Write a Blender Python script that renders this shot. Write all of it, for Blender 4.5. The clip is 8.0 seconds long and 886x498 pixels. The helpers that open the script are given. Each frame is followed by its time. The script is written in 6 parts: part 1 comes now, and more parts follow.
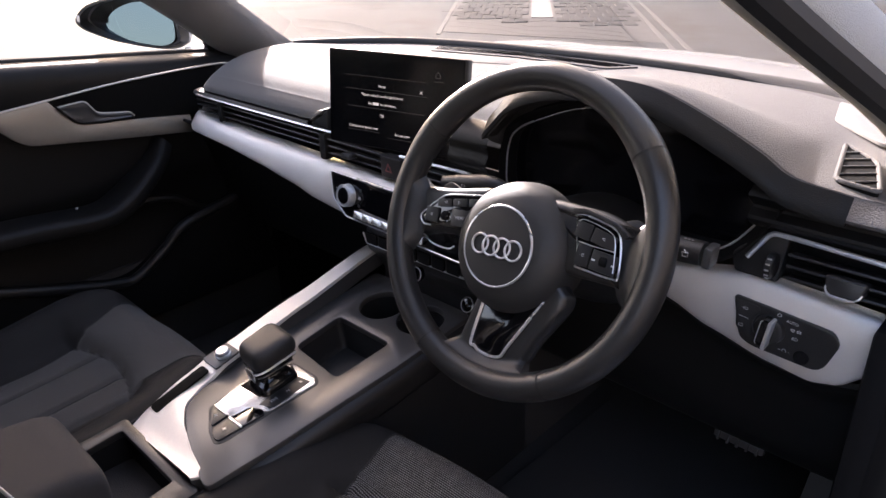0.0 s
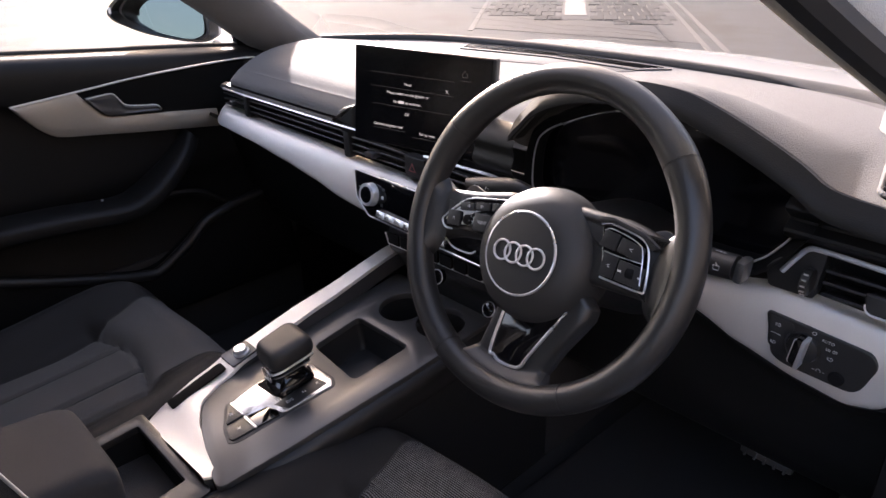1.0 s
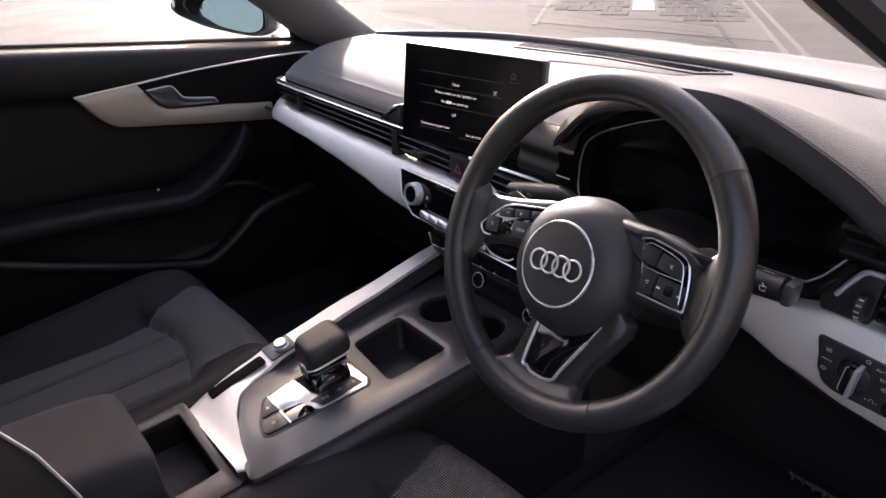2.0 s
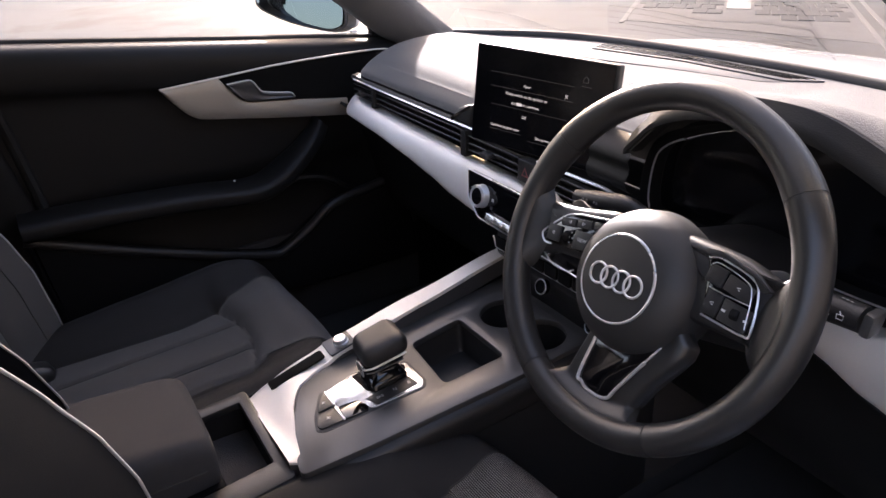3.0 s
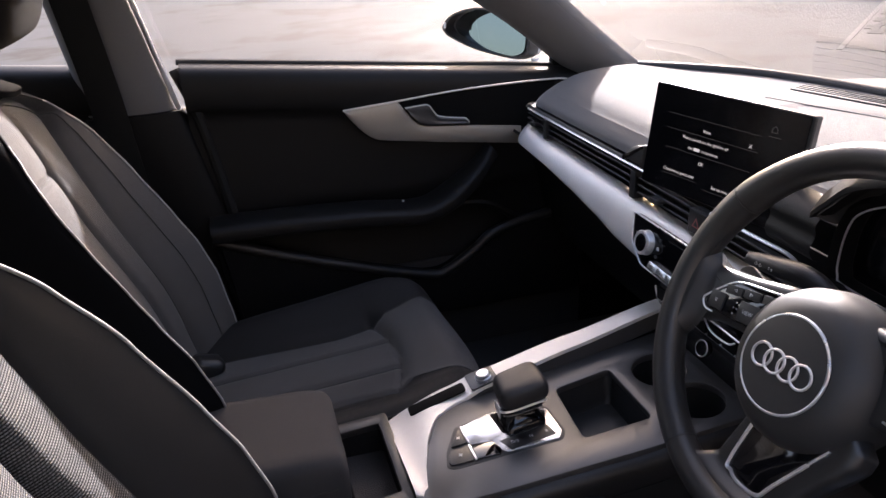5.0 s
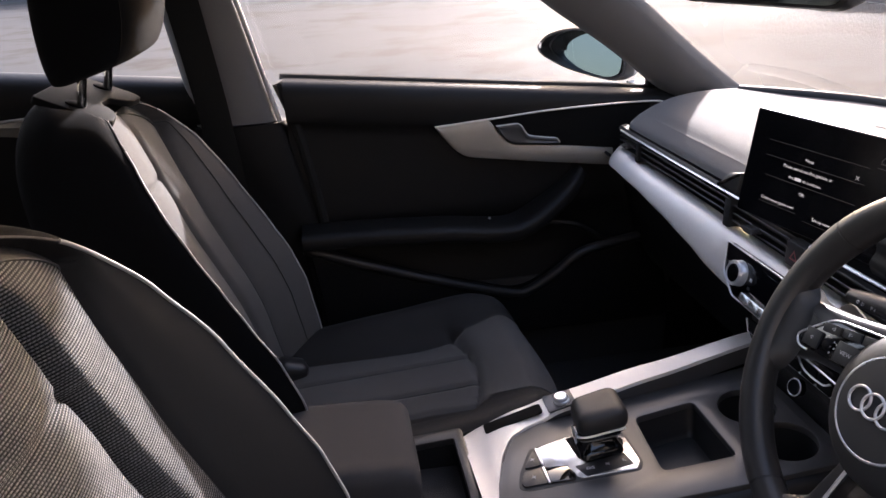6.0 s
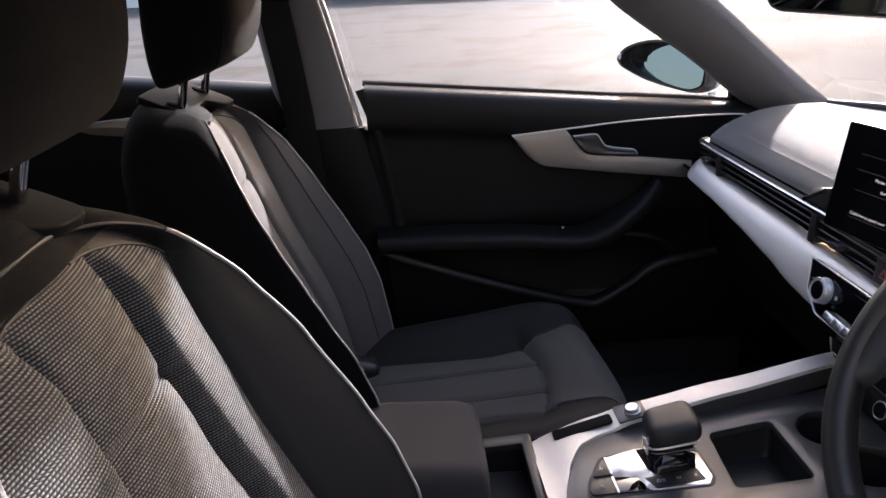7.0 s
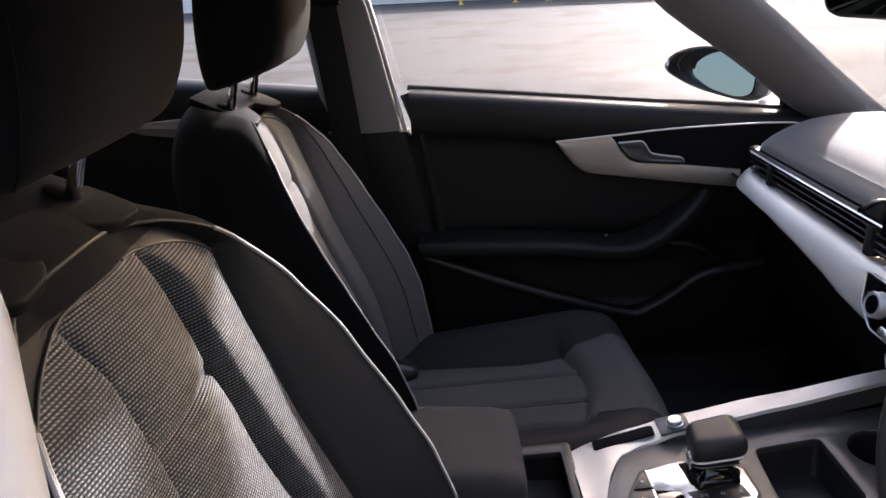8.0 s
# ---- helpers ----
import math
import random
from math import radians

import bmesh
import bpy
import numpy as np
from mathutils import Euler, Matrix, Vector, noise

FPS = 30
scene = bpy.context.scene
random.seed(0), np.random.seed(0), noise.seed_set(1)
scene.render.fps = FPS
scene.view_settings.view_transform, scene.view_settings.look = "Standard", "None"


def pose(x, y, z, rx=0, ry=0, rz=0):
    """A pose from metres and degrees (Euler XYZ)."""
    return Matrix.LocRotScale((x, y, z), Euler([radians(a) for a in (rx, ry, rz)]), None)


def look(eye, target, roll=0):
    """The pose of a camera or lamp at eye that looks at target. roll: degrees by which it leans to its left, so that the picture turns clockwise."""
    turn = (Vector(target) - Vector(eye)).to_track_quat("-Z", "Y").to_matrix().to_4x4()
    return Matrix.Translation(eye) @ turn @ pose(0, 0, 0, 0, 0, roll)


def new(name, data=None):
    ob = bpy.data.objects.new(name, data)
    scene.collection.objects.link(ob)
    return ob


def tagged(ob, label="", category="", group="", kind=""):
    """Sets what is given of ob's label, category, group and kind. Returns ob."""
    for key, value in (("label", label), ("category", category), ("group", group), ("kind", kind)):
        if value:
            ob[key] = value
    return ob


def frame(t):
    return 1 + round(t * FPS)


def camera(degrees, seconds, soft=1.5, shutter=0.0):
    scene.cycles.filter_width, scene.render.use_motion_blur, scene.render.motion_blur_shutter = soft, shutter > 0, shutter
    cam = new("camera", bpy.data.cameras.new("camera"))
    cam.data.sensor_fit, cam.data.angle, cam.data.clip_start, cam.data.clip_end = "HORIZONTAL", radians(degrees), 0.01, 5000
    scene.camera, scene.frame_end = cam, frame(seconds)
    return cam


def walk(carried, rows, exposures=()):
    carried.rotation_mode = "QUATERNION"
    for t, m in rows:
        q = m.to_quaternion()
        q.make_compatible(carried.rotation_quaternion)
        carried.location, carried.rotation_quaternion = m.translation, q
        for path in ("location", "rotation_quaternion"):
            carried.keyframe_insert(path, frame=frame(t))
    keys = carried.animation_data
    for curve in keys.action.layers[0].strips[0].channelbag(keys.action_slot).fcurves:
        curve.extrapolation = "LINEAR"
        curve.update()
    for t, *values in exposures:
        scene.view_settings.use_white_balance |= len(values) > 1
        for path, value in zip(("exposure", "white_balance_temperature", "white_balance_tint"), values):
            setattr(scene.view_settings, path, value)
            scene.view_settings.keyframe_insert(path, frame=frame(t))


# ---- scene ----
cam = camera(64.05, 8.0, soft=1.5)
PATH = [
    (0.0, 0.8083, -0.5596, 1.1797, 64.316, 1.616, 43.530),
    (0.5, 0.7998, -0.5495, 1.1789, 64.196, 1.378, 44.545),
    (1.0, 0.7963, -0.5381, 1.1787, 64.082, 1.171, 46.141),
    (2.5, 0.8003, -0.4962, 1.1896, 63.451, 1.328, 54.467),
    (3.0, 0.7978, -0.4850, 1.1904, 63.425, 1.495, 57.918),
    (3.5, 0.7930, -0.4780, 1.1877, 63.657, 1.711, 61.585),
    (4.0, 0.7819, -0.4691, 1.1918, 64.006, 2.032, 65.406),
    (5.5, 0.7786, -0.4393, 1.2144, 65.937, 2.374, 76.654),
    (6.0, 0.7841, -0.4458, 1.2146, 66.750, 2.387, 80.341),
    (6.5, 0.7949, -0.4579, 1.2146, 67.341, 2.407, 83.478),
    (7.0, 0.8016, -0.4635, 1.2123, 67.878, 2.438, 86.061),
    (7.5, 0.8043, -0.4667, 1.2097, 68.256, 2.429, 88.026),
    (8.0, 0.7998, -0.4683, 1.2098, 68.487, 2.459, 89.441),
]
walk(cam, [(t, pose(*row)) for t, *row in PATH], exposures=[(t, stops, kelvin, tint) for t, stops, kelvin, tint in ((0.0, 2.67, 7180, 24), (2.5, 2.68, 7180, 24), (3.0, 2.70, 7180, 24), (3.5, 2.83, 7180, 25), (4.0, 2.60, 7080, 24), (5.5, 2.49, 6980, 23), (6.5, 2.46, 6900, 22), (8.0, 2.46, 6800, 20))])

# ---- light ----
SUN_AZ, SUN_EL = -61.0, 20.5          # degrees to the right of straight ahead, degrees up
world = bpy.data.worlds.new("sky")
world.use_nodes = True
scene.world = world
wn = world.node_tree.nodes
sky = wn.new("ShaderNodeTexSky")
sky.sky_type, sky.sun_disc = "NISHITA", False
sky.sun_elevation, sky.sun_rotation = radians(SUN_EL), radians(SUN_AZ)
sky.air_density, sky.dust_density, sky.ozone_density = 1.0, 3.5, 1.0
wn["Background"].inputs["Strength"].default_value = 0.15
world.node_tree.links.new(sky.outputs[0], wn["Background"].inputs[0])
sun = new("sun", bpy.data.lights.new("sun", "SUN"))
sun.data.energy, sun.data.angle, sun.data.color = 2.85, radians(1.8), (0.91, 0.96, 1.01)
az, el = radians(SUN_AZ), radians(SUN_EL)
SUN_DIR = Vector((math.sin(az) * math.cos(el), math.cos(az) * math.cos(el), math.sin(el)))
sun.matrix_world = look(SUN_DIR * 20, (0, 0, 0))

# ---- materials ----


def material(name, base, rough=0.5, metal=0.0, var=0.15, scale=60.0, bump=0.0, bump_scale=400.0, coat=0.0, spec=0.5, second=None, wear=3.0, sheen=0.0):
    """A surface with a coarse and a fine variation of colour and gloss, and a fine relief."""
    m = bpy.data.materials.new(name)
    m.use_nodes = True
    t = m.node_tree
    n, link = t.nodes, t.links.new
    b = n["Principled BSDF"]
    co = n.new("ShaderNodeTexCoord")
    fine, coarse = n.new("ShaderNodeTexNoise"), n.new("ShaderNodeTexNoise")
    fine.inputs["Scale"].default_value, fine.inputs["Detail"].default_value = scale, 5.0
    coarse.inputs["Scale"].default_value, coarse.inputs["Detail"].default_value = wear, 4.0
    mix = n.new("ShaderNodeMix")
    mix.data_type = "RGBA"
    dark = [max(0.0, c * (1 - var)) for c in base]
    light = second or [min(1.0, c * (1 + var)) for c in base]
    mix.inputs["A"].default_value, mix.inputs["B"].default_value = (*dark, 1), (*light, 1)
    add = n.new("ShaderNodeMath")
    add.operation, add.use_clamp = "MULTIPLY_ADD", True
    add.inputs[1].default_value = 0.5
    half = n.new("ShaderNodeMath")
    half.operation, half.inputs[1].default_value = "MULTIPLY", 0.5
    for tex in (fine, coarse):
        link(co.outputs["Object"], tex.inputs["Vector"])
    link(coarse.outputs["Fac"], half.inputs[0])
    link(fine.outputs["Fac"], add.inputs[0])
    link(half.outputs[0], add.inputs[2])
    link(add.outputs[0], mix.inputs["Factor"])
    link(mix.outputs["Result"], b.inputs["Base Color"])
    rr = n.new("ShaderNodeMapRange")
    rr.inputs["To Min"].default_value, rr.inputs["To Max"].default_value = max(0.02, rough * 0.85), min(1.0, rough * 1.15)
    link(coarse.outputs["Fac"], rr.inputs["Value"])
    link(rr.outputs["Result"], b.inputs["Roughness"])
    b.inputs["Metallic"].default_value = metal
    b.inputs["Coat Weight"].default_value = coat
    b.inputs["Specular IOR Level"].default_value = spec
    b.inputs["Sheen Weight"].default_value = sheen
    if bump:
        vor = n.new("ShaderNodeTexVoronoi")
        vor.inputs["Scale"].default_value = bump_scale
        link(co.outputs["Object"], vor.inputs["Vector"])
        bp = n.new("ShaderNodeBump")
        bp.inputs["Strength"].default_value, bp.inputs["Distance"].default_value = bump, 0.0006
        link(vor.outputs["Distance"], bp.inputs["Height"])
        link(bp.outputs["Normal"], b.inputs["Normal"])
    return m


def woven(name, dark, light, pitch, depth=0.001, rough=0.75):
    """A cloth of offset rows of thread, laid out in metres by the UV map."""
    m = bpy.data.materials.new(name)
    m.use_nodes = True
    t = m.node_tree
    n, link = t.nodes, t.links.new
    b = n["Principled BSDF"]

    def op(kind, a, c=None, d=None):
        k = n.new("ShaderNodeMath")
        k.operation = kind
        for i, v in enumerate((a, c, d)):
            if v is None:
                continue
            if isinstance(v, (int, float)):
                k.inputs[i].default_value = v
            else:
                link(v, k.inputs[i])
        return k.outputs[0]

    co, sep = n.new("ShaderNodeTexCoord"), n.new("ShaderNodeSeparateXYZ")
    link(co.outputs["UV"], sep.inputs[0])
    row = op("MULTIPLY", sep.outputs["Y"], 1 / pitch)
    shift = op("MULTIPLY", op("MODULO", op("FLOOR", row), 2.0), 0.5)
    col = op("ADD", op("MULTIPLY", sep.outputs["X"], 0.8 / pitch), shift)
    bump_u = op("ABSOLUTE", op("SINE", op("MULTIPLY", col, math.pi)))
    bump_v = op("ABSOLUTE", op("SINE", op("MULTIPLY", row, math.pi)))
    h = op("MULTIPLY", op("MULTIPLY_ADD", op("POWER", bump_u, 0.8), 0.7, 0.3), op("POWER", bump_v, 2.4))
    noise_ = n.new("ShaderNodeTexNoise")
    noise_.inputs["Scale"].default_value = 90.0
    link(co.outputs["Object"], noise_.inputs["Vector"])
    f = op("MULTIPLY", h, op("MULTIPLY_ADD", noise_.outputs["Fac"], 0.8, 0.55))
    mix = n.new("ShaderNodeMix")
    mix.data_type = "RGBA"
    mix.inputs["A"].default_value, mix.inputs["B"].default_value = (*dark, 1), (*light, 1)
    link(f, mix.inputs["Factor"])
    link(mix.outputs["Result"], b.inputs["Base Color"])
    b.inputs["Roughness"].default_value = rough
    b.inputs["Specular IOR Level"].default_value = 0.2
    bp = n.new("ShaderNodeBump")
    bp.inputs["Strength"].default_value, bp.inputs["Distance"].default_value = 0.9, depth
    link(h, bp.inputs["Height"])
    link(bp.outputs["Normal"], b.inputs["Normal"])
    return m


def glassy(name, tint, rough=0.0, ior=1.45):
    """A thin pane: mostly clear, with a mirror's share of gloss."""
    m = bpy.data.materials.new(name)
    m.use_nodes = True
    t = m.node_tree
    n, link = t.nodes, t.links.new
    n.remove(n["Principled BSDF"])
    clear, gloss, both = n.new("ShaderNodeBsdfTransparent"), n.new("ShaderNodeBsdfGlossy"), n.new("ShaderNodeMixShader")
    clear.inputs[0].default_value = (*tint, 1)
    gloss.inputs["Roughness"].default_value = rough
    fr = n.new("ShaderNodeFresnel")
    fr.inputs[0].default_value = ior
    link(fr.outputs[0], both.inputs[0])
    link(clear.outputs[0], both.inputs[1])
    link(gloss.outputs[0], both.inputs[2])
    link(both.outputs[0], n["Material Output"].inputs[0])
    return m


def glowing(name, colour, strength):
    m = bpy.data.materials.new(name)
    m.use_nodes = True
    b = m.node_tree.nodes["Principled BSDF"]
    b.inputs["Base Color"].default_value = (0.01, 0.01, 0.01, 1)
    b.inputs["Emission Color"].default_value = (*colour, 1)
    b.inputs["Emission Strength"].default_value = strength
    return m


# black deepened to carry the shade on door lining and lower dash
SOFT = material("shaded_soft_touch_plastic", (0.0075, 0.0073, 0.0075), 0.5, var=0.12, scale=240, bump=0.2, bump_scale=700, spec=0.30)
# base colour raised to carry the light on the dash top
PAD = material("lit_grained_dash_skin", (0.152, 0.148, 0.147), 0.75, var=0.1, scale=200, bump=1.0, bump_scale=480, spec=0.08)
PLASTIC = material("black_plastic", (0.019, 0.0187, 0.0192), 0.38, var=0.15, scale=180, bump=0.3, bump_scale=600)
MATT = material("dull_black_plastic", (0.0105, 0.0105, 0.0112), 0.65, var=0.2, scale=150, bump=0.08, bump_scale=900, spec=0.05)
GLOSS = material("piano_black", (0.004, 0.004, 0.005), 0.08, var=0.2, scale=40, coat=0.3)
DISPLAY = material("display_glass", (0.003, 0.003, 0.004), 0.12, var=0.2, scale=20, spec=0.35)
LEATHER = material("steering_leather", (0.020, 0.0193, 0.0193), 0.36, var=0.2, scale=160, bump=0.14, bump_scale=1200, spec=0.6)
LEVER = material("lever_leather", (0.024, 0.0233, 0.0233), 0.5, var=0.15, scale=160, bump=0.2, bump_scale=700, spec=0.45)
BELT = material("black_belt_webbing", (0.015, 0.015, 0.015), 0.7, var=0.2, scale=600, spec=0.2)
AIRBAG = material("airbag_cover", (0.026, 0.0255, 0.0255), 0.5, var=0.1, scale=200, bump=0.14, bump_scale=1300)
CHROME = material("satin_chrome", (0.8, 0.8, 0.81), 0.28, metal=0.75, var=0.04, scale=80)
ALU = material("micro_textured_aluminium", (0.80, 0.765, 0.73), 0.44, metal=0.5, var=0.10, scale=900, bump=0.35, bump_scale=1100)
DOORALU = material("door_trim_aluminium", (0.44, 0.405, 0.35), 0.45, metal=0.7, var=0.06, scale=400, bump=0.3, bump_scale=900)
SATIN = material("satin_grey_console", (0.098, 0.0965, 0.097), 0.33, metal=0.5, var=0.06, scale=260, bump=0.12, bump_scale=900)
POST = material("polished_post_chrome", (0.62, 0.61, 0.6), 0.1, metal=1.0, var=0.05, scale=60)
GATEALU = material("bright_gate_aluminium", (0.72, 0.71, 0.7), 0.22, metal=0.9, var=0.04, scale=300)
CLOTH = woven("woven_seat_cloth", (0.006, 0.006, 0.006), (0.285, 0.277, 0.273), 0.0029, 0.0014)
SIDECLOTH = material("seat_side_cloth", (0.0088, 0.0089, 0.0101), 0.9, var=0.5, scale=900, bump=0.6, bump_scale=1300, spec=0.03, sheen=0.03)
BOLSTER = material("seat_bolster_cloth", (0.018, 0.0172, 0.0173), 0.62, var=0.3, scale=900, bump=0.5, bump_scale=1600, spec=0.2)
DARKCLOTH = material("dark_cushion_cloth", (0.078, 0.0735, 0.071), 0.8, var=0.4, scale=1100, bump=0.8, bump_scale=1300, spec=0.2, sheen=0.12)
ARMCLOTH = material("armrest_leatherette", (0.062, 0.061, 0.0635), 0.9, var=0.25, scale=700, bump=0.8, bump_scale=1100, spec=0.06)
PIPING = material("grey_piping", (0.36, 0.35, 0.34), 0.5, var=0.2, scale=900, bump=0.5, bump_scale=1200)
RENDERWALL = material("grey_render", (0.105, 0.102, 0.102), 0.9, var=0.12, scale=8, bump=0.5, bump_scale=60, spec=0.1)
DEFROST = material("blue_grey_grille", (0.060, 0.062, 0.070), 0.6, var=0.2, scale=700, bump=0.6, bump_scale=700, spec=0.2)
THREAD = material("dark_thread", (0.03, 0.03, 0.03), 0.7, var=0.2, scale=900)
CARPET = material("black_carpet", (0.042, 0.039, 0.0385), 0.95, var=0.4, scale=500, bump=1.0, bump_scale=500)
# pillar cloth with the light of the driver's side put into its colour
LINER = material("lit_pillar_cloth", (0.42, 0.4, 0.36), 0.85, var=0.12, scale=300, bump=0.8, bump_scale=700)
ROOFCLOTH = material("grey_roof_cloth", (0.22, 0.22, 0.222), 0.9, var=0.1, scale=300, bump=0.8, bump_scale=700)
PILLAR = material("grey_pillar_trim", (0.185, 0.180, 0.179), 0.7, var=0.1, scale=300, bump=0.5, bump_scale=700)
MESH = material("perforated_panel", (0.1875, 0.18, 0.18), 0.6, var=0.1, scale=300, bump=0.4, bump_scale=420)
# near-black that stands in for the shade of openings built as flat plates
VOID = material("black_for_shaded_openings", (0.0075, 0.0075, 0.0075), 0.9, var=0.2, scale=200, spec=0.1)
TRIMLINE = material("warm_satin_trim", (0.74, 0.69, 0.61), 0.3, metal=0.6, var=0.04, scale=80)
RUBBER = material("black_rubber", (0.024, 0.0235, 0.0235), 0.6, var=0.2, scale=200)
WHITE = material("white_car_paint", (0.66, 0.66, 0.655), 0.25, var=0.02, scale=30, coat=0.6)
MIRROR = material("mirror_glass", (0.135, 0.165, 0.165), 0.02, metal=1.0, var=0.02, scale=5)
GLASS = glassy("window_glass", (0.95, 0.95, 0.94))
SCREENGLASS = glassy("windscreen_glass", (0.74, 0.725, 0.70), ior=1.25)
ICON = glowing("lit_symbol", (0.9, 0.9, 0.92), 0.12)
PRINT = material("white_print", (0.62, 0.62, 0.62), 0.6, var=0.05, scale=100)
GREYPRINT = material("grey_print", (0.3, 0.3, 0.3), 0.6, var=0.05, scale=100)
RED = material("red_print", (0.36, 0.11, 0.11), 0.5, var=0.1, scale=100)
YELLOW = material("yellow_enamel", (0.72, 0.48, 0.05), 0.45, var=0.15, scale=30)
EDGE = material("dull_concrete_edge", (0.118, 0.115, 0.108), 0.85, var=0.2, scale=20, spec=0.1)
LINE = material("worn_road_paint", (0.165, 0.161, 0.153), 0.7, var=0.15, scale=15)
# bay colours raised to paint in the haze of dash reflections on the windscreen
PAVER = material("hazed_wet_pavers", (0.078, 0.075, 0.072), 0.7, var=0.22, scale=12, bump=0.4, bump_scale=90, spec=0.02)
DAMP = material("hazed_damp_asphalt", (0.112, 0.108, 0.104), 0.6, var=0.35, scale=9, bump=0.4, bump_scale=120, wear=0.8, spec=0.02)
PEDAL = material("worn_pedal_rubber", (0.085, 0.0775, 0.0725), 0.5, var=0.3, scale=120, bump=0.3, bump_scale=500)
KERB = material("pale_concrete", (0.55, 0.53, 0.5), 0.8, var=0.15, scale=25, bump=0.4, bump_scale=120)
BLUECAR = material("blue_car_paint", (0.16, 0.26, 0.42), 0.25, var=0.05, scale=20, coat=0.6)
STEEL = material("alloy_wheel", (0.5, 0.5, 0.51), 0.35, metal=0.8, var=0.1, scale=40)

# ---- building helpers ----
PLACE = {}                            # where each parent's own origin lies


def thing(name, at, label, category, group="", kind=""):
    """The Empty at the base of a thing that has parts."""
    e = new(name)
    e.empty_display_size = 0.05
    e.location = at
    PLACE[e] = Vector(at)
    return tagged(e, label, category, group, kind)


def part(name, bm, mat, parent, label="", smooth=40):
    """One mesh object out of bm, under a thing or a part."""
    me = bpy.data.meshes.new(name)
    bm.normal_update()
    bm.to_mesh(me)
    bm.free()
    return put(name, me, mat, parent, label, smooth)


def put(name, me, mat, parent, label="", smooth=40):
    co = np.empty(len(me.vertices) * 3)
    me.vertices.foreach_get("co", co)
    co = co.reshape(-1, 3)
    mid = (co.max(0) + co.min(0)) / 2
    me.vertices.foreach_set("co", (co - mid).ravel())
    me.materials.append(mat)
    if smooth:
        me.shade_smooth()
        me.set_sharp_from_angle(angle=radians(smooth))
    me.update()
    ob = new(name, me)
    ob.location = mid
    PLACE[ob] = Vector(mid)
    if parent is not None:
        ob.parent = parent
        ob.matrix_parent_inverse = Matrix.Translation(-PLACE[parent])
    if label:
        ob["label"] = label
    return ob


def alone(name, bm, mat, label, category, group="", kind="", smooth=40):
    return tagged(part(name, bm, mat, None, "", smooth), label, category, group, kind)


def curve_through(points, n, closed=False):
    """n points along a smooth line through the given ones."""
    p = [Vector(q) for q in points]
    k = len(p)
    spans = k if closed else k - 1
    out = []
    for i in range(n):
        s = i / n * spans if closed else i / (n - 1) * spans
        j = min(int(s), spans - 1)
        f = s - j
        if closed:
            a, b, c, d = p[(j - 1) % k], p[j % k], p[(j + 1) % k], p[(j + 2) % k]
        else:
            b, c = p[j], p[j + 1]
            a = p[j - 1] if j > 0 else b * 2 - c
            d = p[j + 2] if j + 2 < k else c * 2 - b
        out.append(0.5 * (2 * b + (c - a) * f + (2 * a - 5 * b + 4 * c - d) * f * f + (3 * b - a - 3 * c + d) * f ** 3))
    return out


def loft(rows, around=False, caps=False, uv=True):
    """A skin over rows of equally many points; around: each row is a ring."""
    bm = bmesh.new()
    lay = bm.loops.layers.uv.new("UVMap")
    vs = [[bm.verts.new(p) for p in r] for r in rows]
    n = len(rows[0])
    us, vvs = [], [0.0]
    for i, r in enumerate(rows):
        d = [0.0]
        for j in range(1, n + 1):
            d.append(d[-1] + (Vector(r[j % n]) - Vector(r[j - 1])).length)
        us.append(d)
        if i:
            vvs.append(vvs[-1] + (Vector(r[n // 2]) - Vector(rows[i - 1][n // 2])).length)
    for i in range(len(rows) - 1):
        for j in range(n if around else n - 1):
            k = (j + 1) % n
            q = (vs[i][j], vs[i][k], vs[i + 1][k], vs[i + 1][j])
            if len(set(q)) < 4:
                continue
            f = bm.faces.new(q)
            mid = us[i][n // 2], us[i + 1][n // 2]
            for lp, (a, b) in zip(f.loops, ((i, j), (i, j + 1), (i + 1, j + 1), (i + 1, j))):
                lp[lay].uv = (us[a][b] - us[a][n // 2], vvs[a])
    if caps and around:
        bm.faces.new(list(reversed(vs[0])))
        bm.faces.new(vs[-1])
    bmesh.ops.recalc_face_normals(bm, faces=bm.faces)
    return bm


def thicken(bm, t):
    """Gives an open skin a thickness t, away from its faces' normals."""
    bmesh.ops.recalc_face_normals(bm, faces=bm.faces)
    bmesh.ops.solidify(bm, geom=bm.faces[:], thickness=t)
    return bm


def tube(points, r, seg=10, closed=False, flat=1.0, up=(0, 0, 1), caps=True):
    """A round or flattened rod along the points. r: a number or one for each point."""
    p = [Vector(q) for q in points]
    k = len(p)
    rows = []
    for i in range(k):
        a = p[(i - 1) % k] if closed or i else p[0]
        b = p[(i + 1) % k] if closed or i < k - 1 else p[-1]
        d = (b - a).normalized()
        side = d.cross(Vector(up))
        side = side.normalized() if side.length > 1e-4 else d.orthogonal().normalized()
        top = side.cross(d)
        rad = r[i] if isinstance(r, (list, tuple)) else r
        rows.append([p[i] + side * math.cos(w) * rad + top * math.sin(w) * rad * flat for w in (2 * math.pi * s / seg for s in range(seg))])
    if closed:
        rows.append(rows[0])
    bm = loft(rows, around=True, caps=caps and not closed)
    if closed:
        bmesh.ops.remove_doubles(bm, verts=bm.verts, dist=1e-6)
    return bm


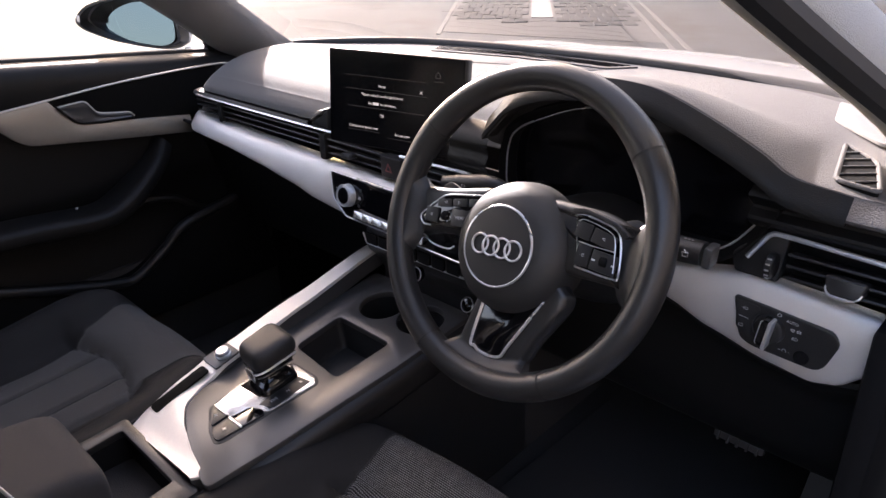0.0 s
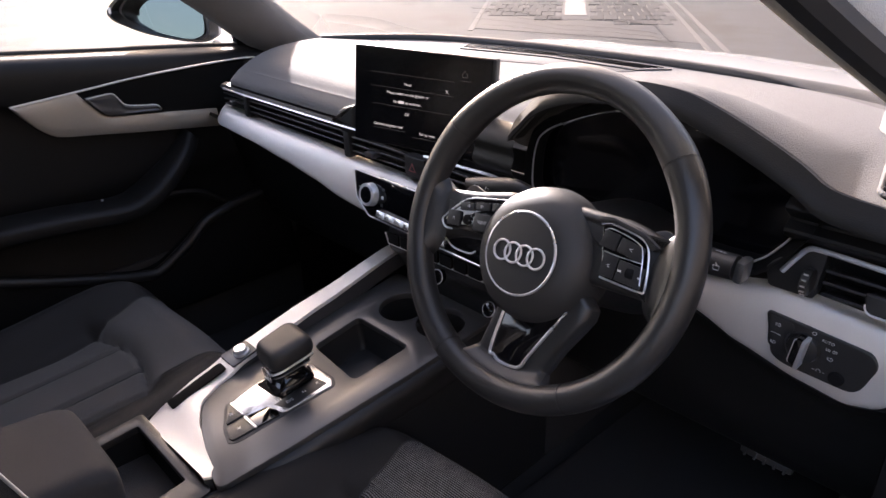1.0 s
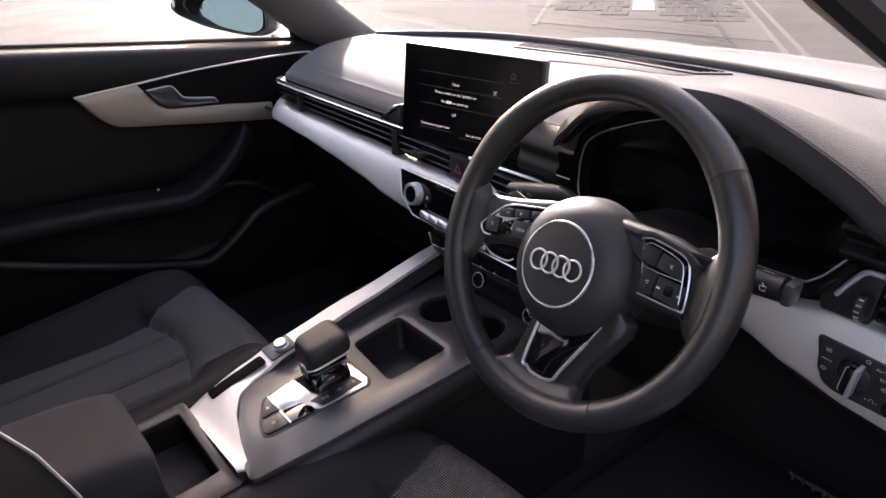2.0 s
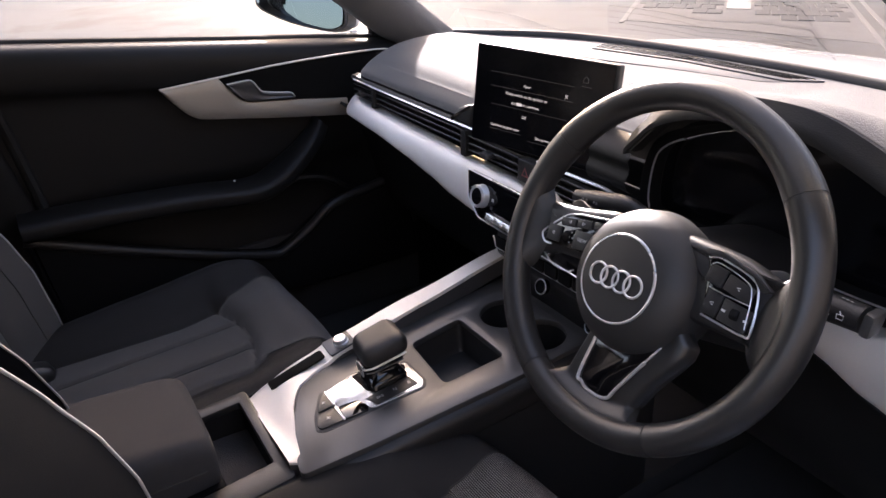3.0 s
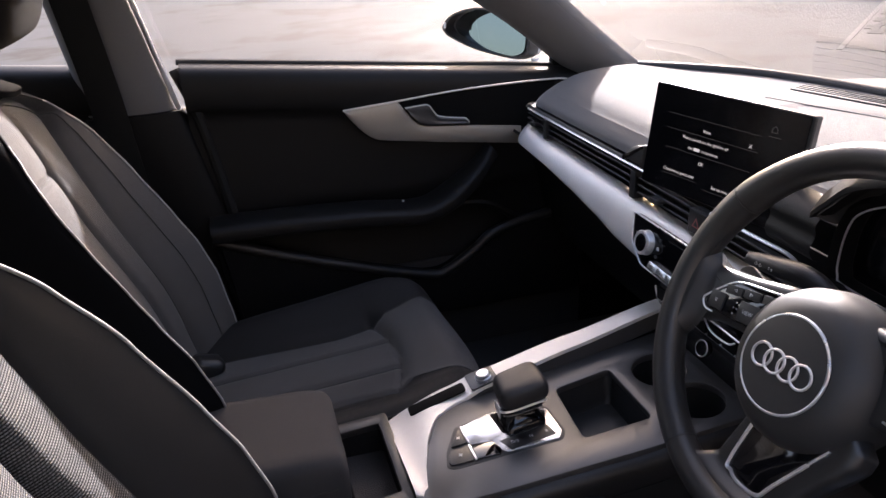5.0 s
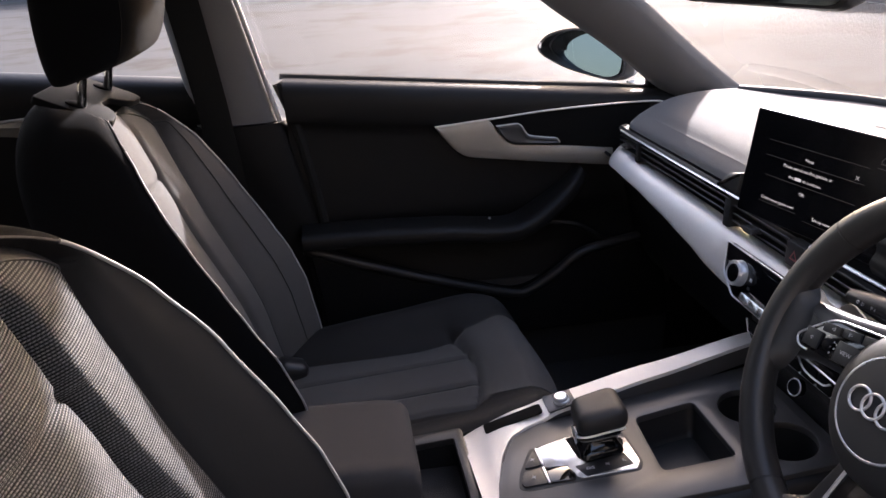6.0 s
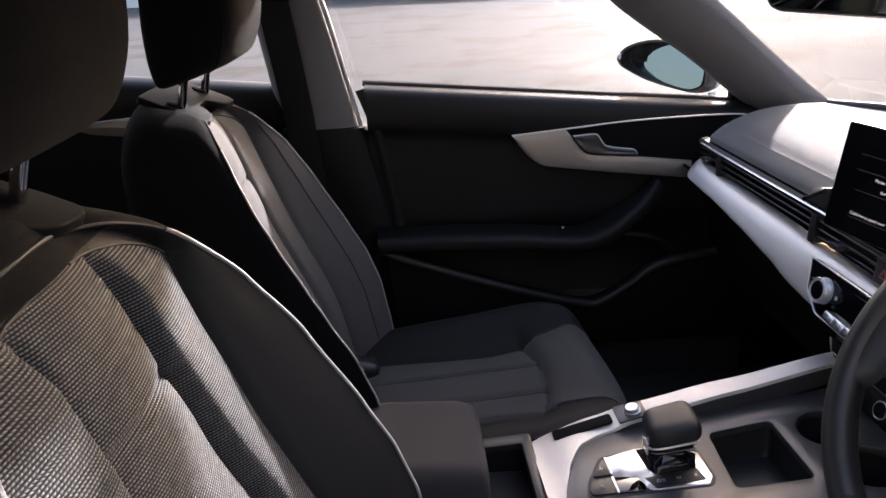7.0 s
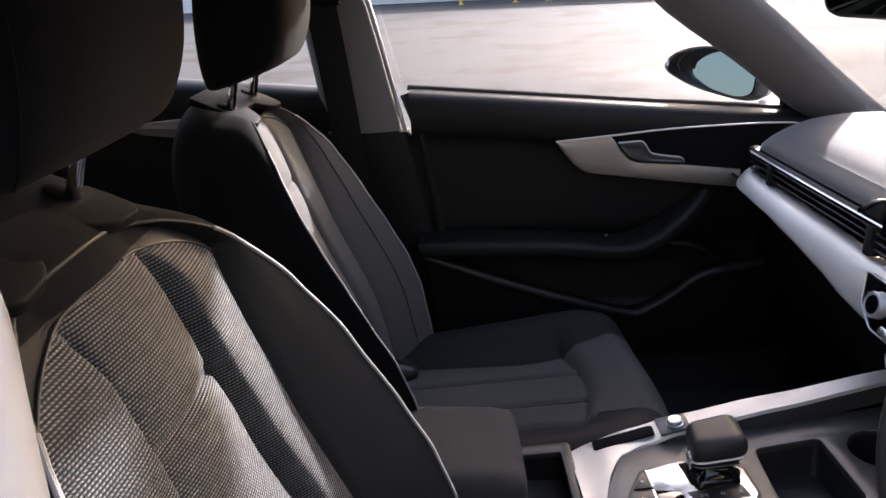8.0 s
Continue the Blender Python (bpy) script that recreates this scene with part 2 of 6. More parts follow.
def block(sx, sy, sz, bevel=0.0, m=None, seg=2):
    """A box about its middle, with rounded edges, at the pose m."""
    bm = bmesh.new()
    bmesh.ops.create_cube(bm, size=1.0)
    bmesh.ops.scale(bm, vec=(sx, sy, sz), verts=bm.verts)
    if bevel:
        bmesh.ops.bevel(bm, geom=bm.edges[:], offset=bevel, segments=seg, profile=0.6, affect="EDGES")
    if m is not None:
        bm.transform(m)
    return bm


def rounded(outline, r, seg=4):
    """The outline's corners rounded off by r (a number, or one for each corner)."""
    p = [Vector((q[0], q[1])) for q in outline]
    out = []
    for i, c in enumerate(p):
        a, b = p[i - 1], p[(i + 1) % len(p)]
        rad = r[i] if isinstance(r, (list, tuple)) else r
        rad = min(rad, (a - c).length * 0.45, (b - c).length * 0.45)
        s, e = c + (a - c).normalized() * rad, c + (b - c).normalized() * rad
        for k in range(seg + 1):
            f = k / seg
            out.append(s * (1 - f) ** 2 + c * 2 * f * (1 - f) + e * f * f)
    return out


def plate(outline, thick, m=None, bevel=0.0, seg=2):
    """A slab: the outline in its own plane, thick downwards, its upper edge rounded."""
    bm = bmesh.new()
    top = [bm.verts.new((q[0], q[1], 0)) for q in outline]
    f = bm.faces.new(top)
    f.normal_update()
    if f.normal.z < 0:
        f.normal_flip()
    ex = bmesh.ops.extrude_face_region(bm, geom=[f])
    down = [g for g in ex["geom"] if isinstance(g, bmesh.types.BMVert)]
    bmesh.ops.translate(bm, verts=down, vec=(0, 0, thick))
    bmesh.ops.translate(bm, verts=bm.verts, vec=(0, 0, -thick))
    if bevel:
        es = [e for e in bm.edges if all(abs(v.co.z) < 1e-7 for v in e.verts)]
        bmesh.ops.bevel(bm, geom=es, offset=bevel, segments=seg, profile=0.5, affect="EDGES")
    bmesh.ops.recalc_face_normals(bm, faces=bm.faces)
    if m is not None:
        bm.transform(m)
    return bm


def ring_plate(outer, inner, thick, m=None):
    """A flat frame between two outlines of equally many points."""
    a = [(p[0], p[1], 0) for p in outer]
    b = [(p[0], p[1], 0) for p in inner]
    c = [(p[0], p[1], -thick) for p in inner]
    d = [(p[0], p[1], -thick) for p in outer]
    bm = loft([a, b, c, d, a], around=True)
    bmesh.ops.remove_doubles(bm, verts=bm.verts, dist=1e-6)
    bmesh.ops.recalc_face_normals(bm, faces=bm.faces)
    if m is not None:
        bm.transform(m)
    return bm


def turned(profile, m=None, seg=32):
    """A body of revolution round z out of (radius, height) pairs."""
    rows = [[Vector((r * math.cos(w), r * math.sin(w), z)) for w in (2 * math.pi * s / seg for s in range(seg))] for r, z in profile]
    bm = loft(rows, around=True, caps=True)
    if m is not None:
        bm.transform(m)
    return bm


def circle(r, n, cx=0.0, cy=0.0):
    return [(cx + r * math.cos(2 * math.pi * i / n), cy + r * math.sin(2 * math.pi * i / n)) for i in range(n)]


def basis(o, x, y):
    """The pose with its origin at o, whose x and y run along the given directions."""
    x = Vector(x).normalized()
    z = x.cross(Vector(y)).normalized()
    y = z.cross(x)
    m = Matrix((x, y, z)).transposed().to_4x4()
    m.translation = Vector(o)
    return m


def words(text, size, m, mat, parent, name="lettering", align="CENTER"):
    """Flat lettering in the built-in font, turned into a mesh."""
    cu = bpy.data.curves.new(name, "FONT")
    cu.body, cu.size, cu.align_x, cu.align_y, cu.extrude = text, size, align, "CENTER", 0.00005
    tmp = new(name, cu)
    dg = bpy.context.evaluated_depsgraph_get()
    me = bpy.data.meshes.new_from_object(tmp.evaluated_get(dg))
    bpy.data.objects.remove(tmp)
    me.transform(m)
    me.materials.clear()
    return put(name, me, mat, parent, smooth=0)


def bar(w, h, m, mat, parent, name="symbol"):
    return part(name, block(w, h, 0.0002, 0, m), mat, parent, smooth=0)



# ---- the car park ----


def ground_material():
    m = material("weathered_asphalt", (0.054, 0.0565, 0.059), 0.85, var=0.12, scale=6, bump=0.4, bump_scale=60, wear=0.35, spec=0.1)
    t = m.node_tree
    n, link = t.nodes, t.links.new
    b = n["Principled BSDF"]
    co = n.new("ShaderNodeTexCoord")
    st = n.new("ShaderNodeTexNoise")
    st.inputs["Scale"].default_value, st.inputs["Detail"].default_value, st.inputs["Distortion"].default_value = 0.55, 9.0, 0.25
    st.inputs["Roughness"].default_value = 0.62
    link(co.outputs["Object"], st.inputs["Vector"])
    ramp = n.new("ShaderNodeValToRGB")
    # brown damp patches, paler inside
    ramp.color_ramp.elements[0].position, ramp.color_ramp.elements[1].position = 0.50, 0.60
    ramp.color_ramp.elements[1].color = (0.75, 0.75, 0.75, 1)
    inner = ramp.color_ramp.elements.new(0.72)
    inner.color = (0.30, 0.30, 0.30, 1)
    link(st.outputs["Fac"], ramp.inputs[0])
    mix = n.new("ShaderNodeMix")
    mix.data_type = "RGBA"
    old = b.inputs["Base Color"].links[0].from_socket
    link(old, mix.inputs["A"])
    mix.inputs["B"].default_value = (0.031, 0.027, 0.023, 1)
    link(ramp.outputs[0], mix.inputs["Factor"])
    link(mix.outputs["Result"], b.inputs["Base Color"])
    return m


GROUND = ground_material()
bm = bmesh.new()
bmesh.ops.create_grid(bm, x_segments=8, y_segments=8, size=600)
tagged(part("ground", bm, GROUND, None, smooth=0), "pale weathered car park surface with damp stains", "ground", kind="structure")


def strip(name, a, b, width, mat, label, z=0.004):
    a, b = Vector((*a, z)), Vector((*b, z))
    m = basis((a + b) / 2, b - a, (-(b - a).y, (b - a).x, 0))
    ob = part(name, block((b - a).length, width, 0.004, 0, m), mat, None, smooth=0)
    return tagged(ob, label, "road marking", kind="structure")


strip("parking_line", (-20.0, 4.1), (-10.0, 3.03), 0.11, LINE, "worn white parking bay line on the concrete")
strip("parking_line", (-19.5, 10.0), (-8.6, 8.6), 0.11, LINE, "worn white parking bay line on the concrete")

# the damp bay ahead, paled for windscreen haze, half of it block-paved, between pale edge lines
pav = thing("paved_bay", (-4.2, 6.8, 0), "damp bay paled for windscreen haze, with block paving between pale edge lines", "pavement", kind="structure")
PAV = basis((-2.4, 6.1, 0.0), (-0.6, 0.8, 0), (-0.8, -0.6, 0))        # x away from the car, y to the left
part("bay_surface", plate([(-0.35, 0.21), (6.5, 0.21), (6.5, 2.55), (0.45, 2.37)], 0.006, PAV @ pose(0, 0, 0.004), 0), DAMP, pav, "damp asphalt, its colour paled for windscreen haze", smooth=0)
part("edge_line", plate([(0.3, 2.37), (6.5, 2.55), (6.5, 2.60), (0.3, 2.42)], 0.006, PAV @ pose(0, 0, 0.006), 0), EDGE, pav, "thin pale edge line", smooth=0)
for y0 in (0.03, 0.17):
    part("edge_band", plate([(-1.6, y0), (6.5, y0 - 0.03), (6.5, y0 + 0.02), (-1.6, y0 + 0.045)], 0.006, PAV @ pose(0, 0, 0.006), 0), EDGE, pav, "pale concrete edge band", smooth=0)
part("painted_stripe", plate([(1.38, 1.19), (6.0, 1.19), (6.0, 1.44), (1.38, 1.44)], 0.006, PAV @ pose(0, 0, 0.012), 0), LINE, pav, "broad worn white stripe", smooth=0)
paver = block(0.30, 0.145, 0.03, 0.006, None, 1)
paver_me = bpy.data.meshes.new("paver")
paver.to_mesh(paver_me)
paver.free()
paver_me.materials.append(PAVER)
rnd = random.Random(4)
for r in range(11):
    for c in range(16):
        y = 0.15 + 0.155 * c + (0.0775 if r % 2 else 0.0)
        if not 0.28 < y < 2.34 or 0.55 + 0.315 * r < 0.5 + 0.4 * y or 1.1 < y < 1.53 and r > 1:
            continue
        p = new("paver", paver_me)
        p.parent = pav
        p.matrix_parent_inverse = Matrix.Translation(-PLACE[pav])
        p.matrix_basis = PAV @ pose(0.55 + 0.315 * r, y, -0.003 + rnd.uniform(-0.002, 0.003), rnd.uniform(-1, 1), rnd.uniform(-1, 1), 0)

# yellow hoop rails and a parked car far across the car park
for k, y0 in enumerate((0.4, 3.6, 6.0)):
    rail = thing("hoop_barrier", (-26.5, y0 + 1.0, 0), "yellow painted steel hoop barrier standing on the concrete", "barrier", group="hoop barriers")
    pts = [(-26.5, y0, 0), (-26.5, y0, 0.8), (-26.5, y0 + 0.15, 0.95), (-26.5, y0 + 1.85, 0.95), (-26.5, y0 + 2.0, 0.8), (-26.5, y0 + 2.0, 0)]
    part("hoop", tube(curve_through(pts, 40), 0.05, 10, up=(1, 0, 0)), YELLOW, rail)
    for y1 in (y0, y0 + 2.0):
        part("foot_plate", block(0.2, 0.2, 0.02, 0.004, pose(-26.5, y1, 0.01)), YELLOW, rail)
wall_far = part("wall_far", block(0.3, 60, 3.2, 0.02, pose(-30, 5, 1.6)), KERB, None)
tagged(wall_far, "pale rendered boundary wall beyond the barriers", "wall", kind="structure")
# unseen wall, added to block the warm glow of the low sky ahead
glow_block_wall = part("glow_block_wall", block(60, 0.3, 7.0, 0.02, pose(4, 24, 3.5)), RENDERWALL, None)
tagged(glow_block_wall, "unseen plain grey wall added to block the horizon glow ahead", "wall", kind="structure")
# unseen wall, added to steer the light that enters the driver's side
side_light_wall = part("side_light_wall", block(0.3, 44, 5.2, 0.02, pose(6.5, -2, 2.6)), RENDERWALL, None)
tagged(side_light_wall, "unseen plain grey wall added to shape the light from the driver's side", "wall", kind="structure")


def parked_car(at, turn, paint, label):
    """A saloon as it stands on the ground; x is its length."""
    m0 = pose(*at, 0, 0, turn)
    car = thing("parked_car", at, label, "car")
    side = [(-2.2, 0.35), (-2.25, 0.75), (-2.1, 0.95), (-1.5, 1.0), (-0.7, 1.42), (0.5, 1.42), (1.2, 1.0), (2.1, 0.85), (2.25, 0.6), (2.2, 0.35)]
    rows = []
    for w, sh in ((-0.88, 0.9), (-0.8, 1.0), (0.8, 1.0), (0.88, 0.9)):
        rows.append([m0 @ Vector((x, w if z < 1.0 else w * 0.8, 0.35 + (z - 0.35) * sh)) for x, z in side])
    part("body", loft(rows, around=True, caps=True), paint, car)
    glass = [(-1.35, 1.0), (-0.68, 1.36), (0.46, 1.36), (1.05, 1.0)]
    for s in (-1, 1):
        pr = [(x, z) for x, z in glass]
        mm = m0 @ basis((0, s * 0.79, 0), (s * -1.0, 0, 0), (0, -s * 0.12, 1))
        part("side_window", plate(rounded([(-s * x, z) for x, z in pr], 0.06), 0.02, mm, 0.004), GLOSS, car)
    for x in (-1.35, 1.4):
        for s in (-1, 1):
            mm = m0 @ pose(x, s * 0.8, 0.33) @ basis((0, 0, 0), (1, 0, 0), (0, 0, 1))
            wheel = part("wheel", turned([(0.20, 0.09), (0.31, 0.10), (0.33, 0.07), (0.33, -0.07), (0.31, -0.10), (0.20, -0.09)], mm, 28), RUBBER, car)
            for k in range(5):
                sp = mm @ pose(0, 0, 0, 0, 0, 72 * k) @ pose(0.1, 0, -s * 0.09)
                part("rim_spoke", block(0.2, 0.05, 0.03, 0.008, sp), STEEL, wheel)
    return car


parked_car((-10.6, 10.4, 0), 35, BLUECAR, "blue parked saloon car with alloy wheels on the concrete")

# ---- the car's shell ----


def facing(bm, inside):
    """Turns a pane's faces towards a point inside the car."""
    bm.normal_update()
    for f in bm.faces:
        if f.normal.dot(Vector(inside) - f.calc_center_median()) < 0:
            f.normal_flip()


body = thing("car_body", (0, 0, 0.2), "white car body shell with grey lined pillars, roof and bonnet", "car body", kind="structure")


def belt(y):
    """The height of the window sill along the car."""
    return 0.924 - 0.098 * y


part("floor_pan", block(1.42, 2.9, 0.04, 0.01, pose(0, -0.55, 0.20)), CARPET, body, "black carpeted floor")
part("bulkhead", block(1.40, 0.04, 0.62, 0.01, pose(0, 0.88, 0.52, -12)), CARPET, body, "black carpeted bulkhead")
part("tunnel", loft([[(x, y, z) for x, z in ((-0.13, 0.21), (-0.12, 0.42), (-0.09, 0.48), (0.12, 0.48), (0.15, 0.42), (0.16, 0.21))] for y in (-1.3, -0.4, 0.3, 0.86)]), CARPET, body, "black carpeted tunnel")
roof = []
for y, z, w in ((-0.30, 1.335, 0.53), (-0.5, 1.37, 0.56), (-1.0, 1.385, 0.57), (-1.5, 1.35, 0.54), (-1.9, 1.26, 0.50)):
    roof.append([(w * f, y - 0.05 * (1 - f * f), z + 0.02 * (1 - f * f) - 0.03 * abs(f) ** 6) for f in np.linspace(-1, 1, 17)])
part("headlining", thicken(loft(roof), 0.02), ROOFCLOTH, body, "grey cloth headlining")
hd = [[Vector((x, y - 0.05 * (1 - (x / 0.56) ** 2), z + 0.018 * (1 - (x / 0.56) ** 2))) for x in np.linspace(-0.56, 0.56, 15)] for y, z in ((-0.40, 1.334), (-0.36, 1.300), (-0.26, 1.287), (-0.205, 1.290), (-0.20, 1.345), (-0.40, 1.365))]
part("windscreen_header", loft(hd), ROOFCLOTH, body, "cloth-lined windscreen header")
part("roof_skin", thicken(loft([[(p[0] * 1.08, p[1], p[2] + 0.035) for p in r] for r in roof]), 0.004), WHITE, body, "white painted roof")
part("sill", block(0.12, 1.6, 0.16, 0.03, pose(0.74, -0.35, 0.30)), WHITE, body, "white painted door sill")
part("footwell_side", block(0.03, 2.2, 0.30, 0.01, pose(-0.725, -0.2, 0.32)), CARPET, body)
part("sill", block(0.12, 1.6, 0.16, 0.03, pose(-0.80, -0.35, 0.30)), WHITE, body, "white painted door sill")
part("kick_panel", block(0.03, 0.75, 0.60, 0.012, pose(0.715, 0.52, 0.50)), MATT, body)
part("kick_panel", block(0.03, 0.50, 0.52, 0.012, pose(-0.722, 0.60, 0.46)), MATT, body)


def a_pillar(s):
    """Windscreen pillar trim: a curved box between the door frame and the glass."""
    rows = []
    for z, x, y0, y1 in ((0.83, 0.715, 0.42, 0.58), (0.90, 0.691, 0.300, 0.465), (1.00, 0.647, 0.161, 0.320), (1.13, 0.565, -0.040, 0.134), (1.25, 0.505, -0.170, -0.051), (1.36, 0.465, -0.315, -0.213)):
        ring = [(x + 0.055, y0), (x + 0.012, y0 - 0.012), (x - 0.012, y0 + 0.02), (x - 0.028, (y0 + y1) / 2), (x - 0.022, y1 - 0.02), (x - 0.004, y1), (x + 0.035, y1), (x + 0.065, (y0 + y1) / 2)]
        rows.append([Vector((s * q.x, q.y, z)) for q in curve_through([(a, b, 0) for a, b in ring], 32, True)])
    return loft(curve_rows(rows, 20), around=True, caps=True)


def curve_rows(rows, n):
    """More rows, smoothly between the given ones."""
    cols = [curve_through([r[j] for r in rows], n) for j in range(len(rows[0]))]
    return [[c[i] for c in cols] for i in range(n)]


for s in (-1, 1):
    part("roof_rail", tube(curve_through([(s * 0.49, -0.34, 1.335), (s * 0.59, -0.55, 1.322), (s * 0.595, -0.8, 1.322), (s * 0.585, -1.2, 1.31), (s * 0.55, -1.6, 1.25)], 24), 0.045, 12), ROOFCLOTH, body, "cloth-lined roof rail")
    part("rear_pillar", thicken(loft(curve_rows([[Vector((s * 0.70, -1.38, 0.98)), Vector((s * 0.66, -1.75, 1.0)), Vector((s * 0.60, -2.14, 1.0))], [Vector((s * 0.62, -1.5, 1.18)), Vector((s * 0.58, -1.7, 1.18)), Vector((s * 0.55, -1.95, 1.15))], [Vector((s * 0.55, -1.58, 1.30)), Vector((s * 0.53, -1.7, 1.29)), Vector((s * 0.50, -1.88, 1.26))]], 8)), 0.03), PILLAR, body, "grey rear roof pillar")
# same trim on both sides; the driver's is coloured paler for its light
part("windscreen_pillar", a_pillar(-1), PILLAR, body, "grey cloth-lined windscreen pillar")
part("windscreen_pillar", a_pillar(1), LINER, body, "cloth-lined windscreen pillar, coloured pale beige for the light on it")


def seal(pts, r=0.008, label="black rubber door seal"):
    part("door_seal", tube(curve_through(pts, 40), r, 8), RUBBER, body, label)


seal([(0.735, 0.42, 0.83), (0.73, 0.285, 0.90), (0.694, 0.136, 1.0), (0.613, -0.065, 1.13), (0.555, -0.243, 1.25), (0.52, -0.395, 1.35), (0.55, -0.7, 1.36)], 0.014)


def b_pillar(s, mat, label):
    rows = []
    for z, x, y0, y1 in ((0.895, 0.705, -0.553, -0.715), (1.0, 0.69, -0.575, -0.725), (1.15, 0.655, -0.605, -0.74), (1.36, 0.58, -0.655, -0.76)):
        ring = [(x + 0.04, y0 - 0.005), (x + 0.005, y0), (x - 0.012, y0 - 0.02), (x - 0.018, (y0 + y1) / 2), (x - 0.012, y1 + 0.02), (x + 0.005, y1), (x + 0.04, y1 + 0.005), (x + 0.05, (y0 + y1) / 2)]
        rows.append([Vector((s * q.x, q.y, z)) for q in curve_through([(a, b, 0) for a, b in ring], 28, True)])
    part("door_pillar_trim", loft(curve_rows(rows, 14), around=True, caps=True), mat, body, label)
    rows = []
    for z, x, y0, y1 in ((0.24, 0.70, -0.40, -0.80), (0.38, 0.715, -0.43, -0.78), (0.60, 0.72, -0.475, -0.75), (0.892, 0.708, -0.545, -0.72)):
        ring = [(x + 0.04, y0), (x, y0), (x - 0.02, y0 - 0.03), (x - 0.025, (y0 + y1) / 2), (x - 0.02, y1 + 0.03), (x, y1), (x + 0.04, y1), (x + 0.05, (y0 + y1) / 2)]
        rows.append([Vector((s * q.x, q.y, z)) for q in curve_through([(a, b, 0) for a, b in ring], 28, True)])
    part("lower_pillar_trim", loft(curve_rows(rows, 14), around=True, caps=True), SOFT, body, "black lower pillar trim")


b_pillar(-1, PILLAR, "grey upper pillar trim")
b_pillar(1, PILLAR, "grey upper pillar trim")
part("door_pillar_panel", loft(curve_rows([[(0.77, -0.53, 0.30), (0.80, -0.56, 0.30), (0.80, -0.85, 0.30)], [(0.765, -0.60, 0.85), (0.79, -0.63, 0.85), (0.79, -0.88, 0.85)], [(0.66, -0.66, 1.30), (0.68, -0.69, 1.30), (0.68, -0.88, 1.30)]], 10)), WHITE, body, "white painted outer door pillar")
part("door_flange", tube(curve_through([(0.628, -0.640, 1.34), (0.655, -0.606, 1.22), (0.668, -0.591, 1.15), (0.680, -0.585, 1.10), (0.705, -0.575, 1.0), (0.73, -0.565, 0.90), (0.75, -0.54, 0.75), (0.75, -0.48, 0.5)], 40), 0.026, 16), WHITE, body, "white painted door flange")
part("frame_strip", tube(curve_through([(-0.70, -0.548, 0.895), (-0.688, -0.57, 1.0), (-0.652, -0.60, 1.15), (-0.58, -0.65, 1.35)], 24), 0.005, 8), CHROME, body, "bright door frame strip")
part("pillar_seam", tube(curve_through([(-0.712, -0.545, 0.97), (-0.708, -0.518, 0.886), (-0.708, -0.495, 0.759), (-0.708, -0.478, 0.637), (-0.706, -0.455, 0.479), (-0.70, -0.42, 0.386), (-0.69, -0.33, 0.33)], 40), 0.011, 8), BELT, body, "black rubber door seal")

# bonnet, windscreen and rear end
hood = []
for y, z, w in ((0.60, 0.872, 0.74), (0.85, 0.868, 0.75), (1.15, 0.84, 0.74), (1.45, 0.785, 0.70), (1.62, 0.72, 0.64), (1.68, 0.62, 0.60)):
    hood.append([(w * f, y - 0.10 * f * f, z - 0.045 * f * f - 0.03 * abs(f) ** 8 + 0.012 * math.exp(-((abs(f) - 0.62) / 0.07) ** 2)) for f in np.linspace(-1, 1, 41)])
part("bonnet", thicken(loft(curve_rows([[Vector(p) for p in r] for r in hood], 24)), 0.004), WHITE, body, "white painted bonnet")
part("scuttle", tube(curve_through([(-0.57, 0.395, 0.912), (-0.48, 0.447, 0.917), (-0.37, 0.523, 0.918), (-0.25, 0.570, 0.918), (-0.11, 0.598, 0.918), (0.02, 0.609, 0.918), (0.17, 0.616, 0.918), (0.28, 0.612, 0.918), (0.37, 0.604, 0.918), (0.46, 0.592, 0.918), (0.54, 0.565, 0.918), (0.62, 0.51, 0.915)], 60), 0.0115, 10), RUBBER, body, "black scuttle at the windscreen's foot")
part("fender", loft(curve_rows([[(-0.70, 0.35, 0.86), (-0.70, 0.8, 0.80), (-0.66, 1.4, 0.70)], [(-0.80, 0.35, 0.84), (-0.82, 0.8, 0.78), (-0.74, 1.5, 0.66)], [(-0.86, 0.35, 0.60), (-0.88, 0.8, 0.60), (-0.80, 1.5, 0.50)]], 10)), WHITE, body, "white painted front wing")
screen_rows = [[(-0.66, 0.42, 0.905), (-0.35, 0.56, 0.905), (0.0, 0.632, 0.905), (0.35, 0.63, 0.905), (0.66, 0.50, 0.905)],
               [(-0.585, 0.13, 1.10), (-0.31, 0.22, 1.105), (0, 0.25, 1.108), (0.31, 0.22, 1.105), (0.585, 0.13, 1.10)],
               [(-0.47, -0.24, 1.34), (-0.26, -0.235, 1.347), (0, -0.23, 1.35), (0.26, -0.235, 1.347), (0.47, -0.24, 1.34)]]
ws = loft(curve_rows([curve_through(r, 21) for r in screen_rows], 12))
facing(ws, (0, -0.5, 1.0))
wind = tagged(part("windscreen", ws, SCREENGLASS, None), "clear curved windscreen with faint reflections", "windscreen", kind="structure")
wind.visible_shadow = False
part("rear_bench", loft(curve_rows([[Vector((x, y, z)) for x in np.linspace(-0.62, 0.62, 13)] for y, z in ((-0.95, 0.35), (-0.93, 0.50), (-1.3, 0.48), (-1.42, 0.60), (-1.58, 1.0), (-1.66, 1.02))], 30)), SIDECLOTH, None)
bench = bpy.data.objects["rear_bench"]
tagged(bench, "dark cloth rear bench seat", "car seat")
part("rear_shelf", block(1.3, 0.6, 0.02, 0.008, pose(0, -1.9, 0.97)), MATT, body)
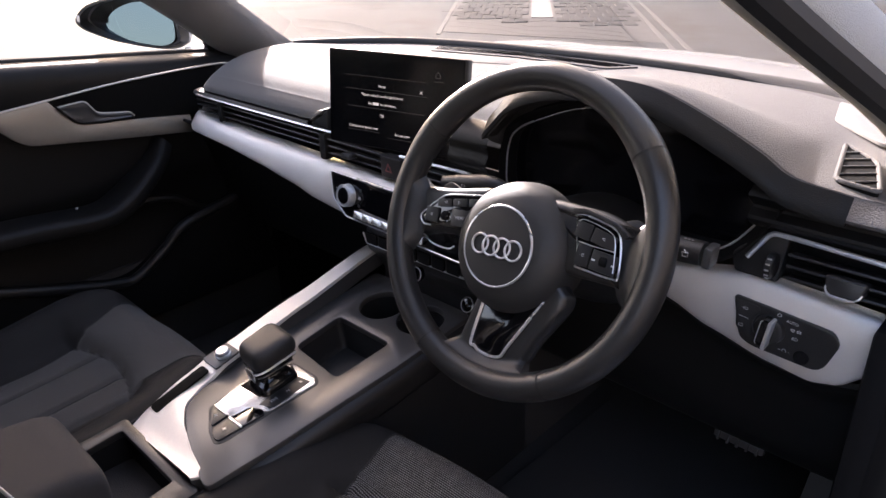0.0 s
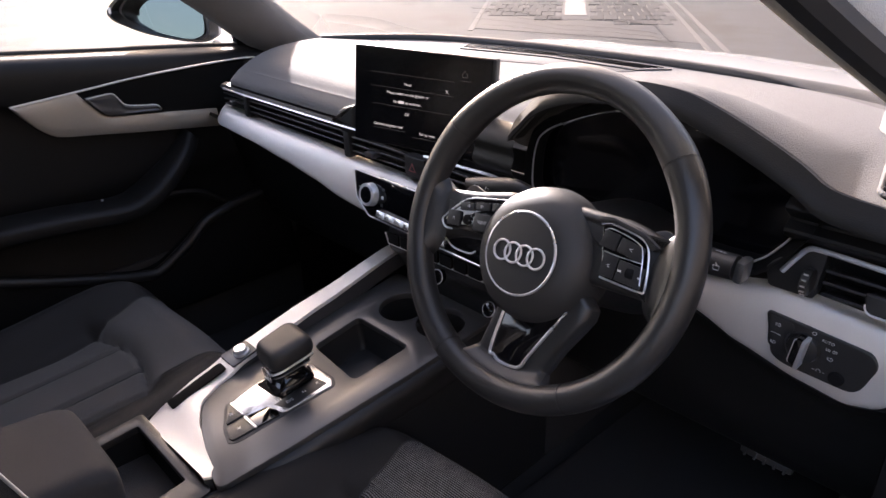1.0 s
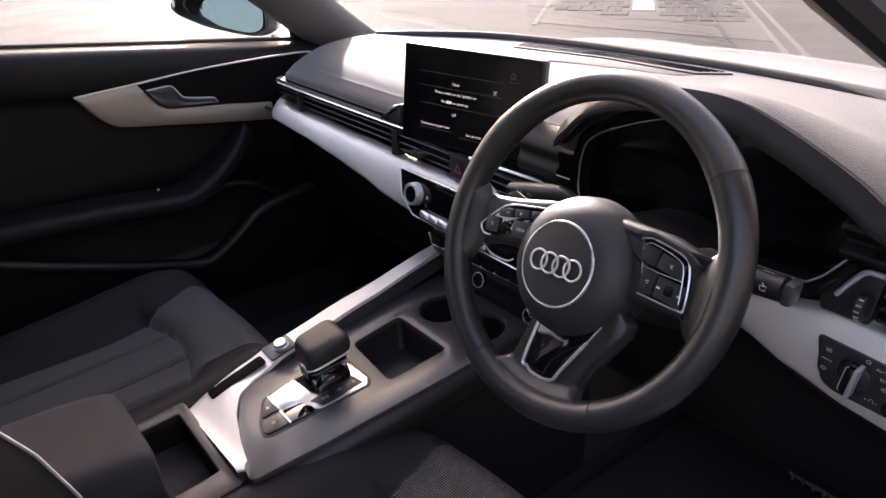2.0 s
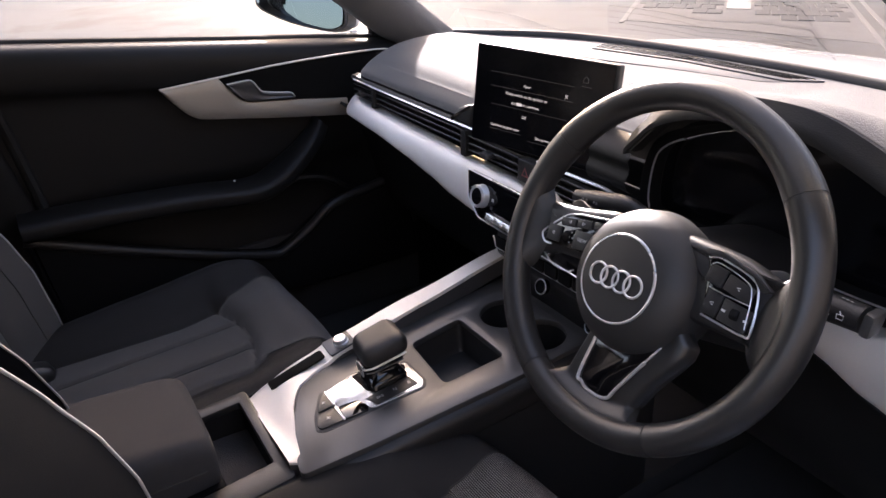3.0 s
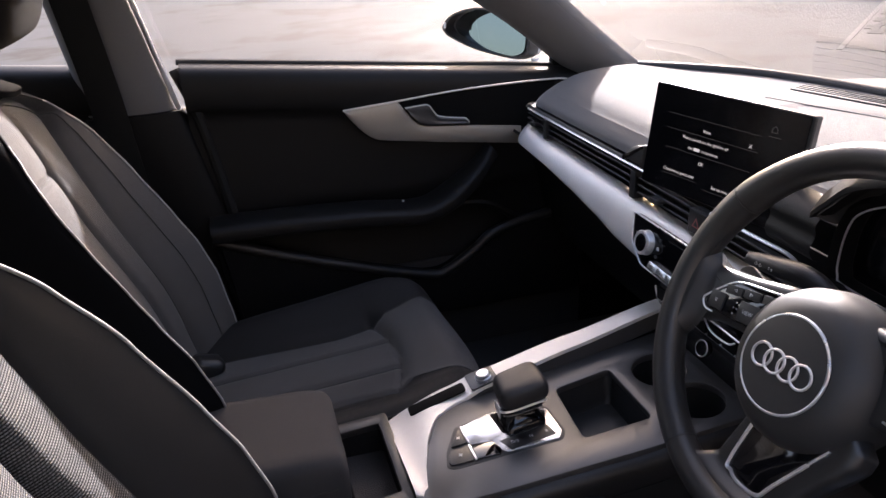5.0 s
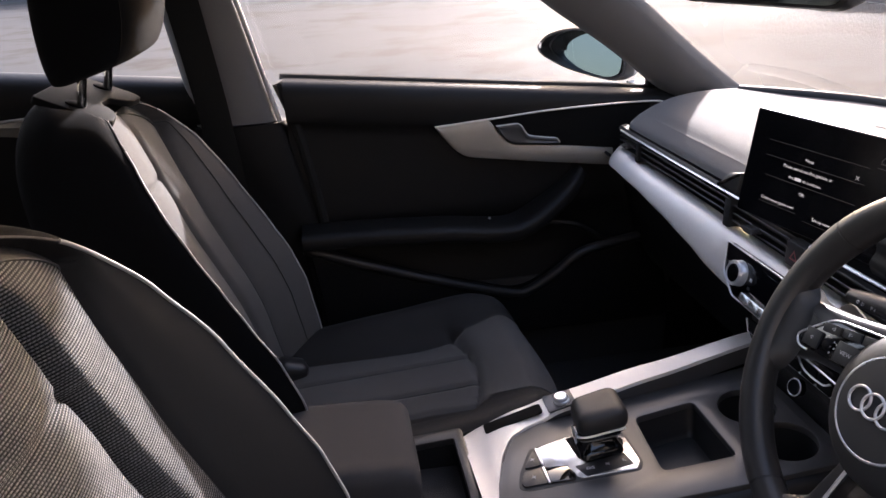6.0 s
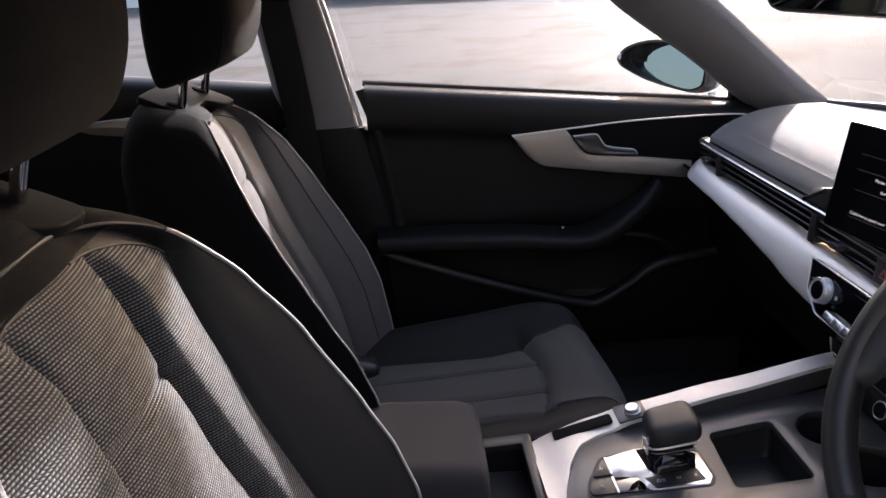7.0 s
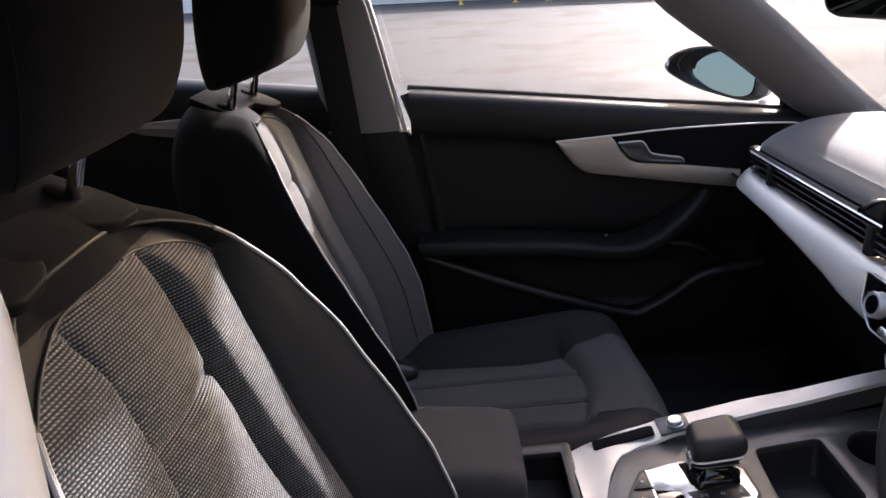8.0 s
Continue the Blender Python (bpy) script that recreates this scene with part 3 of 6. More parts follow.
part("tail_wall", block(1.4, 0.05, 0.9, 0.02, pose(0, -2.15, 0.6)), WHITE, body)
part("quarter_panel", block(0.05, 0.9, 0.75, 0.02, pose(-0.73, -1.75, 0.6)), MATT, body)
part("quarter_panel", block(0.05, 0.9, 0.75, 0.02, pose(0.73, -1.75, 0.6)), MATT, body)

# ---- the passenger's door ----
door = thing("passenger_door", (-0.72, -0.1, 0.3), "closed black passenger door with pale aluminium trim and armrest", "car door")


def door_skin(y0, y1, n=30):
    rows = []
    for y in np.linspace(y0, y1, n):
        b = belt(y)
        prof = [(-0.765, b - 0.012), (-0.745, b), (-0.722, b - 0.001), (-0.700, b - 0.012), (-0.690, b - 0.040), (-0.694, b - 0.085), (-0.708, b - 0.100), (-0.710, 0.72), (-0.712, 0.66), (-0.728, 0.615), (-0.732, 0.54), (-0.715, 0.45), (-0.70, 0.33)]
        rows.append(curve_through([(x, y, z) for x, z in prof], 40))
    return thicken(loft(rows), 0.02)


part("door_panel", door_skin(-0.535, 0.42), SOFT, door, "black soft-touch door panel, deepened for its shade")
part("sill_seal", tube([(-0.742, y, belt(y) + 0.002) for y in np.linspace(-0.54, 0.36, 20)], 0.0065, 8), RUBBER, door, "black rubber window seal")


def on_door(x):
    """The plane of the door's inner face at x: across the picture plane y forward, z up."""
    return basis((x, 0, 0), (0, 1, 0), (0, 0, 1))




def door_strip(top, low, x, n, swell=0.002, edge=0.003):
    """A slab on the door between two lines of (y, z), its rims rounded back."""
    rows = []
    y0, y1 = max(top[0][0], low[0][0]), min(top[-1][0], low[-1][0])
    for y in np.linspace(y0, y1, n):
        t = float(np.interp(y, [q[0] for q in top], [q[1] for q in top]))
        b = float(np.interp(y, [q[0] for q in low], [q[1] for q in low]))
        e = min(edge, (t - b) * 0.4)
        rows.append([(x - 0.016, y, t), (x - edge, y, t), (x - edge * 0.3, y, t - e * 0.3), (x, y, t - e)] + [(x + swell * math.sin(math.pi * f), y, t - e + (b - t + 2 * e) * f) for f in (0.25, 0.5, 0.75)] + [(x, y, b + e), (x - edge * 0.3, y, b + e * 0.3), (x - edge, y, b), (x - 0.016, y, b)])
    return loft(rows)


def smooth_line(points, n=60):
    return [(q.x, q.y) for q in curve_through([(a, b, 0) for a, b in points], n)]


TRIM_TOP = [(-0.228, 0.8585), (-0.170, 0.862), (-0.112, 0.8665)] + smooth_line([(-0.1115, 0.866), (-0.100, 0.852), (-0.086, 0.834), (-0.072, 0.817), (-0.058, 0.809), (-0.040, 0.8055), (0.047, 0.797), (0.110, 0.789), (0.172, 0.781)], 50)
TRIM_LOW = smooth_line([(-0.228, 0.858), (-0.214, 0.838), (-0.200, 0.821), (-0.186, 0.806), (-0.170, 0.794), (-0.150, 0.7865), (-0.080, 0.776), (0.0, 0.764), (0.090, 0.752), (0.172, 0.741)], 60)
part("trim_panel", door_strip(TRIM_TOP, TRIM_LOW, -0.682, 110), DOORALU, door, "pale aluminium trim panel")
part("trim_line", tube(curve_through([(-0.684, y, z) for y, z in ((-0.228, 0.8590), (-0.109, 0.8672), (0.015, 0.8760), (0.15, 0.8795), (0.266, 0.8785), (0.30, 0.868))], 40), 0.0024, 8), TRIMLINE, door, "thin bright trim line")
# flat slab, coloured near-black for the shade of the recess
part("handle_recess", door_strip([(-0.110, 0.8660), (0.0, 0.8745), (0.15, 0.879), (0.255, 0.878)], [(-0.110, 0.8640), (-0.086, 0.832), (-0.060, 0.806), (0.0, 0.798), (0.172, 0.779), (0.255, 0.770)], -0.6875, 40, 0.0, 0.001), VOID, door, "near-black slab for the shade in the handle recess")
HAND_TOP = smooth_line([(-0.097, 0.8525), (-0.070, 0.8540), (-0.050, 0.8545), (-0.042, 0.850), (-0.034, 0.838), (-0.026, 0.8285), (-0.010, 0.8235), (0.020, 0.8185), (0.038, 0.8155), (0.046, 0.806)], 50)
HAND_LOW = smooth_line([(-0.097, 0.8515), (-0.085, 0.834), (-0.070, 0.818), (-0.056, 0.811), (-0.040, 0.8085), (0.046, 0.801)], 50)
hnd = part("door_handle", door_strip(HAND_TOP, HAND_LOW, -0.674, 60, -0.002, 0.004), SATIN, door, "dark metallic door handle")
part("handle_edge", tube([(-0.6745, y, z + 0.0003) for y, z in HAND_TOP], 0.0013, 6), TRIMLINE, hnd, "bright handle edge")
arm = [(-0.645, -0.53, 0.645), (-0.64, -0.40, 0.645), (-0.635, -0.22, 0.637), (-0.632, -0.09, 0.625), (-0.637, -0.03, 0.638), (-0.645, 0.03, 0.675), (-0.660, 0.078, 0.712), (-0.685, 0.105, 0.735)]
rows = []
for i, p in enumerate(curve_through(arm, 36)):
    q = curve_through(arm, 36)
    d = (q[min(i + 1, 35)] - q[max(i - 1, 0)]).normalized()
    nrm = Vector((1, 0, 0)).cross(d).normalized()
    w = 0.050 if i < 22 else 0.050 - 0.022 * min(1, (i - 22) / 10)
    h = 0.019 if i < 20 else 0.019 - 0.003 * min(1, (i - 20) / 10)
    rows.append([p + Vector((1, 0, 0)) * (w * math.copysign(abs(math.cos(a)) ** 0.5, math.cos(a)) - w * 0.42) + nrm * h * math.copysign(abs(math.sin(a)) ** 0.55, math.sin(a)) for a in np.linspace(0, 2 * math.pi, 37)[:-1]])
part("armrest", loft(rows, around=True, caps=True), SOFT, door, "black padded armrest rising into a pull handle")
part("switch_plate", plate(rounded([(-0.235, 0.640), (-0.06, 0.640), (-0.045, 0.668), (-0.235, 0.668)], 0.008), 0.004, basis((-0.6555, 0, 0.0275), (0, 1, -0.055), (-0.35, 0.02, 1)), 0.001), PLASTIC, door)
part("switch_light", block(0.004, 0.005, 0.004, 0.001, pose(-0.636, -0.124, 0.660)), PRINT, door)
pocket = [(-0.53, 0.618), (-0.375, 0.556), (-0.20, 0.494), (-0.065, 0.454), (-0.022, 0.457), (0.048, 0.499), (0.114, 0.543), (0.30, 0.575), (0.34, 0.34), (-0.50, 0.34)]
part("map_pocket", plate(rounded(pocket, 0.02), 0.035, on_door(-0.668), 0.012, 3), MATT, door, "dull black map pocket")
# a paler plastic than the pocket's stands in for light along the lip
part("pocket_lip", tube(curve_through([(-0.668, y, z) for y, z in pocket[:8]], 40), 0.012, 12), PLASTIC, door, "rounded lip of the map pocket, paler for the light on it")
part("speaker_rim", tube(curve_through([(-0.700, 0.0, 0.612), (-0.694, 0.057, 0.610), (-0.69, 0.105, 0.599), (-0.688, 0.150, 0.566), (-0.69, 0.19, 0.55)], 20), 0.009, 8), SOFT, door)
pane_rows = [[(-0.745 + 0.16 * f ** 1.3, -0.55 - 0.1 * f + (0.91 - 0.62 * f) * k / 11, belt(-0.55 + 0.91 * k / 11) * (1 - f) + 1.345 * f) for k in range(12)] for f in np.linspace(0, 1, 8)]
pane_bm = loft(pane_rows)
facing(pane_bm, (0, -0.1, 1.0))
pane = part("window_pane", pane_bm, GLASS, door, "clear side window")
pane.visible_shadow = False

part("right_rear_door", block(0.05, 0.80, 0.75, 0.02, pose(0.735, -1.12, 0.59)), MATT, body, "black inner panel of the closed rear door")
rear_door = thing("rear_door", (-0.72, -1.1, 0.3), "closed black rear passenger door with pale trim", "car door")
rows = []
for y in np.linspace(-0.64, -1.55, 20):
    b = belt(y) - 0.006
    rows.append(curve_through([(x, y, z) for x, z in [(-0.765, b - 0.012), (-0.745, b), (-0.722, b - 0.001), (-0.700, b - 0.012), (-0.690, b - 0.040), (-0.694, b - 0.085), (-0.708, b - 0.100), (-0.71, 0.7), (-0.70, 0.33)]], 30))
part("door_panel", thicken(loft(rows), 0.02), SOFT, rear_door, "black soft-touch door panel, deepened for its shade")
part("trim_panel", plate(rounded([(-1.16, 0.930), (-1.00, 0.938), (-0.82, 0.930), (-0.82, 0.902), (-1.02, 0.902), (-1.10, 0.912)], 0.01), 0.015, on_door(-0.684), 0.002), DOORALU, rear_door, "pale aluminium trim panel")
part("trim_line", tube(curve_through([(-0.684, -1.18, 0.928), (-0.684, -1.0, 0.941), (-0.684, -0.8, 0.945)], 12), 0.003, 8), TRIMLINE, rear_door, "thin bright trim line")

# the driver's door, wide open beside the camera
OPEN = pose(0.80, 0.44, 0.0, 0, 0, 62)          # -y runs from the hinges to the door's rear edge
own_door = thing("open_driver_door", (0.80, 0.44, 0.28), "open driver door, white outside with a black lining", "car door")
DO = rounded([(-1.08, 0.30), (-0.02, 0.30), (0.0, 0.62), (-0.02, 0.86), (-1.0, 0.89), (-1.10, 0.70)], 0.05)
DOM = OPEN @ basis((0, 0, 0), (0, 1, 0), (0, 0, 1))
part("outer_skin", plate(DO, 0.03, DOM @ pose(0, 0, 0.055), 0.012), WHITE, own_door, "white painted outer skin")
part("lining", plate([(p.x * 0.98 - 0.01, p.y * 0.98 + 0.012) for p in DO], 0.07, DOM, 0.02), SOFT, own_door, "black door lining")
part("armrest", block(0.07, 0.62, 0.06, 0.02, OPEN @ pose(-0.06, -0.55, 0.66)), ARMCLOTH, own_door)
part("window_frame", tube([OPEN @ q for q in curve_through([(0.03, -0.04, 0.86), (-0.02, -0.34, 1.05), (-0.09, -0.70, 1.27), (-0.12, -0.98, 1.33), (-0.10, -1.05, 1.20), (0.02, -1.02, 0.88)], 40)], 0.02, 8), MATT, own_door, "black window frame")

# ---- seat belt on the pillar, mirrors ----
sb = thing("seat_belt", (-0.66, -0.66, 0.95), "black seat belt hanging from the door pillar", "seat belt")
rows = []
for z, x, y in ((0.45, -0.668, -0.640), (0.70, -0.672, -0.655), (0.90, -0.670, -0.668), (1.00, -0.660, -0.676), (1.15, -0.625, -0.688), (1.30, -0.575, -0.700)):
    rows.append([Vector((x + 0.006, y - 0.030, z)), Vector((x + 0.010, y, z)), Vector((x + 0.008, y + 0.030, z))])
part("webbing", thicken(loft(curve_rows(rows, 20)), 0.002), BELT, sb, "black belt webbing")
part("belt_guide", block(0.03, 0.10, 0.13, 0.012, pose(-0.598, -0.695, 1.22, 0, -14, 0)), MATT, sb, "black plastic belt guide")

MIR = basis((-0.895, 0.17, 0.955), (0.73, 0.69, 0), (0, 0, 1))
wm = thing("wing_mirror", (-0.86, 0.22, 0.88), "white wing mirror with black surround and tinted glass", "wing mirror")
glass_out = [(-0.119, 0.018), (-0.088, 0.046), (-0.02, 0.061), (0.06, 0.052), (0.105, 0.026), (0.115, -0.028), (0.100, -0.048), (0.06, -0.053), (-0.03, -0.037), (-0.092, -0.014), (-0.115, 0.0)]
go = [(q.x, q.y, 0) for q in curve_through([(a, b, 0) for a, b in glass_out], 60, True)]


def grown(k, dz):
    return [MIR @ Vector((x * k[0], y * k[1] + 0.002, dz)) for x, y, _ in go]


part("mirror_glass", plate([(a * 0.93, b * 0.91) for a, b, _ in go], 0.003, MIR @ pose(0, 0.002, -0.020, -10, -12, 0)), MIRROR, wm, "bluish mirror glass", smooth=0)
part("surround", loft([grown((0.95, 0.93), -0.045), grown((0.94, 0.92), 0.004), grown((1.0, 1.0), 0.004), grown((1.06, 1.10), -0.012), grown((1.08, 1.14), -0.03)], around=True), PLASTIC, wm, "black mirror surround")
part("housing", loft([grown((1.07, 1.13), -0.028), grown((1.08, 1.15), -0.05), grown((0.95, 0.98), -0.09), grown((0.6, 0.6), -0.115), grown((0.2, 0.2), -0.12), grown((0.01, 0.01), -0.12)], around=True), WHITE, wm, "white painted housing")
part("warning_lamp", block(0.006, 0.014, 0.003, 0.001, MIR @ pose(-0.112, 0.02, 0.006)), PRINT, wm, "small white warning lamp")
part("mirror_foot", loft(curve_rows([[Vector(p) for p in r] for r in ([(-0.83, 0.26, 0.90), (-0.83, 0.34, 0.90), (-0.83, 0.34, 0.87), (-0.83, 0.26, 0.87)], [(-0.78, 0.28, 0.885), (-0.78, 0.37, 0.885), (-0.78, 0.37, 0.85), (-0.78, 0.28, 0.85)], [(-0.74, 0.28, 0.88), (-0.74, 0.37, 0.88), (-0.74, 0.37, 0.84), (-0.74, 0.28, 0.84)])], 8), around=True, caps=True), WHITE, wm, "white mirror foot")
part("corner_piece", plate(rounded([(0.268, 0.950), (0.274, 0.872), (0.45, 0.865), (0.36, 1.0)], 0.01), 0.02, on_door(-0.735), 0.003), MATT, body, "black window corner piece")

rv = thing("rear_view_mirror", (-0.02, 0.02, 1.2), "black-framed rear view mirror under the windscreen", "mirror")
RVM = basis((0.02, 0.03, 1.175), (0.97, 0.24, 0.0), (0.0, -0.1, 1))
ro = rounded([(-0.125, -0.035), (0.125, -0.035), (0.125, 0.035), (-0.125, 0.035)], 0.025, 6)
part("shell", loft([[RVM @ Vector((p.x * k, p.y * k2, z)) for p in ro] for k, k2, z in ((1, 1, 0.004), (1.03, 1.1, -0.004), (1.0, 1.05, -0.025), (0.6, 0.6, -0.04))], around=True, caps=True), PLASTIC, rv, "black mirror shell")
part("mirror_glass", plate([(p.x * 0.96, p.y * 0.9) for p in ro], 0.002, RVM @ pose(0, 0, 0.0065)), MIRROR, rv, smooth=0)
part("stem", tube([RVM @ Vector((0, 0, -0.02)), (0.0, 0.08, 1.19), (0.0, 0.12, 1.2)], 0.012, 10), MATT, rv)

# ---- the dashboard ----
dash = thing("dashboard", (0, 0.3, 0.6), "dark grained dashboard with aluminium band, vents and switches", "dashboard")


def along(table, x):
    """A value read off a table of (x, value), smoothly."""
    xs = [a for a, _ in table]
    vs = [b for _, b in table]
    if x <= xs[0]:
        return vs[0]
    for i in range(len(xs) - 1):
        if x <= xs[i + 1]:
            f = (x - xs[i]) / (xs[i + 1] - xs[i])
            f = f * f * (3 - 2 * f) * 0.35 + f * 0.65
            return vs[i] + (vs[i + 1] - vs[i]) * f
    return vs[-1]


SCREEN_FOOT = [(-0.70, 0.33), (-0.57, 0.39), (-0.48, 0.44), (-0.37, 0.515), (-0.25, 0.562), (-0.11, 0.590), (0.02, 0.600), (0.17, 0.607), (0.28, 0.603), (0.46, 0.584), (0.54, 0.557), (0.62, 0.50), (0.72, 0.43)]
HOOD = [(0.15, 0.0), (0.19, 0.006), (0.217, 0.020), (0.25, 0.053), (0.302, 0.075), (0.37, 0.085), (0.431, 0.084), (0.479, 0.071), (0.531, 0.050), (0.569, 0.032), (0.60, 0.015), (0.66, 0.008)]
HOOD_LINE = curve_through([(a, b, 0) for a, b in HOOD], 240)
rows, face = [], []
for x in np.linspace(-0.635, 0.725, 140):
    h = float(np.interp(x, [p.x for p in HOOD_LINE], [p.y for p in HOOD_LINE]))
    k = min(1.0, max(0.0, (x - 0.16) / 0.05))
    end = max(0.0, (-0.56 - x) / 0.075)
    drop = 0.035 * end ** 2
    back = along(SCREEN_FOOT, x)
    behind = min(1.0, max(0.0, (x + 0.150) / 0.012)) * (1 - min(1.0, max(0.0, (x - 0.170) / 0.035)))
    y0 = 0.158 - 0.018 * k + 0.05 * end ** 2 + 0.075 * behind
    z0 = 0.853 + (0.90 + h - 0.004 - 0.853) * k
    a = [(y0, z0), (y0 + 0.004, z0 + 0.012 * (1 - k) + 0.003 * k), (y0 + 0.022, 0.880 + (0.0295 + h) * k), (y0 + 0.027, (0.883 + (0.0295 + h) * k)), (y0 + 0.055, 0.897 + h * 0.99 + 0.0155 * k), (y0 + min(0.12, 0.45 * (back - y0)), 0.911 + h * 0.75 + 0.003 * k), (y0 + min(0.22, 0.72 * (back - y0)), 0.918 + h * 0.30), (back, 0.918)]
    rows.append(curve_through([(x, y, z - drop) for y, z in a], 42))
    if 0.205 < x < 0.66:
        face.append([(x, y0 + 0.03, z0 - 0.007), (x, y0 - 0.0035, z0 - 0.006), (x, y0 - 0.0035, z0 + 0.001), (x, y0 + 0.0015, z0 + 0.008), (x, y0 + 0.010, z0 + 0.020)])
part("dash_pad", thicken(loft(rows), 0.006), PAD, dash, "grained upper dash pad, coloured pale for the light on it")
part("hood_face", loft(face), SOFT, dash, "black face under the hood's lip")
part("pad_seam", tube(curve_through([(x, 0.164 + 0.05 * max(0, (-0.56 - x) / 0.075) ** 2, 0.8525) for x in np.linspace(-0.62, -0.235, 20)], 30), 0.003, 6), RUBBER, dash)
# lower strip of the pad and the bright line on it
rows = []
for x in np.linspace(-0.615, -0.15, 30):
    rows.append([(x, 0.172, 0.851), (x, 0.158, 0.848), (x, 0.154, 0.842), (x, 0.160, 0.838), (x, 0.19, 0.837)])
part("pad_strip", loft(rows), SOFT, dash)
part("bright_line", tube([(x, 0.1535, 0.8425 + 0.002 * math.sin(x * 4)) for x in np.linspace(-0.60, -0.12, 30)], 0.0022, 6), CHROME, dash, "thin bright line")
# defroster grille and the speaker panel behind the screen
part("defroster_grille", plate(rounded([(-0.25, 0.540), (-0.05, 0.573), (0.188, 0.580), (0.146, 0.537), (-0.04, 0.531), (-0.232, 0.488)], 0.004), 0.003, pose(0, 0, 0.9205)), DEFROST, dash, "dull blue-grey defroster grille")
for k in range(4):
    part("grille_rib", tube([(-0.240 + 0.0045 * k, 0.528 - 0.011 * k, 0.9225), (-0.045 + 0.002 * k, 0.565 - 0.009 * k, 0.9225), (0.176 - 0.008 * k, 0.571 - 0.008 * k, 0.9225)], 0.0009, 4), MATT, dash)
part("speaker_panel", plate(rounded([(-0.228, 0.481), (-0.04, 0.525), (0.148, 0.531), (0.128, 0.508), (-0.03, 0.468), (-0.205, 0.412)], 0.004), 0.003, pose(0, 0, 0.9195), 0.001), PAD, dash)

# aluminium band, passenger's side and middle
BAND_TOP = [(-0.63, 0.801), (-0.49, 0.795), (-0.37, 0.792), (-0.26, 0.790), (-0.16, 0.786), (-0.07, 0.785), (0.02, 0.782), (0.25, 0.778)]
BAND_LOW = [(-0.63, 0.772), (-0.589, 0.769), (-0.467, 0.761), (-0.349, 0.748), (-0.242, 0.733), (-0.176, 0.719), (-0.113, 0.713), (0.0, 0.709), (0.25, 0.709)]
rows = []
for x in np.linspace(-0.632, 0.22, 60):
    t, b = along(BAND_TOP, x), along(BAND_LOW, x)
    end = 0.02 * max(0, (-0.58 - x) / 0.05) ** 2
    rows.append(curve_through([(x, 0.172 + end, t + 0.001), (x, 0.152 + end, t), (x, 0.138 + end, t * 0.7 + b * 0.3), (x, 0.128 + end, b * 0.8 + t * 0.2), (x, 0.130 + end, b), (x, 0.15 + end, b - 0.003)], 18))
part("trim_band", thicken(loft(rows), 0.004), ALU, dash, "pale aluminium trim band")
# lower dashboard and glove box
LOW_TOP = BAND_LOW[:-1] + [(0.25, 0.712), (0.44, 0.752), (0.477, 0.741), (0.53, 0.721), (0.60, 0.704), (0.65, 0.698), (0.70, 0.712), (0.72, 0.73)]
rows = []
for x in np.linspace(-0.70, 0.72, 70):
    t = along(LOW_TOP, x)
    k = min(1.0, max(0.0, (x - 0.25) / 0.15))
    rows.append(curve_through([(x, 0.155 + 0.022 * k, t + 0.004), (x, 0.175 + 0.020 * k, t - 0.012), (x, 0.20 + 0.020 * k, t - 0.035), (x, 0.235, 0.63), (x, 0.26, 0.54), (x, 0.34, 0.47), (x, 0.60, 0.45)], 20))
part("lower_panel", thicken(loft(rows), 0.006), SOFT, dash, "black lower panel, deepened for its shade")
part("end_cap", loft([[(0.725, y, z) for y, z in ((0.15, 0.91), (0.14, 0.80), (0.18, 0.69), (0.30, 0.50))], [(0.725, y, z) for y, z in ((0.44, 0.92), (0.44, 0.80), (0.44, 0.69), (0.44, 0.50))]]), PLASTIC, dash)


def slats(x0, x1, zs, y, name, parent, tilt=-18, depth=0.022):
    for z in zs:
        w = x1 - x0
        part(name, block(w, depth, 0.0032, 0.0012, pose((x0 + x1) / 2, y, z, tilt, 0, 0)), PLASTIC, parent, smooth=30)


def roller(at, parent, h=0.028, w=0.011):
    """A little ribbed thumb wheel between the vents."""
    hub = part("thumb_wheel", turned([(0.012, -w / 2), (0.014, -w / 2 + 0.001), (0.014, w / 2 - 0.001), (0.012, w / 2)], pose(*at) @ basis((0, 0, 0), (0, 1, 0), (0, 0, 1)), 18), PLASTIC, parent)
    for k in range(5):
        a = radians(-50 + 25 * k)
        part("thumb_rib", block(w * 0.5, 0.0014, 0.0014, 0, pose(at[0], at[1] - 0.0142 * math.cos(a), at[2] + 0.0145 * math.sin(a))), CHROME, hub, smooth=0)


# the long vent on the passenger's side
vent = part("long_vent", block(0.46, 0.004, 0.045, 0.001, pose(-0.385, 0.19, 0.818)), MATT, dash, "long slatted air vent")
slats(-0.605, -0.180, (0.8065, 0.8175, 0.8285), 0.165, "vent_slat", vent)
part("vent_divider", block(0.012, 0.03, 0.040, 0.002, pose(-0.505, 0.163, 0.819)), PLASTIC, vent)
part("vent_tab", block(0.016, 0.018, 0.009, 0.002, pose(-0.560, 0.153, 0.818)), SATIN, vent)
part("vent_frame", block(0.016, 0.034, 0.046, 0.002, pose(-0.168, 0.165, 0.813)), PLASTIC, vent)
roller((-0.168, 0.163, 0.814), dash)
# middle vents with the hazard switch between
cv = part("middle_vent", block(0.36, 0.004, 0.05, 0.001, pose(0.02, 0.19, 0.812)), MATT, dash, "slatted middle air vents")
slats(-0.158, -0.020, (0.800, 0.812, 0.824), 0.163, "vent_slat", cv)
slats(0.030, 0.195, (0.796, 0.808, 0.820), 0.163, "vent_slat", cv)
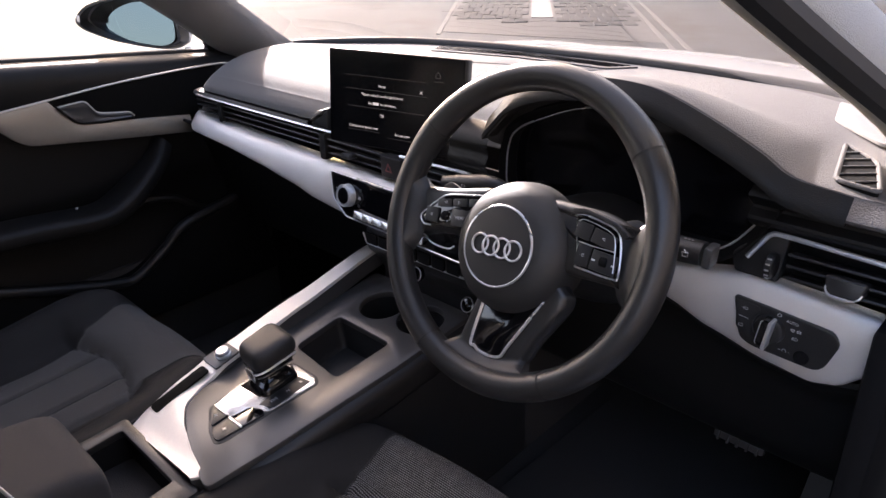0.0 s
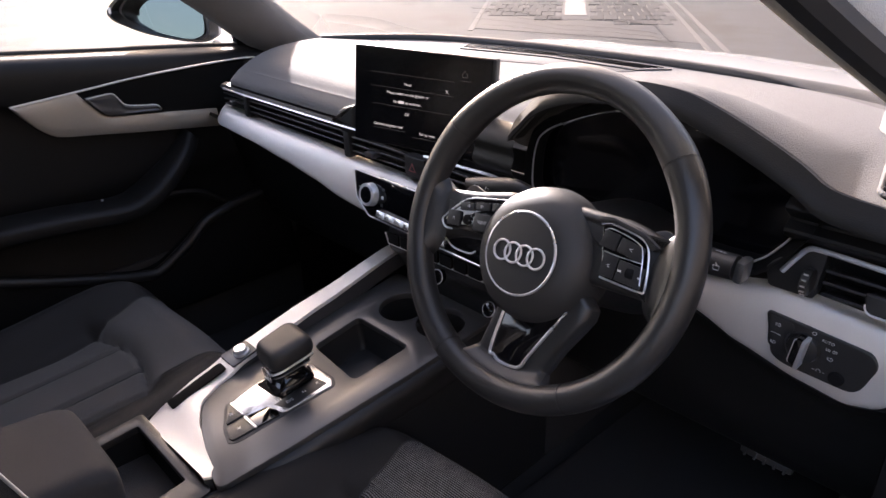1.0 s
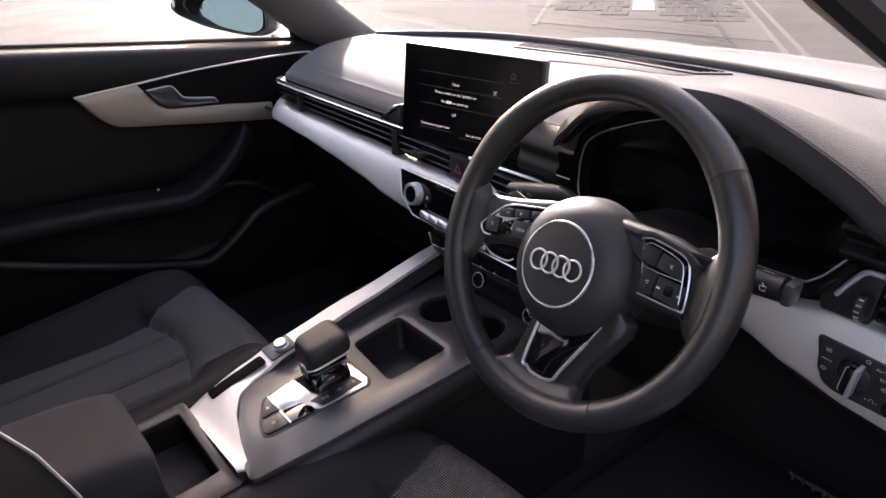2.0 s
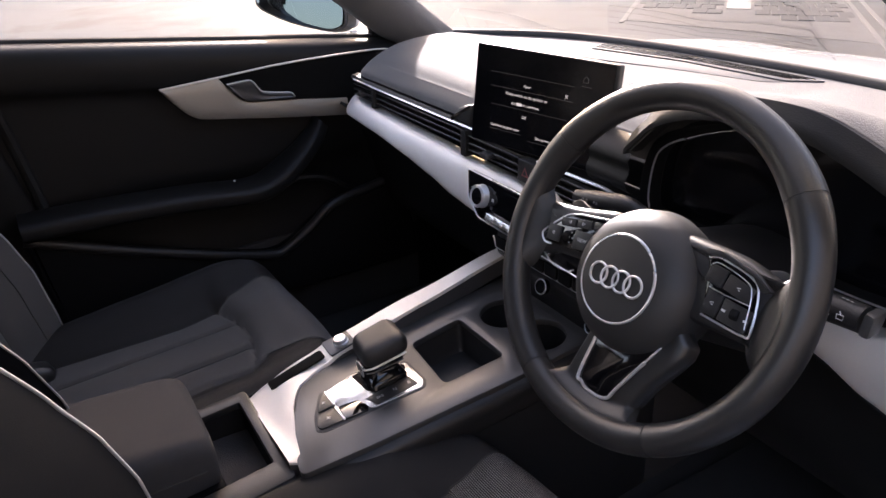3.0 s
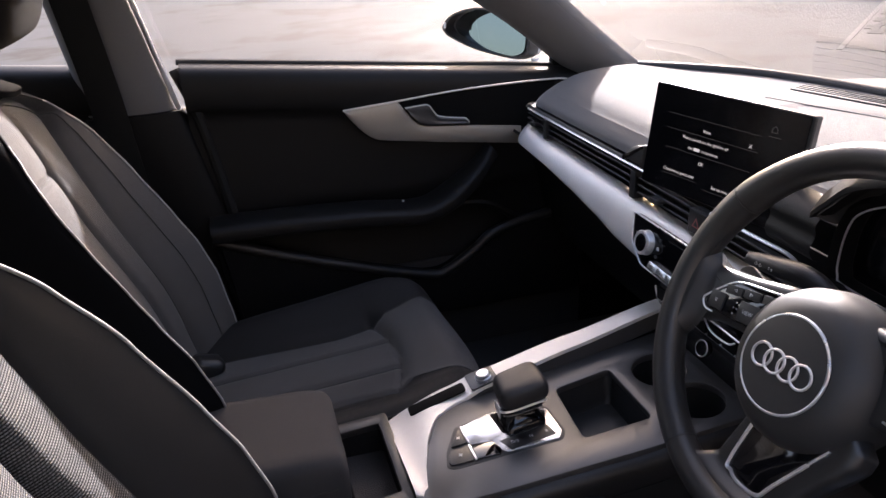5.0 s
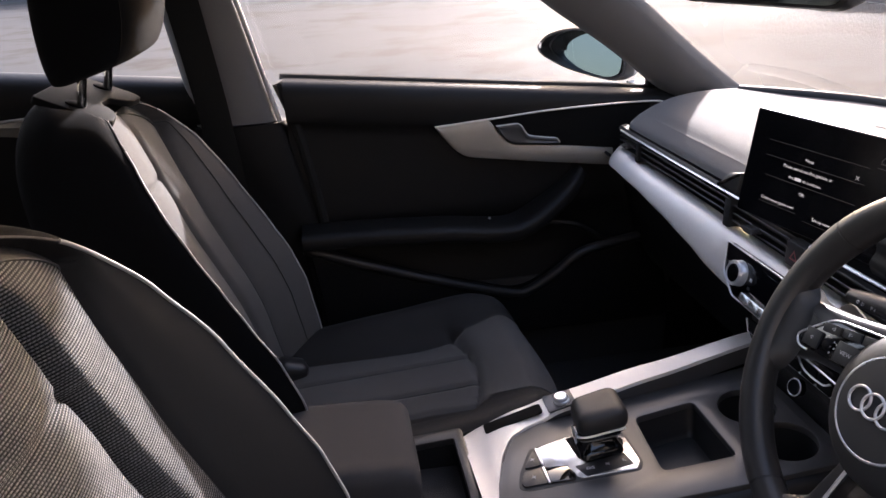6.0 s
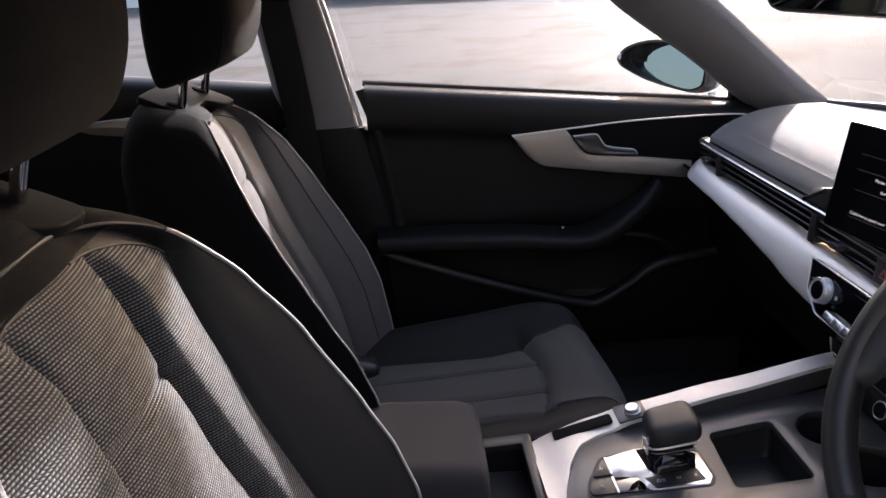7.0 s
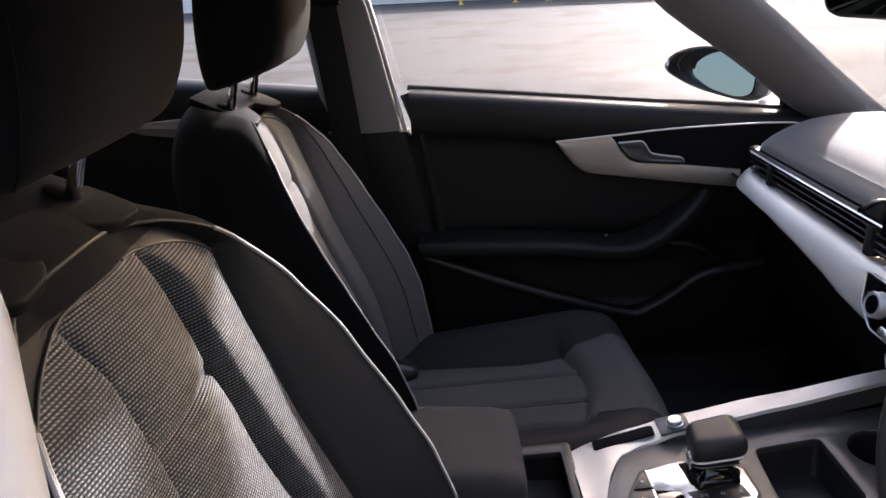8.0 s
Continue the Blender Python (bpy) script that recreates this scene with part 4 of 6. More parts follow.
part("vent_tab", block(0.022, 0.02, 0.010, 0.003, pose(-0.095, 0.148, 0.812)), SATIN, cv, "satin vent tab")
hz = part("hazard_switch", block(0.046, 0.02, 0.036, 0.003, pose(0.004, 0.160, 0.810)), PLASTIC, dash, "black hazard warning switch")
tri = [(0.010 * math.sin(2.0944 * k), 0.010 * math.cos(2.0944 * k) - 0.002) for k in range(3)]
part("hazard_triangle", ring_plate(tri, [(a * 0.62, b * 0.62 - 0.0006) for a, b in tri], 0.0006, basis((0.0, 0.1496, 0.810), (1, 0, 0), (0, 0, 1))), RED, hz, "red triangle", smooth=0)
part("vent_chrome", tube(curve_through([(0.03, 0.149, 0.836), (0.12, 0.149, 0.838), (0.175, 0.15, 0.838), (0.192, 0.152, 0.826), (0.197, 0.155, 0.80)], 24), 0.0025, 6), CHROME, dash, "bright vent surround")
rows = [[(x, y, z) for x in np.linspace(0.13, 0.203, 8)] for y, z in ((0.165, 0.838), (0.155, 0.845), (0.15, 0.858), (0.156, 0.872), (0.152, 0.885), (0.165, 0.90), (0.19, 0.906))]
part("panel_step", loft(curve_rows([[Vector(p) for p in r] for r in rows], 16)), SOFT, dash)
part("pad_step", plate(rounded([(-0.206, 0.852), (-0.180, 0.880), (-0.146, 0.890), (-0.146, 0.852)], [0.002, 0.010, 0.002, 0.002]), 0.06, basis((0, 0.148 - 0.12 * 0.852, 0), (1, 0, 0), (0, 0.12, 1)), 0.005, 3), PLASTIC, dash, "dark step beside the screen")

# climate controls in the band
AC = basis((0.03, 0.1235, 0.752), (1, -0.02, 0), (0, 0.22, 1))
ac = part("climate_panel", plate(rounded([(-0.160, 0.030), (0.17, 0.034), (0.17, -0.036), (-0.108, -0.036), (-0.146, -0.012)], 0.006), 0.01, AC, 0.001), GLOSS, dash, "gloss black climate control panel")
part("panel_surround", tube([AC @ Vector((p.x, p.y, 0.0)) for p in rounded([(-0.161, 0.031), (0.171, 0.035), (0.171, -0.037), (-0.109, -0.037), (-0.147, -0.013)], 0.006)], 0.0013, 6, closed=True, up=(0, 1, 0)), CHROME, ac, "bright surround")
part("temperature_dial", turned([(0.0, 0.0095), (0.0158, 0.010), (0.0172, 0.0085), (0.0178, 0.003), (0.0195, 0.0), (0.0195, -0.002)], AC @ pose(-0.107, 0.0, 0.002), 36), CHROME, ac, "bright temperature dial with black face")
part("dial_face", turned([(0.0, 0.0012), (0.0130, 0.0012), (0.0140, 0.0)], AC @ pose(-0.107, 0.0, 0.0116), 32), GLOSS, ac, "gloss black dial face")
part("dial_rim", tube([AC @ Vector((-0.107 + 0.018 * math.cos(a), 0.0172 * math.sin(a), 0.0105)) for a in np.linspace(0, 2 * math.pi, 37)[:-1]], 0.0017, 6, closed=True, up=(0, 1, 0)), CHROME, ac, "bright dial rim")
for k in range(3):
    bar(0.006, 0.005, AC @ pose(-0.077, 0.015 - 0.013 * k, 0.0012), PRINT if k == 1 else SATIN, ac)
bar(0.010, 0.0014, AC @ pose(-0.135, 0.006, 0.0012), PRINT, ac)
part("readout", plate(rounded([(-0.060, 0.023), (0.05, 0.025), (0.05, -0.012), (-0.060, -0.012)], 0.002), 0.001, AC @ pose(0, 0, 0.0018)), DISPLAY, ac, "dark climate readout", smooth=0)
for k in range(7):
    part("rocker_key", block(0.0228, 0.012, 0.007, 0.0015, AC @ pose(-0.072 + 0.0235 * k, -0.026, 0.003, -14)), GATEALU, ac, "bright rocker key")
low = part("switch_panel", plate(rounded([(-0.055, 0.014), (0.19, 0.018), (0.185, -0.016), (-0.045, -0.014)], 0.006), 0.012, basis((0, 0.135, 0.684), (1, -0.02, 0.03), (0, 0.2, 1)), 0.002), PLASTIC, dash, "black switch row with bright lower edge")
part("row_edge", tube([Vector((-0.052, 0.130, 0.690)), Vector((-0.046, 0.131, 0.672)), Vector((0.05, 0.13, 0.676)), Vector((0.185, 0.129, 0.681)), Vector((0.19, 0.13, 0.695))], 0.0016, 6), CHROME, low, "bright lower edge")
for k in range(7):
    part("switch_key", block(0.026, 0.004, 0.020, 0.0015, pose(-0.03 + 0.031 * k, 0.1295, 0.684 + 0.0009 * k)), MATT, low)
vk = part("volume_knob", turned([(0.0, 0.011), (0.0095, 0.011), (0.011, 0.009), (0.0115, 0.0)], basis((0.080, 0.131, 0.655), (1, 0, 0), (0, 0.3, 1)), 24), GLOSS, dash, "small black volume knob")
part("knob_ring", tube([basis((0.080, 0.131, 0.655), (1, 0, 0), (0, 0.3, 1)) @ Vector((0.0115 * math.cos(a), 0.0115 * math.sin(a), 0.009)) for a in np.linspace(0, 2 * math.pi, 31)[:-1]], 0.0009, 6, closed=True, up=(0, 1, 0)), CHROME, vk)
rows = [[(x, y, z) for x in np.linspace(-0.055, 0.20, 10)] for y, z in ((0.14, 0.672), (0.142, 0.655), (0.16, 0.635), (0.175, 0.605), (0.172, 0.575))]
part("stack_panel", loft(curve_rows([[Vector(p) for p in r] for r in rows], 12)), PLASTIC, dash, "black panel below the switches")
SB = basis((0.165, 0.150, 0.622), (1, 0, 0), (0, 0.5, 1))
sbn = part("start_button", turned([(0.0, 0.003), (0.009, 0.003), (0.0105, 0.002), (0.0115, 0.0)], SB, 24), GLOSS, dash, "round black start button")
part("button_ring", tube([SB @ Vector((0.0118 * math.cos(a), 0.0118 * math.sin(a), 0.001)) for a in np.linspace(0, 2 * math.pi, 31)[:-1]], 0.0008, 6, closed=True, up=(0, 1, 0)), CHROME, sbn)

# driver's side: aluminium band, light switch, outer vent
R_TOP = [(0.44, 0.780), (0.472, 0.785), (0.514, 0.791), (0.559, 0.801), (0.614, 0.798), (0.72, 0.792)]
R_LOW = [(0.44, 0.752), (0.477, 0.741), (0.53, 0.721), (0.60, 0.704), (0.65, 0.698), (0.677, 0.705), (0.70, 0.725), (0.718, 0.75)]
rows = []
for x in np.linspace(0.44, 0.718, 40):
    t, b = along(R_TOP, x), along(R_LOW, x)
    rows.append(curve_through([(x, 0.195, t + 0.001), (x, 0.176, t), (x, 0.168, t * 0.75 + b * 0.25), (x, 0.166, (t + b) / 2), (x, 0.168, b * 0.8 + t * 0.2), (x, 0.174, b), (x, 0.20, b - 0.002)], 18))
part("trim_band", thicken(loft(rows), 0.004), ALU, dash, "pale aluminium trim band")
LS = basis((0.613, 0.1635, 0.748), (1, 0, -0.02), (0, 0.02, 1))
ls = part("light_switch", plate(rounded([(-0.056, 0.030), (0.052, 0.024), (0.060, 0.012), (0.048, -0.028), (-0.028, -0.026), (-0.042, -0.020)], [0.006, 0.012, 0.012, 0.014, 0.02, 0.02]), 0.006, LS, 0.0015), PLASTIC, dash, "black light switch panel", smooth=12)
part("rotary_knob", turned([(0.0, 0.006), (0.0135, 0.006), (0.0155, 0.005), (0.0170, 0.0)], LS @ pose(-0.011, 0.003, 0.0), 40), PLASTIC, ls, "round black rotary knob")
part("knob_scale", tube([LS @ Vector((-0.011 + 0.0185 * math.cos(a), 0.003 + 0.0185 * math.sin(a), 0.0006)) for a in np.linspace(radians(150), radians(262), 16)], 0.0007, 6), SATIN, ls)
GRIP = rounded([(-0.0062, 0.0165), (0.0050, 0.0165), (0.0052, -0.0165), (-0.0060, -0.0125)], 0.0022)
KG = LS @ pose(-0.0115, 0.003, 0.018, 0, 0, -6)
part("knob_grip", plate(GRIP, 0.014, KG, 0.001), GLOSS, ls, "gloss black grip")
part("grip_edge", plate(rounded([(0.0012, 0.0172), (0.0056, 0.0172), (0.0058, -0.0185), (0.0014, -0.0165)], 0.0014), 0.0155, KG @ pose(0, 0, 0.0008), 0.0006), CHROME, ls, "bright grip edge")
part("grip_line", tube([KG @ Vector(p) for p in ((-0.0045, 0.0168, 0.0002), (-0.0064, 0.0150, 0.0002), (-0.0062, -0.0110, 0.0002), (-0.0045, -0.0132, 0.0002))], 0.0006, 6), CHROME, ls)
part("dimmer_button", turned([(0.0, 0.0028), (0.0066, 0.0030), (0.0076, 0.0022), (0.0082, 0.0)], LS @ pose(0.0265, -0.0175, 0.0), 28), MATT, ls, "round dimmer button")
part("fog_key", plate(rounded([(-0.052, 0.0265), (-0.026, 0.0255), (-0.0235, 0.018), (-0.030, 0.010), (-0.031, -0.004), (-0.0255, -0.0145), (-0.038, -0.0165), (-0.0475, -0.006)], 0.003), 0.003, LS @ pose(0, 0, 0.0009), 0.0006), PLASTIC, ls)
words("AUTO", 0.0046, LS @ pose(0.0105, 0.0195, 0.0006, 0, 0, -3), PRINT, ls)
words("O", 0.0062, LS @ pose(-0.004, 0.0235, 0.0006), PRINT, ls)


def lamp_symbol(cx_, cy_, k, z=0.0006, turn=0.0, size=1.0):
    """A lamp's outline with its rays; k: -1 when the rays point to the left."""
    m = LS @ pose(cx_, cy_, z, 0, 0, turn)
    pts = [(0.0, 0.0019)] + [(k * 0.0024 * math.sin(a), 0.0019 * math.cos(a)) for a in np.linspace(0.3, math.pi - 0.3, 7)] + [(0.0, -0.0019)]
    part("symbol", tube([m @ Vector((-x * size, y * size, 0)) for x, y in pts], 0.00026, 4, closed=True), PRINT, ls, smooth=0)
    for dy in (-0.0013, 0.0, 0.0013):
        bar(0.0022 * size, 0.00045, m @ pose(k * 0.0021 * size, dy * size, 0), PRINT, ls)


lamp_symbol(0.0185, 0.0115, 1, size=0.8)
lamp_symbol(0.0125, 0.0112, -1, size=0.8)
lamp_symbol(0.0165, 0.0018, -1)
lamp_symbol(-0.0400, 0.0185, -1, 0.0012)
lamp_symbol(-0.0415, -0.0035, -1, 0.0012)
part("symbol", tube([LS @ Vector((0.0085 + 0.0022 * math.cos(a), -0.0165 + 0.0022 * math.sin(a), 0.0006)) for a in np.linspace(-0.6, math.pi + 0.6, 12)], 0.0003, 4), PRINT, ls, smooth=0)
for dx, w in ((-0.0052, 0.0022), (0.0052, 0.0012)):
    bar(w, 0.0006, LS @ pose(0.0085 + dx, -0.0165, 0.0006), PRINT, ls)
bar(0.011, 0.0006, LS @ pose(-0.0405, 0.0075, 0.0012, 0, 0, -4), PRINT, ls)
ov = part("outer_vent", plate(rounded([(0.60, 0.854), (0.735, 0.850), (0.735, 0.800), (0.596, 0.806)], 0.004), 0.003, basis((0, 0.20, 0), (1, 0, 0), (0, 0, 1))), MATT, dash, "slatted outer air vent")
slats(0.605, 0.732, (0.813, 0.826, 0.839), 0.178, "vent_slat", ov, depth=0.03)
VT = basis((0.666, 0.150, 0.8295), (1, 0, 0.0), (0, 0.35, 1))
VT_LINE = rounded([(-0.020, 0.011), (0.020, 0.011), (0.016, -0.010), (-0.016, -0.010)], [0.004, 0.004, 0.009, 0.009], 5)
part("vent_tab", plate(VT_LINE, 0.022, VT, 0.003, 3), PLASTIC, ov, "dark vent tab with a bright lip")
part("tab_edge", tube([VT @ Vector((p.x * 0.96, p.y * 0.94, -0.001)) for p in VT_LINE if p.y < 0.002], 0.0012, 6), CHROME, ov, "bright lip")
part("vent_cheek", plate(rounded([(0.545, 0.825), (0.583, 0.862), (0.602, 0.858), (0.597, 0.803), (0.55, 0.803)], 0.004), 0.02, basis((0, 0.173, 0), (1, 0, 0), (0, 0, 1)), 0.002), PLASTIC, ov)
roller((0.5925, 0.160, 0.828), dash, 0.030, 0.009)
part("vent_chrome", tube(curve_through([(0.565, 0.164, 0.829), (0.578, 0.164, 0.851), (0.586, 0.164, 0.861), (0.60, 0.164, 0.863), (0.66, 0.164, 0.861), (0.73, 0.164, 0.858)], 30), 0.003, 8), CHROME, dash, "bright vent surround")
rows = [[(x, y, z) for x in np.linspace(0.56, 0.725, 12)] for y, z in ((0.19, 0.855), (0.165, 0.868), (0.158, 0.878), (0.17, 0.886), (0.158, 0.896), (0.15, 0.904), (0.16, 0.912))]
part("panel_step", loft(curve_rows([[Vector(p) for p in r] for r in rows], 18)), SOFT, dash)
# side window grille on top of the pad
SG = [(0.601, 0.311), (0.647, 0.262), (0.672, 0.172), (0.629, 0.183)]
sg_line = rounded(SG, [0.010, 0.016, 0.008, 0.010], 5)
sg = part("side_grille", plate(sg_line, 0.012, pose(0, 0, 0.9265)), VOID, dash, "slatted side window vent over a near-black plate for its inner shade", smooth=0)
part("grille_frame", tube([(p.x, p.y, 0.9270) for p in sg_line], 0.0026, 8, closed=True), PAD, sg, "grained vent frame")
SD = Vector((0.77, 0.64))
for k in range(5):
    o = Vector((0.601, 0.311)).lerp(Vector((0.672, 0.172)), 0.22 + 0.15 * k)
    cuts = []
    for i, p in enumerate(sg_line):
        q = sg_line[(i + 1) % len(sg_line)]
        den = SD.x * (q - p).y - SD.y * (q - p).x
        if abs(den) > 1e-9:
            w = (SD.x * (o - p).y - SD.y * (o - p).x) / den
            if 0 <= w < 1:
                cuts.append(p.lerp(q, w))
    if len(cuts) > 1:
        part("grille_slat", tube([(cuts[0].x, cuts[0].y, 0.9275), (cuts[-1].x, cuts[-1].y, 0.9275)], 0.0011, 6), SATIN, sg)
tw = rounded([(0.5375, 0.500), (0.560, 0.405), (0.632, 0.330), (0.690, 0.330), (0.690, 0.420)], 0.01)
part("tweeter_panel", plate(tw, 0.004, pose(0, 0, 0.9285), 0.001), MESH, dash, "perforated loudspeaker panel")

# ---- instrument cluster under the hood ----
clus = thing("instrument_cluster", (0.38, 0.2, 0.82), "switched-off black instrument display with thin bright surround", "instrument cluster")
co = [(0.2105, 0.880), (0.2210, 0.900), (0.2530, 0.9205), (0.329, 0.950), (0.414, 0.960), (0.500, 0.940), (0.569, 0.896), (0.572, 0.880), (0.552, 0.846), (0.530, 0.820), (0.505, 0.814), (0.38, 0.812), (0.2300, 0.811), (0.2090, 0.820), (0.2065, 0.850)]
CO = curve_through([(x, 0, z) for x, z in co], 90, True)
part("display", plate([(p.x, p.z) for p in CO], 0.004, basis((0, 0.215, 0), (1, 0, 0), (0, 0.0, 1))), DISPLAY, clus, "black display glass", smooth=0)
part("surround", tube([(p.x, 0.192, p.z) for p in CO], 0.0013, 6, closed=True, up=(0, 1, 0)), CHROME, clus, "thin bright surround")
part("cowl", loft([[(p.x, 0.214, p.z) for p in CO], [(p.x, 0.198, p.z) for p in CO], [(0.385 + (p.x - 0.385) * 1.05, 0.185, 0.875 + (p.z - 0.875) * 1.10) for p in CO], [(0.392 + (p.x - 0.385) * (1.07 if p.x > 0.385 else 1.10), 0.156 + 0.035 * min(1.0, max(0.0, (0.29 - p.x) / 0.06)), 0.882 + (p.z - 0.875) * (1.10 if p.z > 0.875 else 1.08)) for p in CO]], around=True), MATT, clus, "dull black cowl")

# ---- screen ----
SCR = basis((-0.007, 0.176, 0.908), (0.982, 0.186, 0.0), (0.0, 0.12, 1.0))
scr = thing("touch_screen", (0.0, 0.2, 0.84), "black touch screen showing a short note in white", "screen")
SW, SH = 0.262, 0.152
out = rounded([(-SW / 2, -SH / 2), (SW / 2, -SH / 2), (SW / 2, SH / 2), (-SW / 2, SH / 2)], 0.004)
part("casing", plate(out, 0.012, SCR, 0.0015), PLASTIC, scr, "black screen casing")
part("glass", plate(rounded([(-SW / 2 + 0.002, -SH / 2 + 0.002), (SW / 2 - 0.004, -SH / 2 + 0.002), (SW / 2 - 0.004, SH / 2 - 0.002), (-SW / 2 + 0.002, SH / 2 - 0.002)], 0.003), 0.002, SCR @ pose(0, 0, 0.0015)), DISPLAY, scr, "dark glass", smooth=0)
part("casing_edge", block(0.0012, SH - 0.004, 0.008, 0.0004, SCR @ pose(SW / 2 + 0.0004, 0, -0.006)), SATIN, scr)
UP = SCR @ pose(0, 0, 0.0018)
TS = 0.0064
for text, x0, y0 in (("Note", -0.022, 0.023), ("Please switch on the ignition or", -0.022, 0.008), ("OK", -0.022, -0.023), ("Continue as guest user", -0.059, -0.044), ("Set up now", 0.018, -0.049)):
    words(text, TS, UP @ pose(x0, y0, 0), ICON, scr)
words("the", TS, UP @ pose(-0.0455, -0.005, 0), ICON, scr)
bar(0.011, 0.0042, UP @ pose(-0.034, -0.005, 0), ICON, scr, "word_bar")
words("to continue.", TS, UP @ pose(-0.0105, -0.005, 0), ICON, scr)
DIM = glowing("dim_symbol", (0.5, 0.5, 0.52), 0.010)
for a in (45, -45):
    bar(0.0075, 0.0006, UP @ pose(0.052, 0.021, 0, 0, 0, a), ICON, scr)
for y0, x0, w in ((0.037, -0.016, 0.160), (0.0155, -0.016, 0.160), (-0.012, -0.016, 0.150), (-0.050, -0.058, 0.066), (-0.056, 0.030, 0.08)):
    bar(w, 0.0005, UP @ pose(x0, y0, 0), DIM, scr, "screen_line")
house = [(-0.0045, -0.004), (0.0045, -0.004), (0.0045, 0.001), (0.0, 0.0055), (-0.0045, 0.001)]
part("home_symbol", ring_plate(house, [(a * 0.78, b * 0.78) for a, b in house], 0.0003, UP @ pose(0.082, 0.049, 0.0002)), DIM, scr, smooth=0)
bar(0.018, 0.0006, UP @ pose(0.084, 0.040, 0), DIM, scr, "screen_line")

# ---- steering wheel ----
RAKE = radians(24.57)
WHEEL = basis((0.37, 0.0, 0.86), (1, 0, 0), (0, math.sin(RAKE), math.cos(RAKE))) @ pose(0, 0, 0, 0, 0, 4.0)
sw = thing("steering_wheel", (0.37, 0.0, 0.68), "black leather three-spoke steering wheel with satin chrome details", "steering wheel")
RC, RT = 0.1695, 0.0158


def rim_piece(a0, a1, n, k=1.0):
    rows = []
    for a in np.linspace(radians(a0), radians(a1), n):
        grip = 1.0 + 0.10 * (math.exp(-((math.degrees(a) % 360 - 35) / 13) ** 2) + math.exp(-((math.degrees(a) % 360 - 145) / 13) ** 2))
        c = Vector((math.cos(a), math.sin(a), 0))
        rows.append([WHEEL @ (c * RC + c * RT * k * grip * math.cos(w) + Vector((0, 0, 1)) * RT * 1.08 * k * grip * math.sin(w)) for w in np.linspace(0, 2 * math.pi, 21)[:-1]])
    return loft(rows, around=True, caps=True)


SEAMS = (36.3, 143.7, 180 + 61, 360 - 61)
for a0, a1, n in ((36.7, 143.3, 44), (144.1, 240.6, 40), (241.4, 298.6, 26), (299.4, 395.9, 40)):
    part("rim_leather", rim_piece(a0, a1, n), LEATHER, sw, "black leather rim section")
for a in SEAMS:
    part("rim_seam", rim_piece(a - 0.5, a + 0.5, 3, 0.965), RUBBER, sw)
# stitching inside the grips
for a0 in (20, 150):
    for k in range(16):
        a = radians(a0 + 1.9 * k)
        c = WHEEL @ Vector((math.cos(a) * (RC - RT * 0.98), math.sin(a) * (RC - RT * 0.98), 0.004))
        part("rim_stitch", block(0.003, 0.0012, 0.0012, 0.0004, Matrix.Translation(c) @ WHEEL.to_3x3().to_4x4() @ pose(0, 0, 0, 0, 0, math.degrees(a) + 90)), THREAD, sw, smooth=0)


def spoke(outline, r, z, thick, bevel, mat, name, label="", parent=None):
    return part(name, plate(rounded(outline, r), thick, WHEEL @ pose(0, 0, z), bevel, 3), mat, parent or sw, label)


spoke([(-0.168, 0.042), (-0.146, 0.028), (-0.10, 0.032), (-0.04, 0.043), (-0.03, -0.03), (-0.064, -0.020), (-0.118, -0.024), (-0.146, -0.034), (-0.168, -0.050)], 0.014, -0.003, 0.022, 0.009, LEATHER, "left_spoke")
spoke([(0.168, 0.040), (0.149, 0.024), (0.10, 0.040), (0.02, 0.044), (0.03, -0.03), (0.080, -0.032), (0.128, -0.032), (0.147, -0.040), (0.168, -0.058)], 0.014, -0.003, 0.022, 0.009, LEATHER, "right_spoke")


# the lower spoke swells into the rim
LEFT = [(-0.165, -0.056), (-0.157, -0.074), (-0.149, -0.072), (-0.142, -0.057), (-0.133, -0.0495), (-0.115, -0.045), (-0.078, -0.036), (-0.030, -0.030)]
RIGHT = [(-0.165, 0.048), (-0.157, 0.066), (-0.1495, 0.061), (-0.1455, 0.052), (-0.136, 0.0455), (-0.122, 0.051), (-0.109, 0.057), (-0.081, 0.074), (-0.068, 0.081), (-0.056, 0.082), (-0.030, 0.055)]
rows = []
for y in np.linspace(-0.165, -0.030, 60):
    xl, xr = (float(np.interp(y, [q[0] for q in tab], [q[1] for q in tab])) for tab in (LEFT, RIGHT))
    top = []
    for f in 0.5 - 0.5 * np.cos(np.linspace(0, math.pi, 33)):
        x = xl + (xr - xl) * f
        e = max(0.0, 1 - min(x - xl, xr - x) / 0.009)
        u = min(1.0, max(0.0, (math.hypot(x, y) - 0.140) / 0.016))
        top.append(WHEEL @ Vector((x, y, -0.006 - 0.009 * e ** 2.2 * (1 - u) - 0.010 * min(1.0, max(0.0, (x - 0.064) / 0.026)) ** 1.5 + 0.0115 * u * u * (3 - 2 * u))))
    rows.append(top + [WHEEL @ Vector((q, y, -0.024 + 0.014 * min(1.0, max(0.0, (math.hypot(q, y) - 0.140) / 0.016)))) for q in (xr, xl)])
part("lower_spoke", loft(rows, around=True, caps=True), LEATHER, sw, "black leather lower spoke")
